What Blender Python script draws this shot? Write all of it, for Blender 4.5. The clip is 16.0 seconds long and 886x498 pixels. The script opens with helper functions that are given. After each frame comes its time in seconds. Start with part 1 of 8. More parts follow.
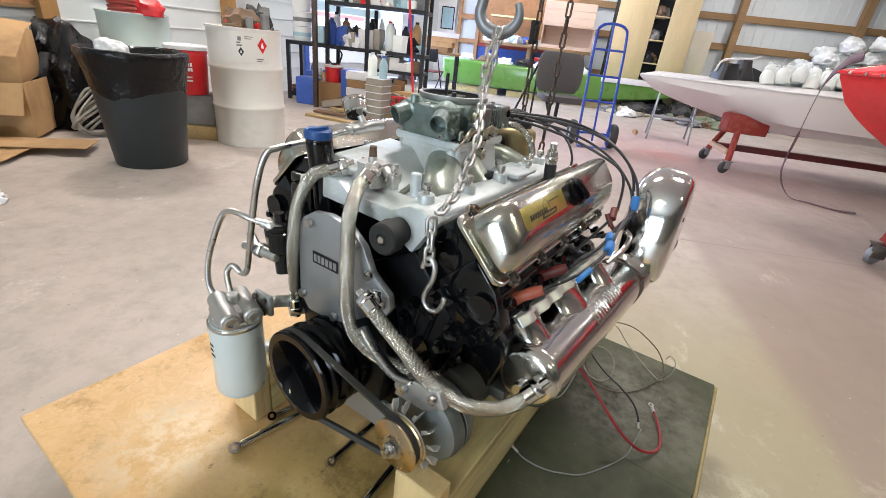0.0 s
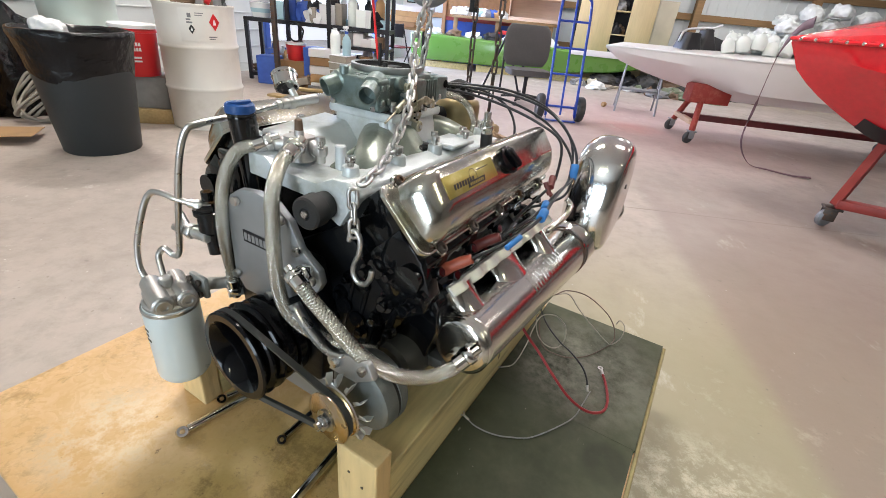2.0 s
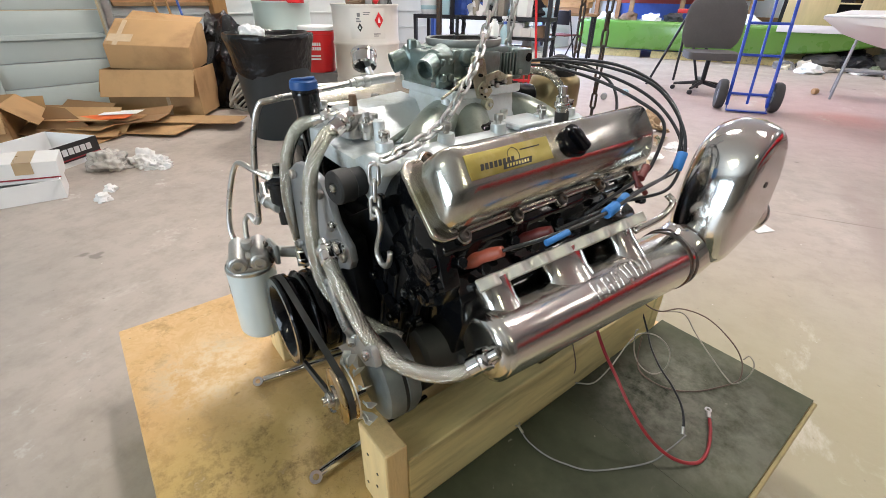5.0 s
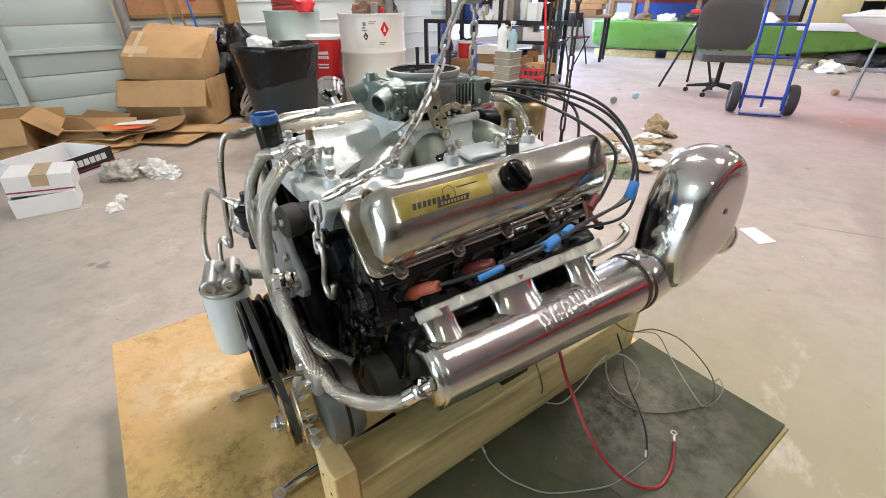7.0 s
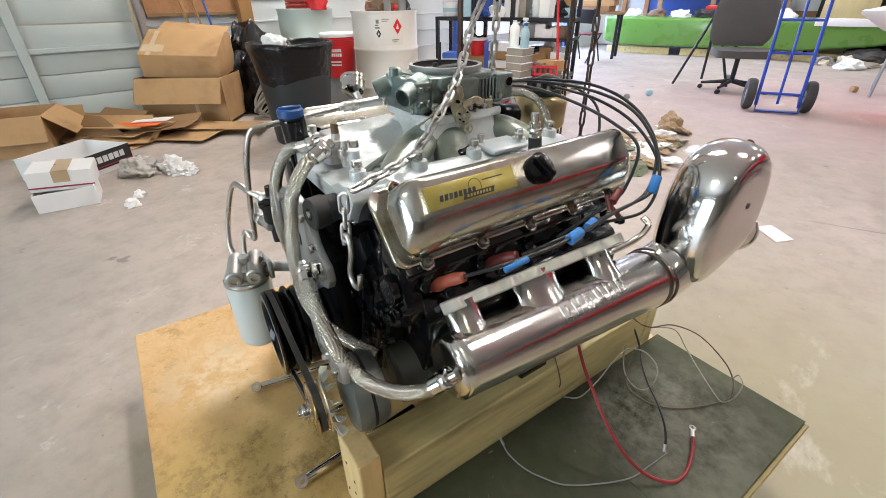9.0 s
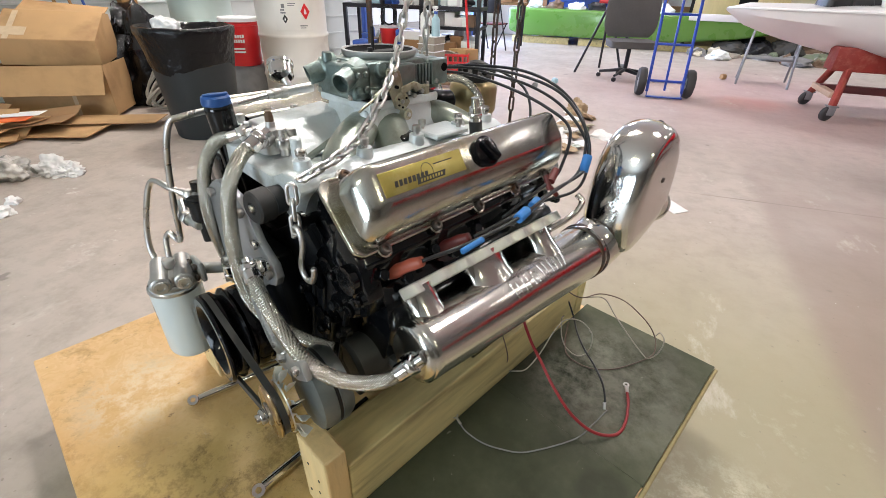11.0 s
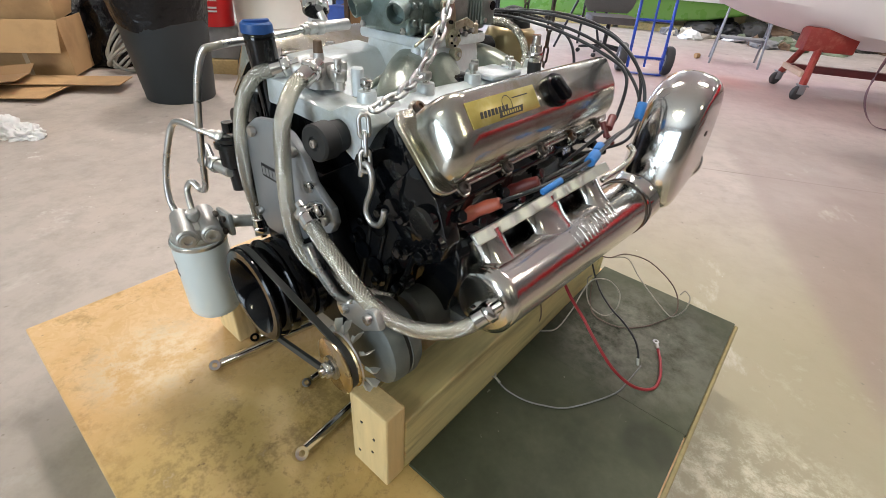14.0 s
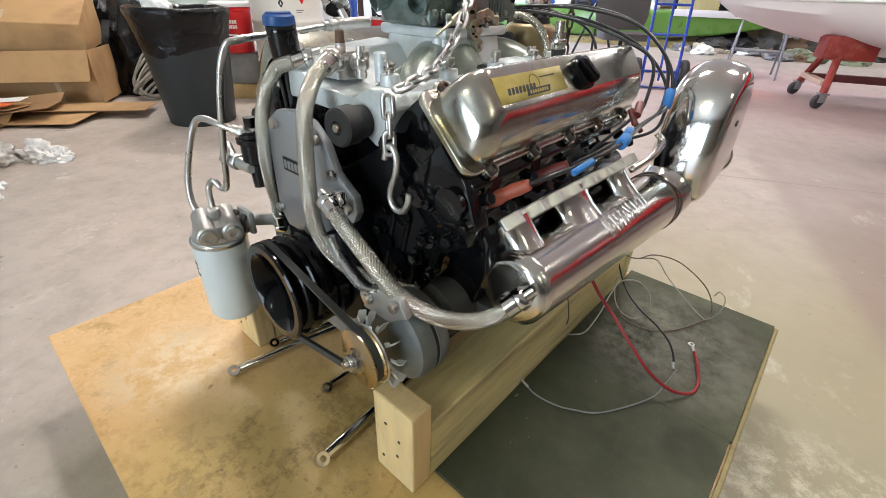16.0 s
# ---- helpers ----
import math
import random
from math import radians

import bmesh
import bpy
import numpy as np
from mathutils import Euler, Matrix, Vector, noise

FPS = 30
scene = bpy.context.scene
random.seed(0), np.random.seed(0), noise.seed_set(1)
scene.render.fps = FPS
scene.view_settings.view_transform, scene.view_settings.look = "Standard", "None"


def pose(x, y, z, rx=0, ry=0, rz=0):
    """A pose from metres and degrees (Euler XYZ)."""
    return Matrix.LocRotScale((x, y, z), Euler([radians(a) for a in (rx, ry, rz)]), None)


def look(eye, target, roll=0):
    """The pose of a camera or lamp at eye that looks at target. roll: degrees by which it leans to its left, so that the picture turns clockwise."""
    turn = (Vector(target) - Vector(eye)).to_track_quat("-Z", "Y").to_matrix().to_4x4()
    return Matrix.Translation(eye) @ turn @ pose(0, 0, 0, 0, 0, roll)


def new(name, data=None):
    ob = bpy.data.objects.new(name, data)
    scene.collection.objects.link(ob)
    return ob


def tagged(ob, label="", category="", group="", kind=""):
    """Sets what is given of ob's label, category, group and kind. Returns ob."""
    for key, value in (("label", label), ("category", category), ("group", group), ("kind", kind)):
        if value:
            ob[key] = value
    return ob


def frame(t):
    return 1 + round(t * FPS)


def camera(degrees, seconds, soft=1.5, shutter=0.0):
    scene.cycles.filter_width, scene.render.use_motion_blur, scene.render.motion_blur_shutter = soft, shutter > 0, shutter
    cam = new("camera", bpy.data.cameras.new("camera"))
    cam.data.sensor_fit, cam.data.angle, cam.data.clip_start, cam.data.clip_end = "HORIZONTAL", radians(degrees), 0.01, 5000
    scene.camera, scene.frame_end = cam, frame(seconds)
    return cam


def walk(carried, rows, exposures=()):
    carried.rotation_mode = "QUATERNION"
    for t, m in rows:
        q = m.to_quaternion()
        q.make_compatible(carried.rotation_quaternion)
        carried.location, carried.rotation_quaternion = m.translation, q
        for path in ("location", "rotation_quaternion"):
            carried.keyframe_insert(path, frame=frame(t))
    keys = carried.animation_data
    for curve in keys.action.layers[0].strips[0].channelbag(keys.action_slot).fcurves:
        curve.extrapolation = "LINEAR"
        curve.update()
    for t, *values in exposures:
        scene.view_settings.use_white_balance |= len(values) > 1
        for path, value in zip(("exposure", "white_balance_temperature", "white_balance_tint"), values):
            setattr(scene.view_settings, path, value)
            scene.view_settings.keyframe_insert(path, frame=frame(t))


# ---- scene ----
cam = camera(90.3, 16.0, 0.75)
PATH = [
    (0, (0.062, 0.043, 1.074), (-0.169, 1.831, 0.209), 6.7),
    (0.5, (0.069, 0.035, 1.08), (-0.11, 1.822, 0.199), 6.9),
    (1, (0.099, 0.039, 1.077), (-0.04, 1.824, 0.187), 6.5),
    (1.5, (0.12, 0.041, 1.075), (-0.006, 1.816, 0.161), 6.1),
    (2, (0.144, 0.051, 1.069), (0.018, 1.813, 0.132), 5.9),
    (2.5, (0.172, 0.065, 1.049), (-0.02, 1.812, 0.094), 6.6),
    (3, (0.216, 0.096, 1.022), (-0.205, 1.801, 0.065), 6.0),
    (3.5, (0.251, 0.113, 1.025), (-0.312, 1.773, 0.063), 4.1),
    (4, (0.262, 0.127, 1.011), (-0.377, 1.755, 0.042), 3.2),
    (4.2, (0.273, 0.13, 1.012), (-0.411, 1.737, 0.036), 2.5),
    (6.3, (0.371, 0.206, 1.089), (-0.43, 1.738, 0.083), 0.4),
    (6.5, (0.385, 0.208, 1.091), (-0.423, 1.739, 0.089), 0.4),
    (7, (0.408, 0.214, 1.092), (-0.431, 1.732, 0.097), -0.2),
    (7.5, (0.423, 0.229, 1.076), (-0.437, 1.732, 0.076), -0.6),
    (8, (0.421, 0.228, 1.069), (-0.47, 1.712, 0.068), -1.3),
    (8.2, (0.418, 0.223, 1.072), (-0.488, 1.698, 0.07), -1.6),
    (10.3, (0.358, 0.158, 1.101), (-0.305, 1.745, 0.081), 2.5),
    (10.5, (0.363, 0.165, 1.093), (-0.252, 1.768, 0.067), 2.6),
    (11, (0.349, 0.163, 1.082), (-0.192, 1.785, 0.046), 1.5),
    (11.5, (0.329, 0.15, 1.077), (-0.129, 1.78, 0.012), 1.5),
    (12, (0.314, 0.138, 1.039), (-0.108, 1.757, -0.057), 2.9),
    (12.5, (0.293, 0.159, 1.019), (-0.1, 1.786, -0.075), 5.0),
    (13, (0.285, 0.202, 1.016), (-0.083, 1.838, -0.073), 5.5),
    (13.5, (0.262, 0.177, 1.017), (-0.1, 1.806, -0.085), 5.3),
    (14, (0.202, 0.122, 1.009), (-0.184, 1.742, -0.099), 4.1),
    (14.5, (0.181, 0.108, 0.997), (-0.218, 1.723, -0.112), 1.9),
    (15, (0.181, 0.096, 0.977), (-0.251, 1.713, -0.117), 1.5),
    (15.5, (0.188, 0.098, 0.965), (-0.268, 1.72, -0.112), 1.3),
    (16, (0.19, 0.114, 0.953), (-0.28, 1.764, -0.075), 1.9),
]
walk(cam, [(t, look(eye, target, roll)) for t, eye, target, roll in PATH])

# ---- light ----
world = bpy.data.worlds.new("sky")
scene.world = world
world.use_nodes = True
wn = world.node_tree.nodes
sky = wn.new("ShaderNodeTexSky")
sky.sky_type, sky.sun_disc = "NISHITA", False
sky.sun_elevation, sky.sun_rotation = radians(35), radians(250)
world.node_tree.links.new(sky.outputs[0], wn["Background"].inputs[0])
wn["Background"].inputs[1].default_value = 0.12
scene.view_settings.exposure = -0.66


def area_lamp(name, eye, target, sx, sy, watts, colour):
    data = bpy.data.lights.new(name, "AREA")
    data.shape, data.size, data.size_y, data.energy, data.color = "RECTANGLE", sx, sy, watts, colour
    ob = new(name, data)
    ob.matrix_world = look(eye, target)
    return ob


area_lamp("daylight_front_door", (-2.6, -6.7, 1.7), (-1.2, 0, 0.9), 3.0, 2.6, 500, (0.74, 0.87, 1.0))
area_lamp("daylight_side_door", (-2.75, 9.9, 1.4), (0.5, 8.9, 0.6), 2.6, 2.4, 520, (0.50, 0.63, 1.0))
STRIPS = ((-0.5, 2.1), (1.6, 2.2), (-3.4, 4.2), (4.6, 3.4), (-0.9, 7.2), (3.1, 7.4), (6.6, 7.0), (1.0, 10.4), (5.2, 10.3), (3.4, -1.4), (-1.6, -3.0))
WATTS = (122, 93, 160, 20, 130, 86, 55, 120, 85, 40, 74)
for (x, y), w in zip(STRIPS, WATTS):
    # the old tubes on the near side run yellow
    area_lamp("strip_light", (x, y, 3.66), (x, y, 0), 0.8, 0.2, w, (1.0, 0.97, 0.70) if y < 0 else (1.0, 0.935, 0.885) if y < 6 else (1.0, 0.945, 0.96))

# ---- materials ----
MATS = {}


def nodes_of(name):
    m = bpy.data.materials.new(name)
    m.use_nodes = True
    t = m.node_tree
    return m, t, t.nodes["Principled BSDF"]


def plain(name, col, rough=0.5, metal=0.0, var=0.12, scale=12.0, bump=0.0, bump_scale=60.0, coat=0.0, spots=None, spot_scale=3.0, spot_lo=0.5, spot_hi=0.7, rvar=0.1, stretch=None, bdist=0.004, spec=0.5):
    """A surface with two scales of variation in colour and gloss, stains and fine relief, in metres."""
    m, t, p = nodes_of(name)
    n, l = t.nodes, t.links
    tc = n.new("ShaderNodeTexCoord")
    src = tc.outputs["Object"]
    if stretch:
        mp = n.new("ShaderNodeMapping")
        mp.inputs["Scale"].default_value = stretch
        l.new(src, mp.inputs["Vector"])
        src = mp.outputs[0]
    fine = n.new("ShaderNodeTexNoise")
    fine.inputs["Scale"].default_value, fine.inputs["Detail"].default_value = scale, 6
    broad = n.new("ShaderNodeTexNoise")
    broad.inputs["Scale"].default_value, broad.inputs["Detail"].default_value = scale * 0.13, 3
    l.new(src, fine.inputs["Vector"])
    l.new(src, broad.inputs["Vector"])
    mix = n.new("ShaderNodeMath")
    mix.operation = "ADD"
    l.new(fine.outputs[0], mix.inputs[0])
    l.new(broad.outputs[0], mix.inputs[1])
    ramp = n.new("ShaderNodeValToRGB")
    e = ramp.color_ramp.elements
    e[0].position, e[1].position = 0.3, 0.7
    e[0].color = (*[max(0.0, c * (1 - var)) for c in col], 1)
    e[1].color = (*[min(1.0, c * (1 + var)) for c in col], 1)
    half = n.new("ShaderNodeMath")
    half.operation = "MULTIPLY"
    half.inputs[1].default_value = 0.5
    l.new(mix.outputs[0], half.inputs[0])
    l.new(half.outputs[0], ramp.inputs[0])
    out = ramp.outputs[0]
    if spots:
        sp = n.new("ShaderNodeTexNoise")
        sp.inputs["Scale"].default_value, sp.inputs["Detail"].default_value, sp.inputs["Roughness"].default_value = spot_scale, 7, 0.65
        l.new(src, sp.inputs["Vector"])
        mr = n.new("ShaderNodeMapRange")
        mr.inputs[1].default_value, mr.inputs[2].default_value = spot_lo, spot_hi
        l.new(sp.outputs[0], mr.inputs[0])
        mx = n.new("ShaderNodeMix")
        mx.data_type = "RGBA"
        l.new(mr.outputs[0], mx.inputs[0])
        l.new(out, mx.inputs[6])
        mx.inputs[7].default_value = (*spots, 1)
        out = mx.outputs[2]
    l.new(out, p.inputs["Base Color"])
    p.inputs["Metallic"].default_value = metal
    p.inputs["Specular IOR Level"].default_value = spec
    rr = n.new("ShaderNodeMapRange")
    rr.inputs[3].default_value, rr.inputs[4].default_value = max(0.02, rough - rvar), min(1, rough + rvar)
    l.new(half.outputs[0], rr.inputs[0])
    l.new(rr.outputs[0], p.inputs["Roughness"])
    if coat:
        p.inputs["Coat Weight"].default_value, p.inputs["Coat Roughness"].default_value = coat, 0.08
    if bump:
        bn = n.new("ShaderNodeTexNoise")
        bn.inputs["Scale"].default_value, bn.inputs["Detail"].default_value = bump_scale, 5
        l.new(src, bn.inputs["Vector"])
        bp = n.new("ShaderNodeBump")
        bp.inputs["Strength"].default_value, bp.inputs["Distance"].default_value = bump, bdist
        l.new(bn.outputs[0], bp.inputs["Height"])
        l.new(bp.outputs[0], p.inputs["Normal"])
    MATS[name] = m
    return m


chrome = plain("polished_metal", (0.70, 0.69, 0.67), 0.12, 1.0, 0.06, 20, 0.05, 9, rvar=0.05)
chrome_log = plain("polished_cast_aluminium", (0.62, 0.61, 0.58), 0.17, 1.0, 0.08, 14, 0.14, 20, rvar=0.08)
chrome_worn = plain("worn_chrome", (0.54, 0.53, 0.48), 0.19, 1.0, 0.20, 22, 0.10, 26, rvar=0.13, spots=(0.34, 0.31, 0.20), spot_scale=11, spot_lo=0.52, spot_hi=0.70)
steel = plain("bright_steel", (0.55, 0.54, 0.52), 0.28, 1.0, 0.1, 40, rvar=0.08)
steel_dark = plain("dark_rusty_steel", (0.10, 0.085, 0.075), 0.5, 0.8, 0.3, 60, spots=(0.16, 0.07, 0.03), spot_scale=40)
galv = plain("zinc_plated_steel", (0.62, 0.62, 0.61), 0.36, 1.0, 0.12, 60, 0.05, 200)
gold = plain("yellow_zinc_plate", (0.50, 0.38, 0.19), 0.28, 1.0, 0.2, 30, spots=(0.5, 0.42, 0.34), spot_scale=25)
brass = plain("tarnished_brass", (0.40, 0.32, 0.17), 0.36, 0.7, 0.2, 40)
alu_paint = plain("silver_painted_casting", (0.64, 0.69, 0.71), 0.34, 0.22, 0.12, 26, 0.25, 90, spots=(0.42, 0.45, 0.40), spot_scale=9, spot_lo=0.50, spot_hi=0.74, bdist=0.006)
# bare metal, darkened further to carry the shade on the runners
alu_runner = plain("shaded_satin_runner", (0.30, 0.335, 0.29), 0.30, 0.60, 0.16, 26, 0.3, 60, spots=(0.12, 0.135, 0.10), spot_scale=9, spot_lo=0.46, spot_hi=0.70)
link_zinc = plain("olive_zinc_linkage", (0.46, 0.435, 0.33), 0.34, 0.8, 0.25, 60, 0.1, 200, spots=(0.22, 0.19, 0.12), spot_scale=40)
# for holes drawn shut: their inner darkness is put into the colour
hole_black = plain("flat_hole_black", (0.004, 0.004, 0.004), 0.8, spec=0.08)
alu_cast = plain("bare_cast_aluminium", (0.46, 0.46, 0.45), 0.42, 0.8, 0.12, 40, 0.12, 160)
alu_bright = plain("machined_aluminium", (0.68, 0.69, 0.66), 0.38, 0.75, 0.12, 40, 0.08, 160)
alternator_grey = plain("dull_alternator_casting", (0.36, 0.37, 0.36), 0.5, 0.65, 0.15, 40, 0.12, 160)
alternator_case = plain("oil_darkened_casting", (0.15, 0.163, 0.155), 0.42, 0.55, 0.18, 40, 0.15, 160)
red_dolly = plain("dusty_brick_red_paint", (0.27, 0.030, 0.022), 0.6, 0.0, 0.25, 10, spots=(0.33, 0.09, 0.06), spot_scale=14)
red_dark_frame = plain("grimy_dark_red_paint", (0.13, 0.02, 0.02), 0.55, 0.0, 0.2, 12)
alu_plate = plain("brushed_aluminium_plate", (0.40, 0.42, 0.44), 0.38, 0.75, 0.12, 20, 0.06, 220)
zinc = plain("dichromate_carburettor_zinc", (0.21, 0.265, 0.255), 0.36, 0.75, 0.24, 50, 0.25, 150, spots=(0.12, 0.14, 0.12), spot_scale=18)
black_gloss = plain("gloss_black_engine_paint", (0.0032, 0.0036, 0.0045), 0.05, 0.0, 0.3, 30, 0.16, 34, spec=0.42, bdist=0.006, rvar=0.03)
black_satin = plain("satin_black_engine_paint", (0.0040, 0.0045, 0.0055), 0.30, 0.0, 0.3, 30, 0.25, 40, spec=0.22, bdist=0.004)
black_pulley = plain("gloss_black_pulley_paint", (0.004, 0.004, 0.005), 0.10, 0.0, 0.3, 30, spec=0.22)
rubber = plain("black_rubber", (0.014, 0.014, 0.014), 0.62, 0.0, 0.3, 60)
grey_rubber = plain("grey_black_rubber", (0.040, 0.042, 0.040), 0.55, 0.0, 0.25, 40)
filter_paint = plain("pale_blue_white_enamel", (0.66, 0.73, 0.74), 0.30, 0.0, 0.06, 14, coat=0.3, spots=(0.32, 0.34, 0.33), spot_scale=60, spot_lo=0.70, spot_hi=0.74)
blue_cap = plain("blue_plastic", (0.015, 0.075, 0.26), 0.42, 0.0, 0.25, 60)
tape_blue = plain("blue_masking_tape", (0.03, 0.18, 0.50), 0.6, 0.0, 0.12, 80)
boot_red = plain("orange_red_silicone", (0.36, 0.085, 0.05), 0.45, 0.0, 0.2, 80)
red_dark = plain("dark_red_plastic", (0.13, 0.022, 0.02), 0.4, 0.0, 0.2, 60)
wire_black = plain("black_cable_sheath", (0.018, 0.019, 0.022), 0.32, 0.0, 0.2, 60)
wire_red = plain("red_cable_sheath", (0.28, 0.025, 0.03), 0.4, 0.0, 0.15, 60)
wire_white = plain("dirty_white_cable_sheath", (0.30, 0.27, 0.225), 0.5, 0.0, 0.15, 60)
wire_brown = plain("brown_cable_sheath", (0.12, 0.08, 0.06), 0.5, 0.0, 0.2, 60)
plate_yellow = plain("faded_yellow_emblem", (0.43, 0.36, 0.095), 0.30, 0.6, 0.14, 40, coat=0.2, spots=(0.50, 0.44, 0.19), spot_scale=20)
ink = plain("black_ink", (0.02, 0.02, 0.018), 0.5)
pine = plain("sawn_pine", (0.65, 0.555, 0.27), 0.62, 0.0, 0.20, 14, 0.15, 60, stretch=(5, 0.7, 5), spots=(0.30, 0.24, 0.12), spot_scale=5, spot_lo=0.52, spot_hi=0.80)
pine_pale = plain("fresh_cut_pine", (0.70, 0.53, 0.27), 0.62, 0.0, 0.14, 14, 0.15, 60, stretch=(5, 5, 0.7), spots=(0.40, 0.26, 0.13), spot_scale=6, spot_lo=0.55, spot_hi=0.8)
girt_wood = plain("framing_lumber", (0.27, 0.165, 0.075), 0.7, 0.0, 0.22, 6, 0.1, 40, stretch=(0.5, 5, 5))
ply_yellow = plain("yellow_pine_plywood", (0.58, 0.46, 0.26), 0.6, 0.0, 0.12, 6, stretch=(6, 6, 0.6))
ply_pink = plain("pinkish_pale_crate_wood", (0.60, 0.44, 0.33), 0.65, 0.0, 0.12, 6, stretch=(0.6, 6, 6))
strip_olive = plain("oiled_board_edge", (0.25, 0.205, 0.085), 0.6, 0.0, 0.3, 50, 0.2, 150)
board_edge = plain("raw_board_edge", (0.36, 0.26, 0.12), 0.75, 0.0, 0.25, 50, 0.2, 150)
card = plain("brown_cardboard", (0.45, 0.275, 0.125), 0.75, 0.0, 0.07, 8, 0.05, 70, spots=(0.33, 0.19, 0.085), spot_scale=2.5)
card_in = plain("cardboard_inside", (0.27, 0.155, 0.07), 0.8, 0.0, 0.08, 8)
white_card = plain("white_coated_card", (0.72, 0.72, 0.72), 0.5, 0.0, 0.04, 10)
dark_print = plain("black_printed_card", (0.02, 0.018, 0.018), 0.45)
red_print = plain("red_printed_band", (0.30, 0.03, 0.04), 0.5)
orange_print = plain("orange_printed_card", (0.70, 0.13, 0.02), 0.5)
tan_tape = plain("tan_packing_tape", (0.45, 0.33, 0.2), 0.3)
clear_tape = plain("clear_packing_tape", (0.55, 0.42, 0.28), 0.12, 0, 0.1, 30)
can_grey = plain("dark_grey_plastic", (0.015, 0.021, 0.024), 0.5, 0.0, 0.12, 10, 0.05, 60)
bag_black = plain("black_polythene", (0.004, 0.004, 0.005), 0.22, 0.0, 0.3, 10, 0.7, 14, bdist=0.03, spec=0.3)
drum_white = plain("dirty_white_drum_paint", (0.68, 0.66, 0.61), 0.42, 0.0, 0.06, 6, 0.03, 30, spots=(0.52, 0.48, 0.42), spot_scale=2.2, spot_lo=0.56, spot_hi=0.8)
drum_pale = plain("pale_green_drum_paint", (0.52, 0.62, 0.57), 0.4, 0.0, 0.05, 5)
red_plastic = plain("red_plastic", (0.62, 0.02, 0.025), 0.35, 0.0, 0.08, 10)
white_plastic = plain("white_plastic", (0.74, 0.75, 0.75), 0.35, 0.0, 0.05, 10)
milk_white = plain("translucent_white_jug", (0.82, 0.86, 0.83), 0.45, 0.0, 0.05, 10)
clear_film = plain("dusty_plastic_film", (0.52, 0.50, 0.47), 0.25, 0.0, 0.25, 14, 0.5, 24, bdist=0.02)
clear_bag = plain("cloudy_plastic_film", (0.72, 0.75, 0.74), 0.4, 0.0, 0.10, 12, 0.4, 20, bdist=0.02)
door_paint = plain("grey_green_white_steel_door", (0.47, 0.525, 0.505), 0.42, 0.0, 0.05, 3, 0.03, 20, spots=(0.42, 0.46, 0.43), spot_scale=1.6, spot_lo=0.55, spot_hi=0.8)
liner = plain("white_ribbed_liner_panel", (0.62, 0.66, 0.66), 0.45, 0.0, 0.06, 2, 0.05, 10)
sheath = plain("orange_osb_sheathing", (0.42, 0.215, 0.10), 0.7, 0.0, 0.16, 14, spots=(0.34, 0.17, 0.06), spot_scale=10)
post_wood = plain("orange_brown_post", (0.34, 0.18, 0.06), 0.65, 0.0, 0.16, 8, stretch=(6, 6, 0.6))
green_paint = plain("lime_green_gelcoat", (0.10, 0.235, 0.035), 0.28, 0.0, 0.06, 5, coat=0.4)
white_gel = plain("dusty_white_gelcoat", (0.72, 0.70, 0.70), 0.34, 0.0, 0.05, 4, coat=0.2)
red_gel = plain("metalflake_red_gelcoat", (0.62, 0.008, 0.018), 0.2, 0.0, 0.12, 30, coat=0.7)
red_frame = plain("dusty_red_frame_paint", (0.29, 0.035, 0.028), 0.5, 0.0, 0.16, 12)
blue_paint = plain("blue_frame_paint", (0.012, 0.055, 0.42), 0.32, 0.0, 0.1, 12, coat=0.3)
fabric = plain("grey_chair_fabric", (0.090, 0.085, 0.083), 0.85, 0.0, 0.12, 60, 0.1, 300)
tyre = plain("dusty_tyre_rubber", (0.045, 0.045, 0.048), 0.7, 0.0, 0.15, 20)
shelf_black = plain("black_shelf_steel", (0.012, 0.012, 0.016), 0.45, 0.2, 0.2, 14)
grey_steel = plain("grey_steel_leg", (0.28, 0.29, 0.31), 0.45, 0.6, 0.12, 20)
strap_cloth = plain("faded_purple_webbing", (0.17, 0.10, 0.12), 0.7, 0.0, 0.2, 60, 0.15, 250)
brown_junk = plain("brown_scrap", (0.16, 0.10, 0.06), 0.7, 0.0, 0.3, 14)
grey_junk = plain("grey_scrap", (0.20, 0.20, 0.20), 0.6, 0.0, 0.25, 14)
blue_junk = plain("blue_plastic_ware", (0.04, 0.10, 0.40), 0.45, 0.0, 0.2, 14)
teal_junk = plain("pale_blue_bottle", (0.35, 0.52, 0.58), 0.3, 0.0, 0.1, 14)
paper = plain("crumpled_white_paper", (0.74, 0.73, 0.72), 0.75, 0.0, 0.06, 20, 0.4, 40, bdist=0.01)
kraft = plain("crumpled_kraft_paper", (0.40, 0.29, 0.18), 0.75, 0.0, 0.15, 20, 0.4, 40, bdist=0.01)
ceiling_white = plain("white_ceiling_liner", (0.68, 0.68, 0.66), 0.7, 0.0, 0.05, 2)
dusty_sack = plain("dusty_dark_sacking", (0.045, 0.043, 0.038), 0.8, 0.0, 0.35, 9, 0.3, 30, bdist=0.01)
dusty_green = plain("dusty_green_canvas", (0.16, 0.19, 0.12), 0.8, 0.0, 0.3, 14)
cream = plain("cream_painted_board", (0.55, 0.50, 0.38), 0.5, 0.0, 0.08, 6)
tan_leather = plain("black_vinyl", (0.025, 0.024, 0.026), 0.4, 0.0, 0.2, 20)


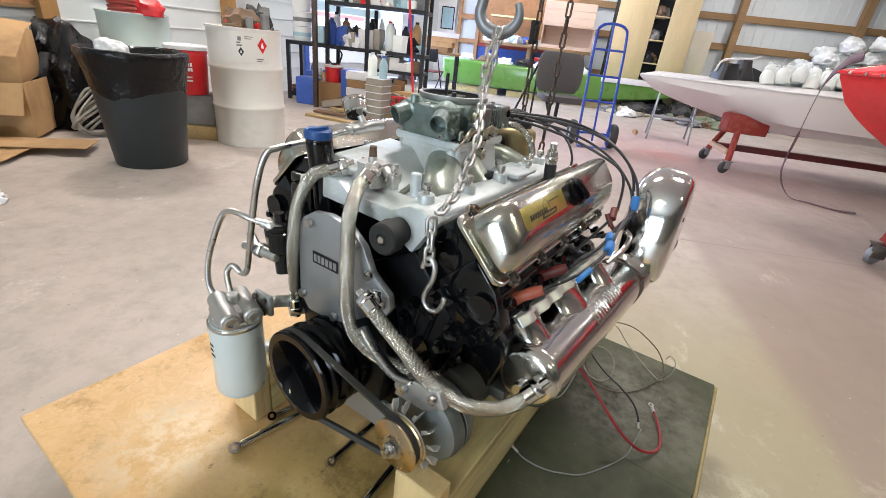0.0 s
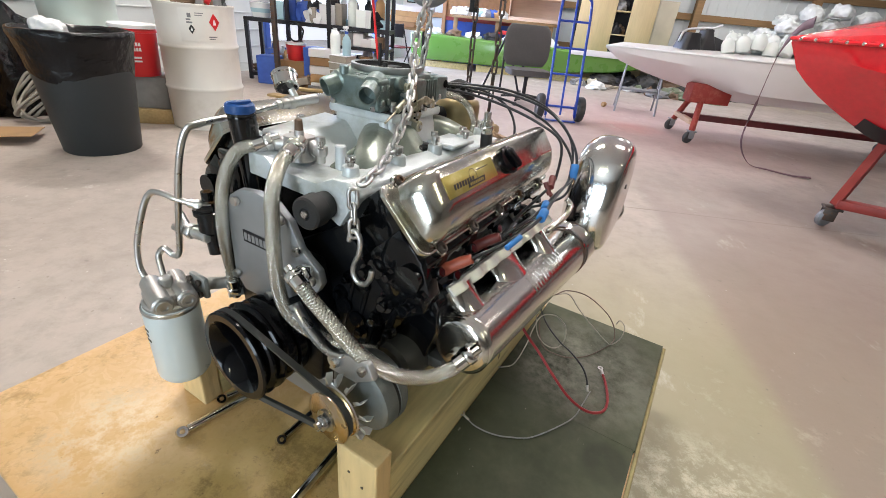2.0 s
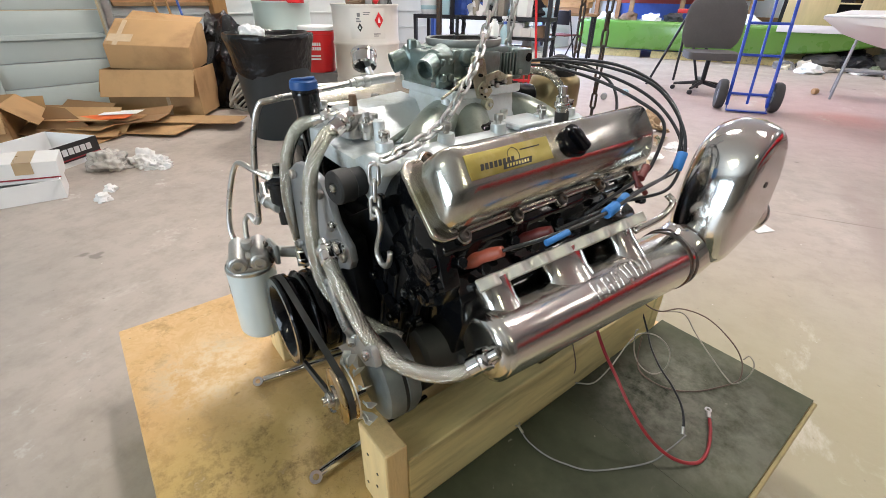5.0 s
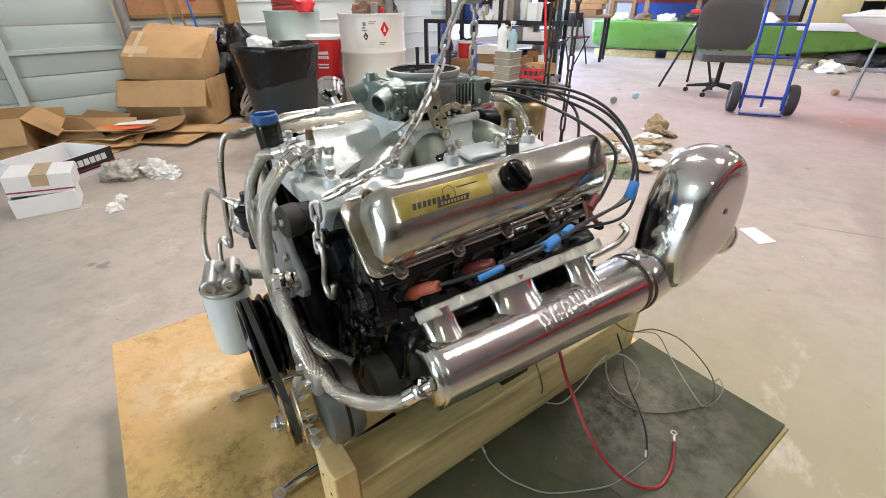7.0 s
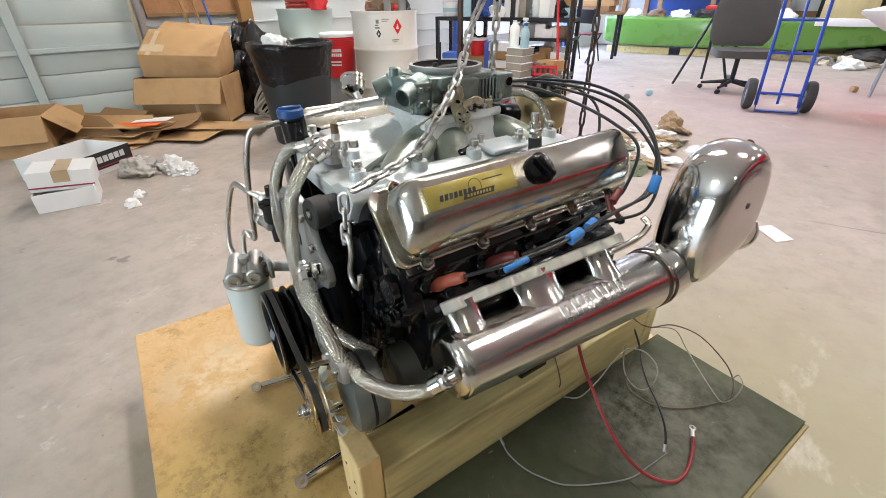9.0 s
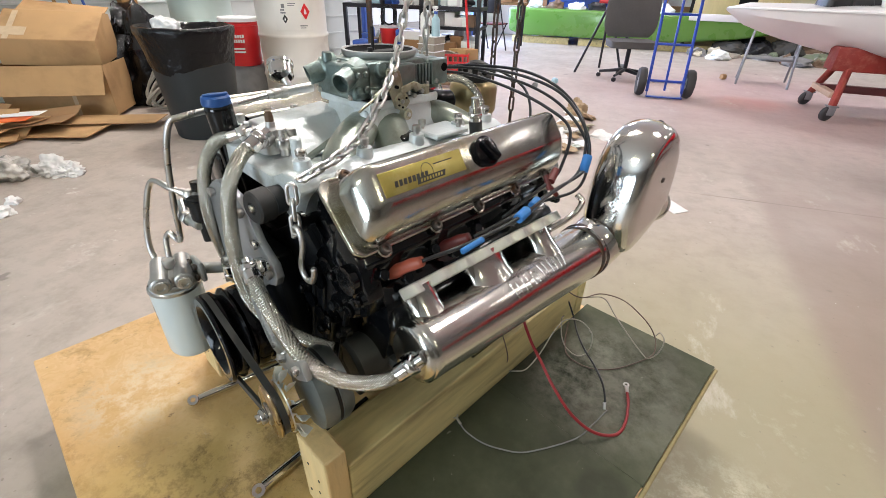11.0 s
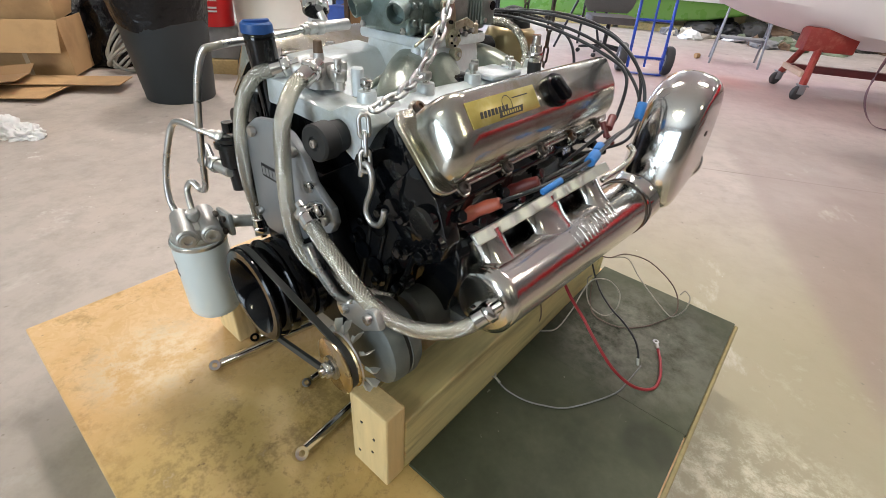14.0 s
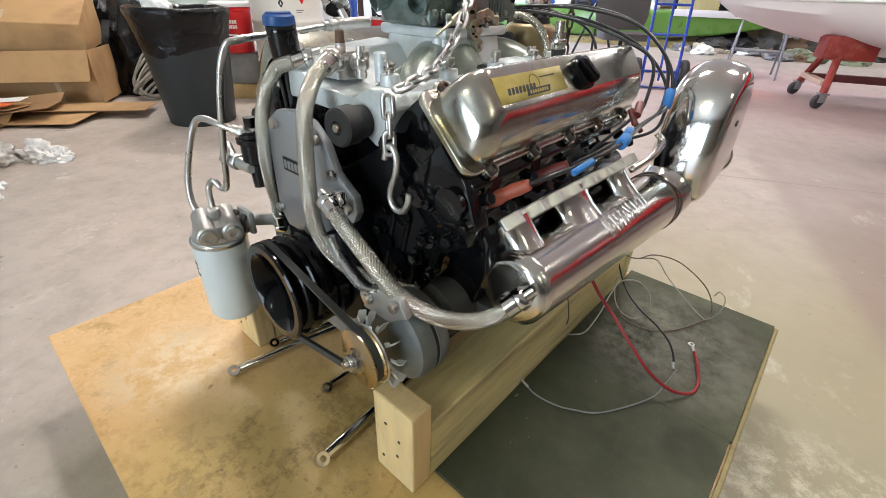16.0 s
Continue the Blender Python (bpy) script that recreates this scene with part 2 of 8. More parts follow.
def braid_material():
    m, t, p = nodes_of("braided_stainless_hose")
    n, l = t.nodes, t.links
    uv = n.new("ShaderNodeUVMap")
    mp = n.new("ShaderNodeMapping")
    l.new(uv.outputs[0], mp.inputs[0])
    waves = []
    for a in (38, -38):
        m2 = n.new("ShaderNodeMapping")
        m2.inputs["Rotation"].default_value = (0, 0, radians(a))
        l.new(mp.outputs[0], m2.inputs[0])
        w = n.new("ShaderNodeTexWave")
        w.inputs["Scale"].default_value = 150
        w.inputs["Distortion"].default_value = 0.6
        l.new(m2.outputs[0], w.inputs[0])
        waves.append(w)
    mx = n.new("ShaderNodeMath")
    mx.operation = "MAXIMUM"
    l.new(waves[0].outputs["Fac"], mx.inputs[0])
    l.new(waves[1].outputs["Fac"], mx.inputs[1])
    ramp = n.new("ShaderNodeValToRGB")
    ramp.color_ramp.elements[0].color, ramp.color_ramp.elements[1].color = (0.13, 0.125, 0.095, 1), (0.90, 0.88, 0.79, 1)
    ramp.color_ramp.elements[0].position = 0.42
    l.new(mx.outputs[0], ramp.inputs[0])
    l.new(ramp.outputs[0], p.inputs["Base Color"])
    p.inputs["Metallic"].default_value, p.inputs["Roughness"].default_value = 1.0, 0.20
    b = n.new("ShaderNodeBump")
    b.inputs["Strength"].default_value, b.inputs["Distance"].default_value = 0.8, 0.0010
    l.new(mx.outputs[0], b.inputs["Height"])
    l.new(b.outputs[0], p.inputs["Normal"])
    return m


braid = braid_material()


def layered(name):
    """Tools for a surface of many layers laid over one another, in metres."""
    m, t, p = nodes_of(name)
    n, l = t.nodes, t.links
    P = n.new("ShaderNodeTexCoord").outputs["Object"]

    def noise_at(scale, detail, lo, hi, rough=0.6, stretch=None, turn=0):
        x = n.new("ShaderNodeTexNoise")
        x.inputs["Scale"].default_value, x.inputs["Detail"].default_value, x.inputs["Roughness"].default_value = scale, detail, rough
        src = P
        if stretch:
            mp = n.new("ShaderNodeMapping")
            mp.inputs["Scale"].default_value, mp.inputs["Rotation"].default_value = stretch, (0, 0, radians(turn))
            l.new(P, mp.inputs["Vector"])
            src = mp.outputs[0]
        l.new(src, x.inputs["Vector"])
        r = n.new("ShaderNodeMapRange")
        r.inputs[1].default_value, r.inputs[2].default_value = lo, hi
        l.new(x.outputs[0], r.inputs[0])
        return r.outputs[0]

    def times(a, b):
        k = n.new("ShaderNodeMath")
        k.operation = "MULTIPLY"
        for sock, v in zip(k.inputs, (a, b)):
            if isinstance(v, float):
                sock.default_value = v
            else:
                l.new(v, sock)
        return k.outputs[0]

    def over(base, fac, col, most=1.0):
        x = n.new("ShaderNodeMix")
        x.data_type = "RGBA"
        l.new(times(fac, float(most)), x.inputs[0])
        if isinstance(base, tuple):
            x.inputs[6].default_value = (*base, 1)
        else:
            l.new(base, x.inputs[6])
        x.inputs[7].default_value = (*col, 1)
        return x.outputs[2]

    def patch(cx, cy, rad, inner=0.2):
        s = n.new("ShaderNodeVectorMath")
        s.operation = "DISTANCE"
        flat = n.new("ShaderNodeVectorMath")
        flat.operation = "MULTIPLY"
        flat.inputs[1].default_value = (1, 1, 0)
        l.new(P, flat.inputs[0])
        s.inputs[1].default_value = (cx, cy, 0)
        l.new(flat.outputs["Vector"], s.inputs[0])
        r = n.new("ShaderNodeMapRange")
        r.interpolation_type = "SMOOTHSTEP"
        r.inputs[1].default_value, r.inputs[2].default_value = rad, inner * rad
        l.new(s.outputs["Value"], r.inputs[0])
        return r.outputs[0]

    def beyond(nx, ny, d, soft):
        s = n.new("ShaderNodeVectorMath")
        s.operation = "DOT_PRODUCT"
        s.inputs[1].default_value = (nx, ny, 0)
        l.new(P, s.inputs[0])
        r = n.new("ShaderNodeMapRange")
        r.interpolation_type = "SMOOTHSTEP"
        r.inputs[1].default_value, r.inputs[2].default_value = d - soft, d + soft
        l.new(s.outputs["Value"], r.inputs[0])
        return r.outputs[0]

    return m, n, l, p, P, noise_at, times, over, patch, beyond


def floor_material():
    """Sealed concrete: warm grey with pink overspray, pale trowel marks, dark oil, white spills and fine grit."""
    m, n, l, p, P, noise_at, times, over, patch, beyond = layered("worn_sealed_concrete")
    col = over((0.37, 0.322, 0.285), noise_at(0.7, 5, 0.35, 0.65), (0.47, 0.41, 0.365))
    col = over(col, noise_at(9, 8, 0.45, 0.7, 0.7), (0.27, 0.235, 0.20), 0.6)
    # pink overspray round the boats; grey shade and yellow light painted by the platform
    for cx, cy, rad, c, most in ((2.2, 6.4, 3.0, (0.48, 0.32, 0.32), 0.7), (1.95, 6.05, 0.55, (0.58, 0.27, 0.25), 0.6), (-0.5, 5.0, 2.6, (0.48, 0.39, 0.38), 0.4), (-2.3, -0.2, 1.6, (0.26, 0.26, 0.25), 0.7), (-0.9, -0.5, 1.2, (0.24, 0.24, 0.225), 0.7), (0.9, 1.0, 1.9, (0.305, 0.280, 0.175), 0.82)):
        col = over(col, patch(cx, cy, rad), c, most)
    # hairline crack across the slab
    col = over(col, times(times(beyond(-0.03, 1.0, 3.012, 0.004), beyond(0.03, -1.0, -3.024, 0.004)), patch(2.1, 3.08, 1.3, 0.5)), (0.16, 0.13, 0.11), 0.8)
    # straight soft shadow edge painted in: browner floor on its far side
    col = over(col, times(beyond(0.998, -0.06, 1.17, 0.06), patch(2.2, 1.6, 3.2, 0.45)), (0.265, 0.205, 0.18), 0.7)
    col = over(col, noise_at(1.6, 9, 0.50, 0.70, 0.75, (1, 0.35, 1), 30), (0.24, 0.21, 0.18), 0.42)
    col = over(col, noise_at(2.6, 10, 0.60, 0.68, 0.72, (1, 0.5, 1), -50), (0.57, 0.54, 0.49), 0.55)
    # dried white spill beside the platform and scuffs by the cartons
    col = over(col, times(patch(0.84, 0.80, 0.36, 0.35), noise_at(13, 10, 0.47, 0.60, 0.82)), (0.66, 0.63, 0.50), 0.7)
    col = over(col, times(patch(1.05, 1.0, 0.7, 0.3), noise_at(9, 8, 0.56, 0.68, 0.75)), (0.56, 0.53, 0.41), 0.35)
    col = over(col, times(patch(-2.2, 1.7, 1.1, 0.3), noise_at(5, 8, 0.60, 0.66, 0.7)), (0.62, 0.60, 0.57), 0.7)
    col = over(col, times(patch(-1.3, 0.3, 0.7, 0.3), noise_at(11, 8, 0.60, 0.66, 0.7)), (0.50, 0.50, 0.48), 0.7)
    # oil spots and grit
    col = over(col, noise_at(4.5, 3, 0.715, 0.74, 0.5), (0.17, 0.15, 0.13), 0.7)
    col = over(col, noise_at(45, 4, 0.68, 0.76, 0.5), (0.16, 0.135, 0.115), 0.6)
    col = over(col, noise_at(38, 3, 0.745, 0.77, 0.5), (0.75, 0.73, 0.70), 0.7)
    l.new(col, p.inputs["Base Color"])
    r = n.new("ShaderNodeMapRange")
    r.inputs[3].default_value, r.inputs[4].default_value = 0.36, 0.62
    l.new(noise_at(2.0, 6, 0.3, 0.7), r.inputs[0])
    l.new(r.outputs[0], p.inputs["Roughness"])
    b = n.new("ShaderNodeBump")
    b.inputs["Strength"].default_value, b.inputs["Distance"].default_value = 0.14, 0.004
    l.new(noise_at(30, 8, 0.2, 0.8), b.inputs["Height"])
    l.new(b.outputs[0], p.inputs["Normal"])
    return m


def board_material():
    """Oriented strand board: flakes of several tans, soaked brown oil blotches, dark chips, pale worn spots."""
    m, n, l, p, P, noise_at, times, over, patch, beyond = layered("oil_stained_strand_board")
    v = n.new("ShaderNodeTexVoronoi")
    v.inputs["Scale"].default_value, v.inputs["Randomness"].default_value = 75, 1.0
    warp = n.new("ShaderNodeTexNoise")
    warp.inputs["Scale"].default_value = 14
    l.new(P, warp.inputs["Vector"])
    add = n.new("ShaderNodeVectorMath")
    add.operation = "MULTIPLY_ADD"
    add.inputs[1].default_value = (0.16, 0.16, 0.16)
    l.new(warp.outputs["Color"], add.inputs[0])
    l.new(P, add.inputs[2])
    l.new(add.outputs[0], v.inputs["Vector"])
    bw = n.new("ShaderNodeSeparateColor")
    l.new(v.outputs["Color"], bw.inputs[0])
    col = over((0.66, 0.430, 0.205), bw.outputs[0], (0.72, 0.495, 0.265), 1.0)
    col = over(col, noise_at(3.2, 7, 0.42, 0.66, 0.62), (0.57, 0.33, 0.115), 0.65)
    col = over(col, noise_at(8, 11, 0.53, 0.64, 0.76), (0.33, 0.180, 0.05), 0.62)
    # engine's shade painted over soaked-in oil below its front, pale scuffs beside it
    col = over(col, times(patch(-0.02, -0.24, 0.50, 0.35), noise_at(3.5, 7, 0.22, 0.48, 0.65)), (0.47, 0.345, 0.115), 0.8)
    col = over(col, times(patch(-0.06, -0.24, 0.40, 0.25), noise_at(12, 12, 0.49, 0.59, 0.82)), (0.21, 0.135, 0.04), 0.75)
    col = over(col, times(patch(-0.06, -0.24, 0.36, 0.3), noise_at(30, 9, 0.57, 0.65, 0.75)), (0.13, 0.075, 0.02), 0.6)
    col = over(col, times(patch(-0.50, -0.27, 0.17, 0.3), noise_at(16, 8, 0.42, 0.56, 0.75)), (0.80, 0.70, 0.52), 0.65)
    col = over(col, noise_at(24, 9, 0.60, 0.68, 0.78), (0.76, 0.60, 0.38), 0.4)
    col = over(col, noise_at(17, 10, 0.585, 0.66, 0.82, (1, 0.4, 1), 35), (0.30, 0.165, 0.05), 0.5)
    col = over(col, noise_at(60, 4, 0.69, 0.73, 0.6), (0.14, 0.075, 0.03), 0.65)
    l.new(col, p.inputs["Base Color"])
    r = n.new("ShaderNodeMapRange")
    r.inputs[3].default_value, r.inputs[4].default_value = 0.30, 0.58
    l.new(noise_at(7, 6, 0.3, 0.7), r.inputs[0])
    l.new(r.outputs[0], p.inputs["Roughness"])
    b = n.new("ShaderNodeBump")
    b.inputs["Strength"].default_value, b.inputs["Distance"].default_value = 0.25, 0.002
    l.new(bw.outputs[1], b.inputs["Height"])
    l.new(b.outputs[0], p.inputs["Normal"])
    return m


def dark_board_material():
    """Dark hardboard: greenish oil film, wet black patches, grey dust and fine scratches."""
    m, n, l, p, P, noise_at, times, over, patch, beyond = layered("oil_soaked_dark_hardboard")
    col = over((0.046, 0.053, 0.030), noise_at(7, 8, 0.35, 0.65, 0.65), (0.084, 0.091, 0.058))
    col = over(col, noise_at(3.2, 6, 0.44, 0.62, 0.6), (0.044, 0.050, 0.031), 0.8)
    col = over(col, times(patch(0.22, 0.50, 0.17, 0.35), noise_at(9, 6, 0.3, 0.5)), (0.014, 0.018, 0.009), 0.9)
    col = over(col, times(patch(0.42, 0.29, 0.075, 0.5), noise_at(14, 6, 0.3, 0.5)), (0.020, 0.024, 0.014), 0.6)
    col = over(col, times(patch(0.30, 0.58, 0.30, 0.2), noise_at(11, 9, 0.36, 0.60, 0.75)), (0.20, 0.195, 0.16), 0.9)
    col = over(col, noise_at(40, 9, 0.62, 0.70, 0.8, (1, 0.2, 1), 25), (0.13, 0.125, 0.10), 0.35)
    col = over(col, noise_at(60, 3, 0.735, 0.76, 0.5), (0.26, 0.25, 0.20), 0.6)
    l.new(col, p.inputs["Base Color"])
    p.inputs["Specular IOR Level"].default_value = 0.14
    r = n.new("ShaderNodeMapRange")
    r.inputs[3].default_value, r.inputs[4].default_value = 0.34, 0.62
    l.new(noise_at(5, 6, 0.35, 0.65), r.inputs[0])
    l.new(r.outputs[0], p.inputs["Roughness"])
    b = n.new("ShaderNodeBump")
    b.inputs["Strength"].default_value, b.inputs["Distance"].default_value = 0.12, 0.002
    l.new(noise_at(45, 8, 0.2, 0.8), b.inputs["Height"])
    l.new(b.outputs[0], p.inputs["Normal"])
    return m


osb = board_material()
mat_dark = dark_board_material()
concrete = floor_material()
# dark colour for the two unseen walls, keeps the chrome's reflections dark
unseen_wall = plain("dark_unseen_shop_wall", (0.29, 0.27, 0.235), 0.8, 0.0, 0.2, 4)


def glow(name, col, strength):
    m, t, p = nodes_of(name)
    p.inputs["Emission Color"].default_value, p.inputs["Emission Strength"].default_value = (*col, 1), strength
    p.inputs["Base Color"].default_value = (*col, 1)
    return m


tube_glow = glow("lit_fluorescent_tube", (1.0, 0.93, 0.80), 9.0)
outdoor = glow("hazy_daylight_outside", (0.84, 0.90, 1.0), 2.3)
# far trees, trailer and gravel glow: their daylight is put into the colour
far_trees = glow("far_hazy_trees", (0.42, 0.56, 0.64), 1.5)
far_red = glow("far_hazy_red_stripe", (0.95, 0.55, 0.62), 1.5)
far_ground = glow("far_hazy_gravel", (0.72, 0.74, 0.80), 1.6)


# ---- mesh tools ----
def as_bm(verts, faces):
    bm = bmesh.new()
    vs = [bm.verts.new(v) for v in verts]
    for f in faces:
        try:
            bm.faces.new([vs[i] for i in f])
        except ValueError:
            pass
    return bm


def moved(bm, m):
    bmesh.ops.transform(bm, matrix=m, verts=bm.verts)
    return bm


def joined(*bms):
    out = bmesh.new()
    for b in bms:
        me = bpy.data.meshes.new("t")
        b.to_mesh(me)
        b.free()
        out.from_mesh(me)
        bpy.data.meshes.remove(me)
    return out


def bevel(bm, w, seg=2, angle=0.6):
    if w > 0:
        es = [e for e in bm.edges if len(e.link_faces) == 2 and e.calc_face_angle(0) > angle]
        bmesh.ops.bevel(bm, geom=es, offset=w, segments=seg, affect="EDGES", profile=0.5, clamp_overlap=True)
    return bm


def box(x0, x1, y0, y1, z0, z1, w=0.002, seg=2):
    bm = bmesh.new()
    bmesh.ops.create_cube(bm, size=1.0)
    for v in bm.verts:
        v.co = Vector(((x0 + x1) / 2 + v.co.x * (x1 - x0), (y0 + y1) / 2 + v.co.y * (y1 - y0), (z0 + z1) / 2 + v.co.z * (z1 - z0)))
    return bevel(bm, w, seg)


def lathe(profile, seg=32, m=None):
    """Turned round z: rows of radius, height. Ends at a radius of 0 are closed."""
    verts, faces, rings = [], [], []
    for r, z in profile:
        if r < 1e-6:
            rings.append([len(verts)])
            verts.append((0, 0, z))
        else:
            rings.append(list(range(len(verts), len(verts) + seg)))
            verts += [(r * math.cos(2 * math.pi * k / seg), r * math.sin(2 * math.pi * k / seg), z) for k in range(seg)]
    for a, b in zip(rings, rings[1:]):
        for k in range(seg):
            j = (k + 1) % seg
            if len(a) == 1 and len(b) == 1:
                continue
            if len(a) == 1:
                faces.append((a[0], b[j], b[k]))
            elif len(b) == 1:
                faces.append((a[k], a[j], b[0]))
            else:
                faces.append((a[k], a[j], b[j], b[k]))
    bm = as_bm(verts, faces)
    bmesh.ops.recalc_face_normals(bm, faces=bm.faces)
    return moved(bm, m) if m else bm


def along(a, b):
    """The pose that lays z from a to b."""
    a, b = Vector(a), Vector(b)
    return Matrix.Translation(a) @ (b - a).to_track_quat("Z", "Y").to_matrix().to_4x4()


def rod(a, b, r, seg=14, r2=None, w=0.0):
    length = (Vector(b) - Vector(a)).length
    r2 = r if r2 is None else r2
    w = min(w, length / 3)
    prof = [(0, 0), (r - w, 0), (r, w), (r2, length - w), (r2 - w, length), (0, length)] if w else [(0, 0), (r, 0), (r2, length), (0, length)]
    return lathe(prof, seg, along(a, b))


def hexbolt(a, b, r, shank=0.6):
    length = (Vector(b) - Vector(a)).length
    head = bevel(lathe([(0, 0), (r, 0), (r, length * 0.55), (0, length * 0.55)], 6), r * 0.12, 1)
    tip = lathe([(0, length * 0.55), (r * shank, length * 0.55), (r * shank, length), (0, length)], 12)
    return moved(joined(head, tip), along(a, b))


def spline(points, step=8):
    """A smooth line through points."""
    P = [Vector(p) for p in points]
    P = [2 * P[0] - P[1]] + P + [2 * P[-1] - P[-2]]
    out = []
    for i in range(1, len(P) - 2):
        a, b, c, d = P[i - 1 : i + 3]
        for k in range(step):
            t = k / step
            out.append(0.5 * (2 * b + (c - a) * t + (2 * a - 5 * b + 4 * c - d) * t * t + (3 * b - a - 3 * c + d) * t**3))
    out.append(P[-2])
    return out


def sweep(points, radius, seg=12, step=8, smooth=True, flat=1.0, caps=True):
    """A tube along a line; radius: a number, or one for each point given. UVs run round and along it in metres."""
    line = spline(points, step) if smooth else [Vector(p) for p in points]
    n = len(line)
    if isinstance(radius, (int, float)):
        rad = [radius] * n
    else:
        rad = [float(v) for v in np.interp(np.linspace(0, len(radius) - 1, n), range(len(radius)), radius)]
    bm = bmesh.new()
    uv = bm.loops.layers.uv.new("UVMap")
    rings, side, travelled, lens = [], None, 0.0, []
    for i, p in enumerate(line):
        d = (line[min(i + 1, n - 1)] - line[max(i - 1, 0)]).normalized()
        if side is None:
            side = d.orthogonal().normalized() if abs(d.z) > 0.95 else d.cross(Vector((0, 0, 1))).normalized()
        side = (side - d * side.dot(d)).normalized()
        up = d.cross(side)
        if i:
            travelled += (p - line[i - 1]).length
        lens.append(travelled)
        rings.append([bm.verts.new(p + rad[i] * (math.cos(2 * math.pi * k / seg) * side + flat * math.sin(2 * math.pi * k / seg) * up)) for k in range(seg)])
    for i in range(n - 1):
        for k in range(seg):
            j = (k + 1) % seg
            f = bm.faces.new((rings[i][k], rings[i][j], rings[i + 1][j], rings[i + 1][k]))
            w = 2 * math.pi * rad[i] / seg
            for loop, (u, v) in zip(f.loops, ((k * w, lens[i]), ((k + 1) * w, lens[i]), ((k + 1) * w, lens[i + 1]), (k * w, lens[i + 1]))):
                loop[uv].uv = (u, v)
    if caps:
        bm.faces.new(list(reversed(rings[0])))
        bm.faces.new(rings[-1])
    return bm


def prism(outline, depth, w=0.0, seg=2, plane="xz", at=0.0):
    """An outline pushed along the third axis from at to at + depth."""
    put = {"xz": lambda a, b, c: (a, c, b), "xy": lambda a, b, c: (a, b, c), "yz": lambda a, b, c: (c, a, b)}[plane]
    n = len(outline)
    verts = [put(a, b, at) for a, b in outline] + [put(a, b, at + depth) for a, b in outline]
    bm = as_bm(verts, [tuple(range(n)), tuple(range(2 * n - 1, n - 1, -1))] + [(k, n + k, n + (k + 1) % n, (k + 1) % n) for k in range(n)])
    bmesh.ops.recalc_face_normals(bm, faces=bm.faces)
    return bevel(bm, w, seg)


def loft(sections, closed=True):
    """Sections of the same number of points, joined; the ends are closed."""
    verts = [p for s in sections for p in s]
    k = len(sections[0])
    faces = []
    for i in range(len(sections) - 1):
        for j in range(k if closed else k - 1):
            a, b = i * k + j, i * k + (j + 1) % k
            faces.append((a, b, b + k, a + k))
    if closed:
        faces += [tuple(range(k - 1, -1, -1)), tuple(range((len(sections) - 1) * k, len(sections) * k))]
    bm = as_bm(verts, faces)
    bmesh.ops.recalc_face_normals(bm, faces=bm.faces)
    return bm


def crumple(seed, size, n=3, rough=0.35):
    """A crumpled lump, flat below."""
    bm = bmesh.new()
    bmesh.ops.create_icosphere(bm, subdivisions=n, radius=1)
    for v in bm.verts:
        k = noise.noise(v.co * 1.7 + Vector((seed * 7.1, seed, 0))) * rough + noise.noise(v.co * 4.5 + Vector((seed, 3, seed))) * rough * 0.6
        v.co *= 1 + k
        v.co = Vector((v.co.x * size[0], v.co.y * size[1], max(-0.35, v.co.z) * size[2]))
    low = min(v.co.z for v in bm.verts)
    return moved(bm, Matrix.Translation((0, 0, -low)))


SMOOTH = radians(38)
SOFT = "soft"


def mesh_ob(name, bm, mat, smooth=True):
    me = bpy.data.meshes.new(name)
    if smooth:
        for f in bm.faces:
            f.smooth = True
        for e in bm.edges:
            if smooth is not SOFT and len(e.link_faces) == 2 and e.calc_face_angle(0) > SMOOTH:
                e.smooth = False
    bm.to_mesh(me)
    bm.free()
    me.materials.append(mat)
    return new(name, me)


def part(name, bm, mat, parent, label="", smooth=True):
    ob = mesh_ob(name, bm, mat, smooth)
    ob.parent = parent
    return tagged(ob, label=label)


def thing(name, m, label, category, group="", kind=""):
    ob = new(name)
    ob.empty_display_size = 0.05
    ob.matrix_world = m
    return tagged(ob, label, category, group, kind)


def solid(name, bm, mat, label, category, m=None, group="", kind="", smooth=True):
    ob = mesh_ob(name, bm, mat, smooth)
    if m:
        ob.matrix_world = m
    return tagged(ob, label, category, group, kind)


def share(ob, parent, m):
    """Another piece on the same mesh."""
    o = bpy.data.objects.new(ob.name.split(".")[0], ob.data)
    scene.collection.objects.link(o)
    o.parent, o.matrix_local = parent, m
    return o


# ---- the building ----
def structure(name, bm, mat, label, category, m=None, smooth=False):
    return solid(name, bm, mat, label, category, m, kind="structure", smooth=smooth)


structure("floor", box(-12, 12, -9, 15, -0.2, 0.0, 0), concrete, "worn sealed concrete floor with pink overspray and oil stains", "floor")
structure("ceiling", prism([(-8.35, -9.0), (12, -9.0), (12, 15), (-1.43, 15)], 0.15, 0, 2, "xy", 4.0), ceiling_white, "white lined workshop ceiling", "ceiling")
LEFT = pose(-5.21, 1.82, 0, 0, 0, 74)
wall_left = thing("wall_left", LEFT, "post-frame side wall with white liner and plywood sheathing", "wall", kind="structure")
for s0, s1, z0, z1 in ((-9.4, -2.75, 0, 4), (-2.75, 1.32, 2.7, 4), (1.32, 6.0, 0, 4), (6.0, 9.3, 2.5, 4), (9.3, 11.2, 0, 4)):
    part("liner_panel", box(s0, s1, 0.06, 0.2, z0, z1, 0), liner, wall_left, smooth=False)
for k in range(9):
    part("rib", box(1.34, 6.0, 0.045, 0.062, 0.12 + 0.23 * k, 0.14 + 0.23 * k, 0.004, 1), liner, wall_left)
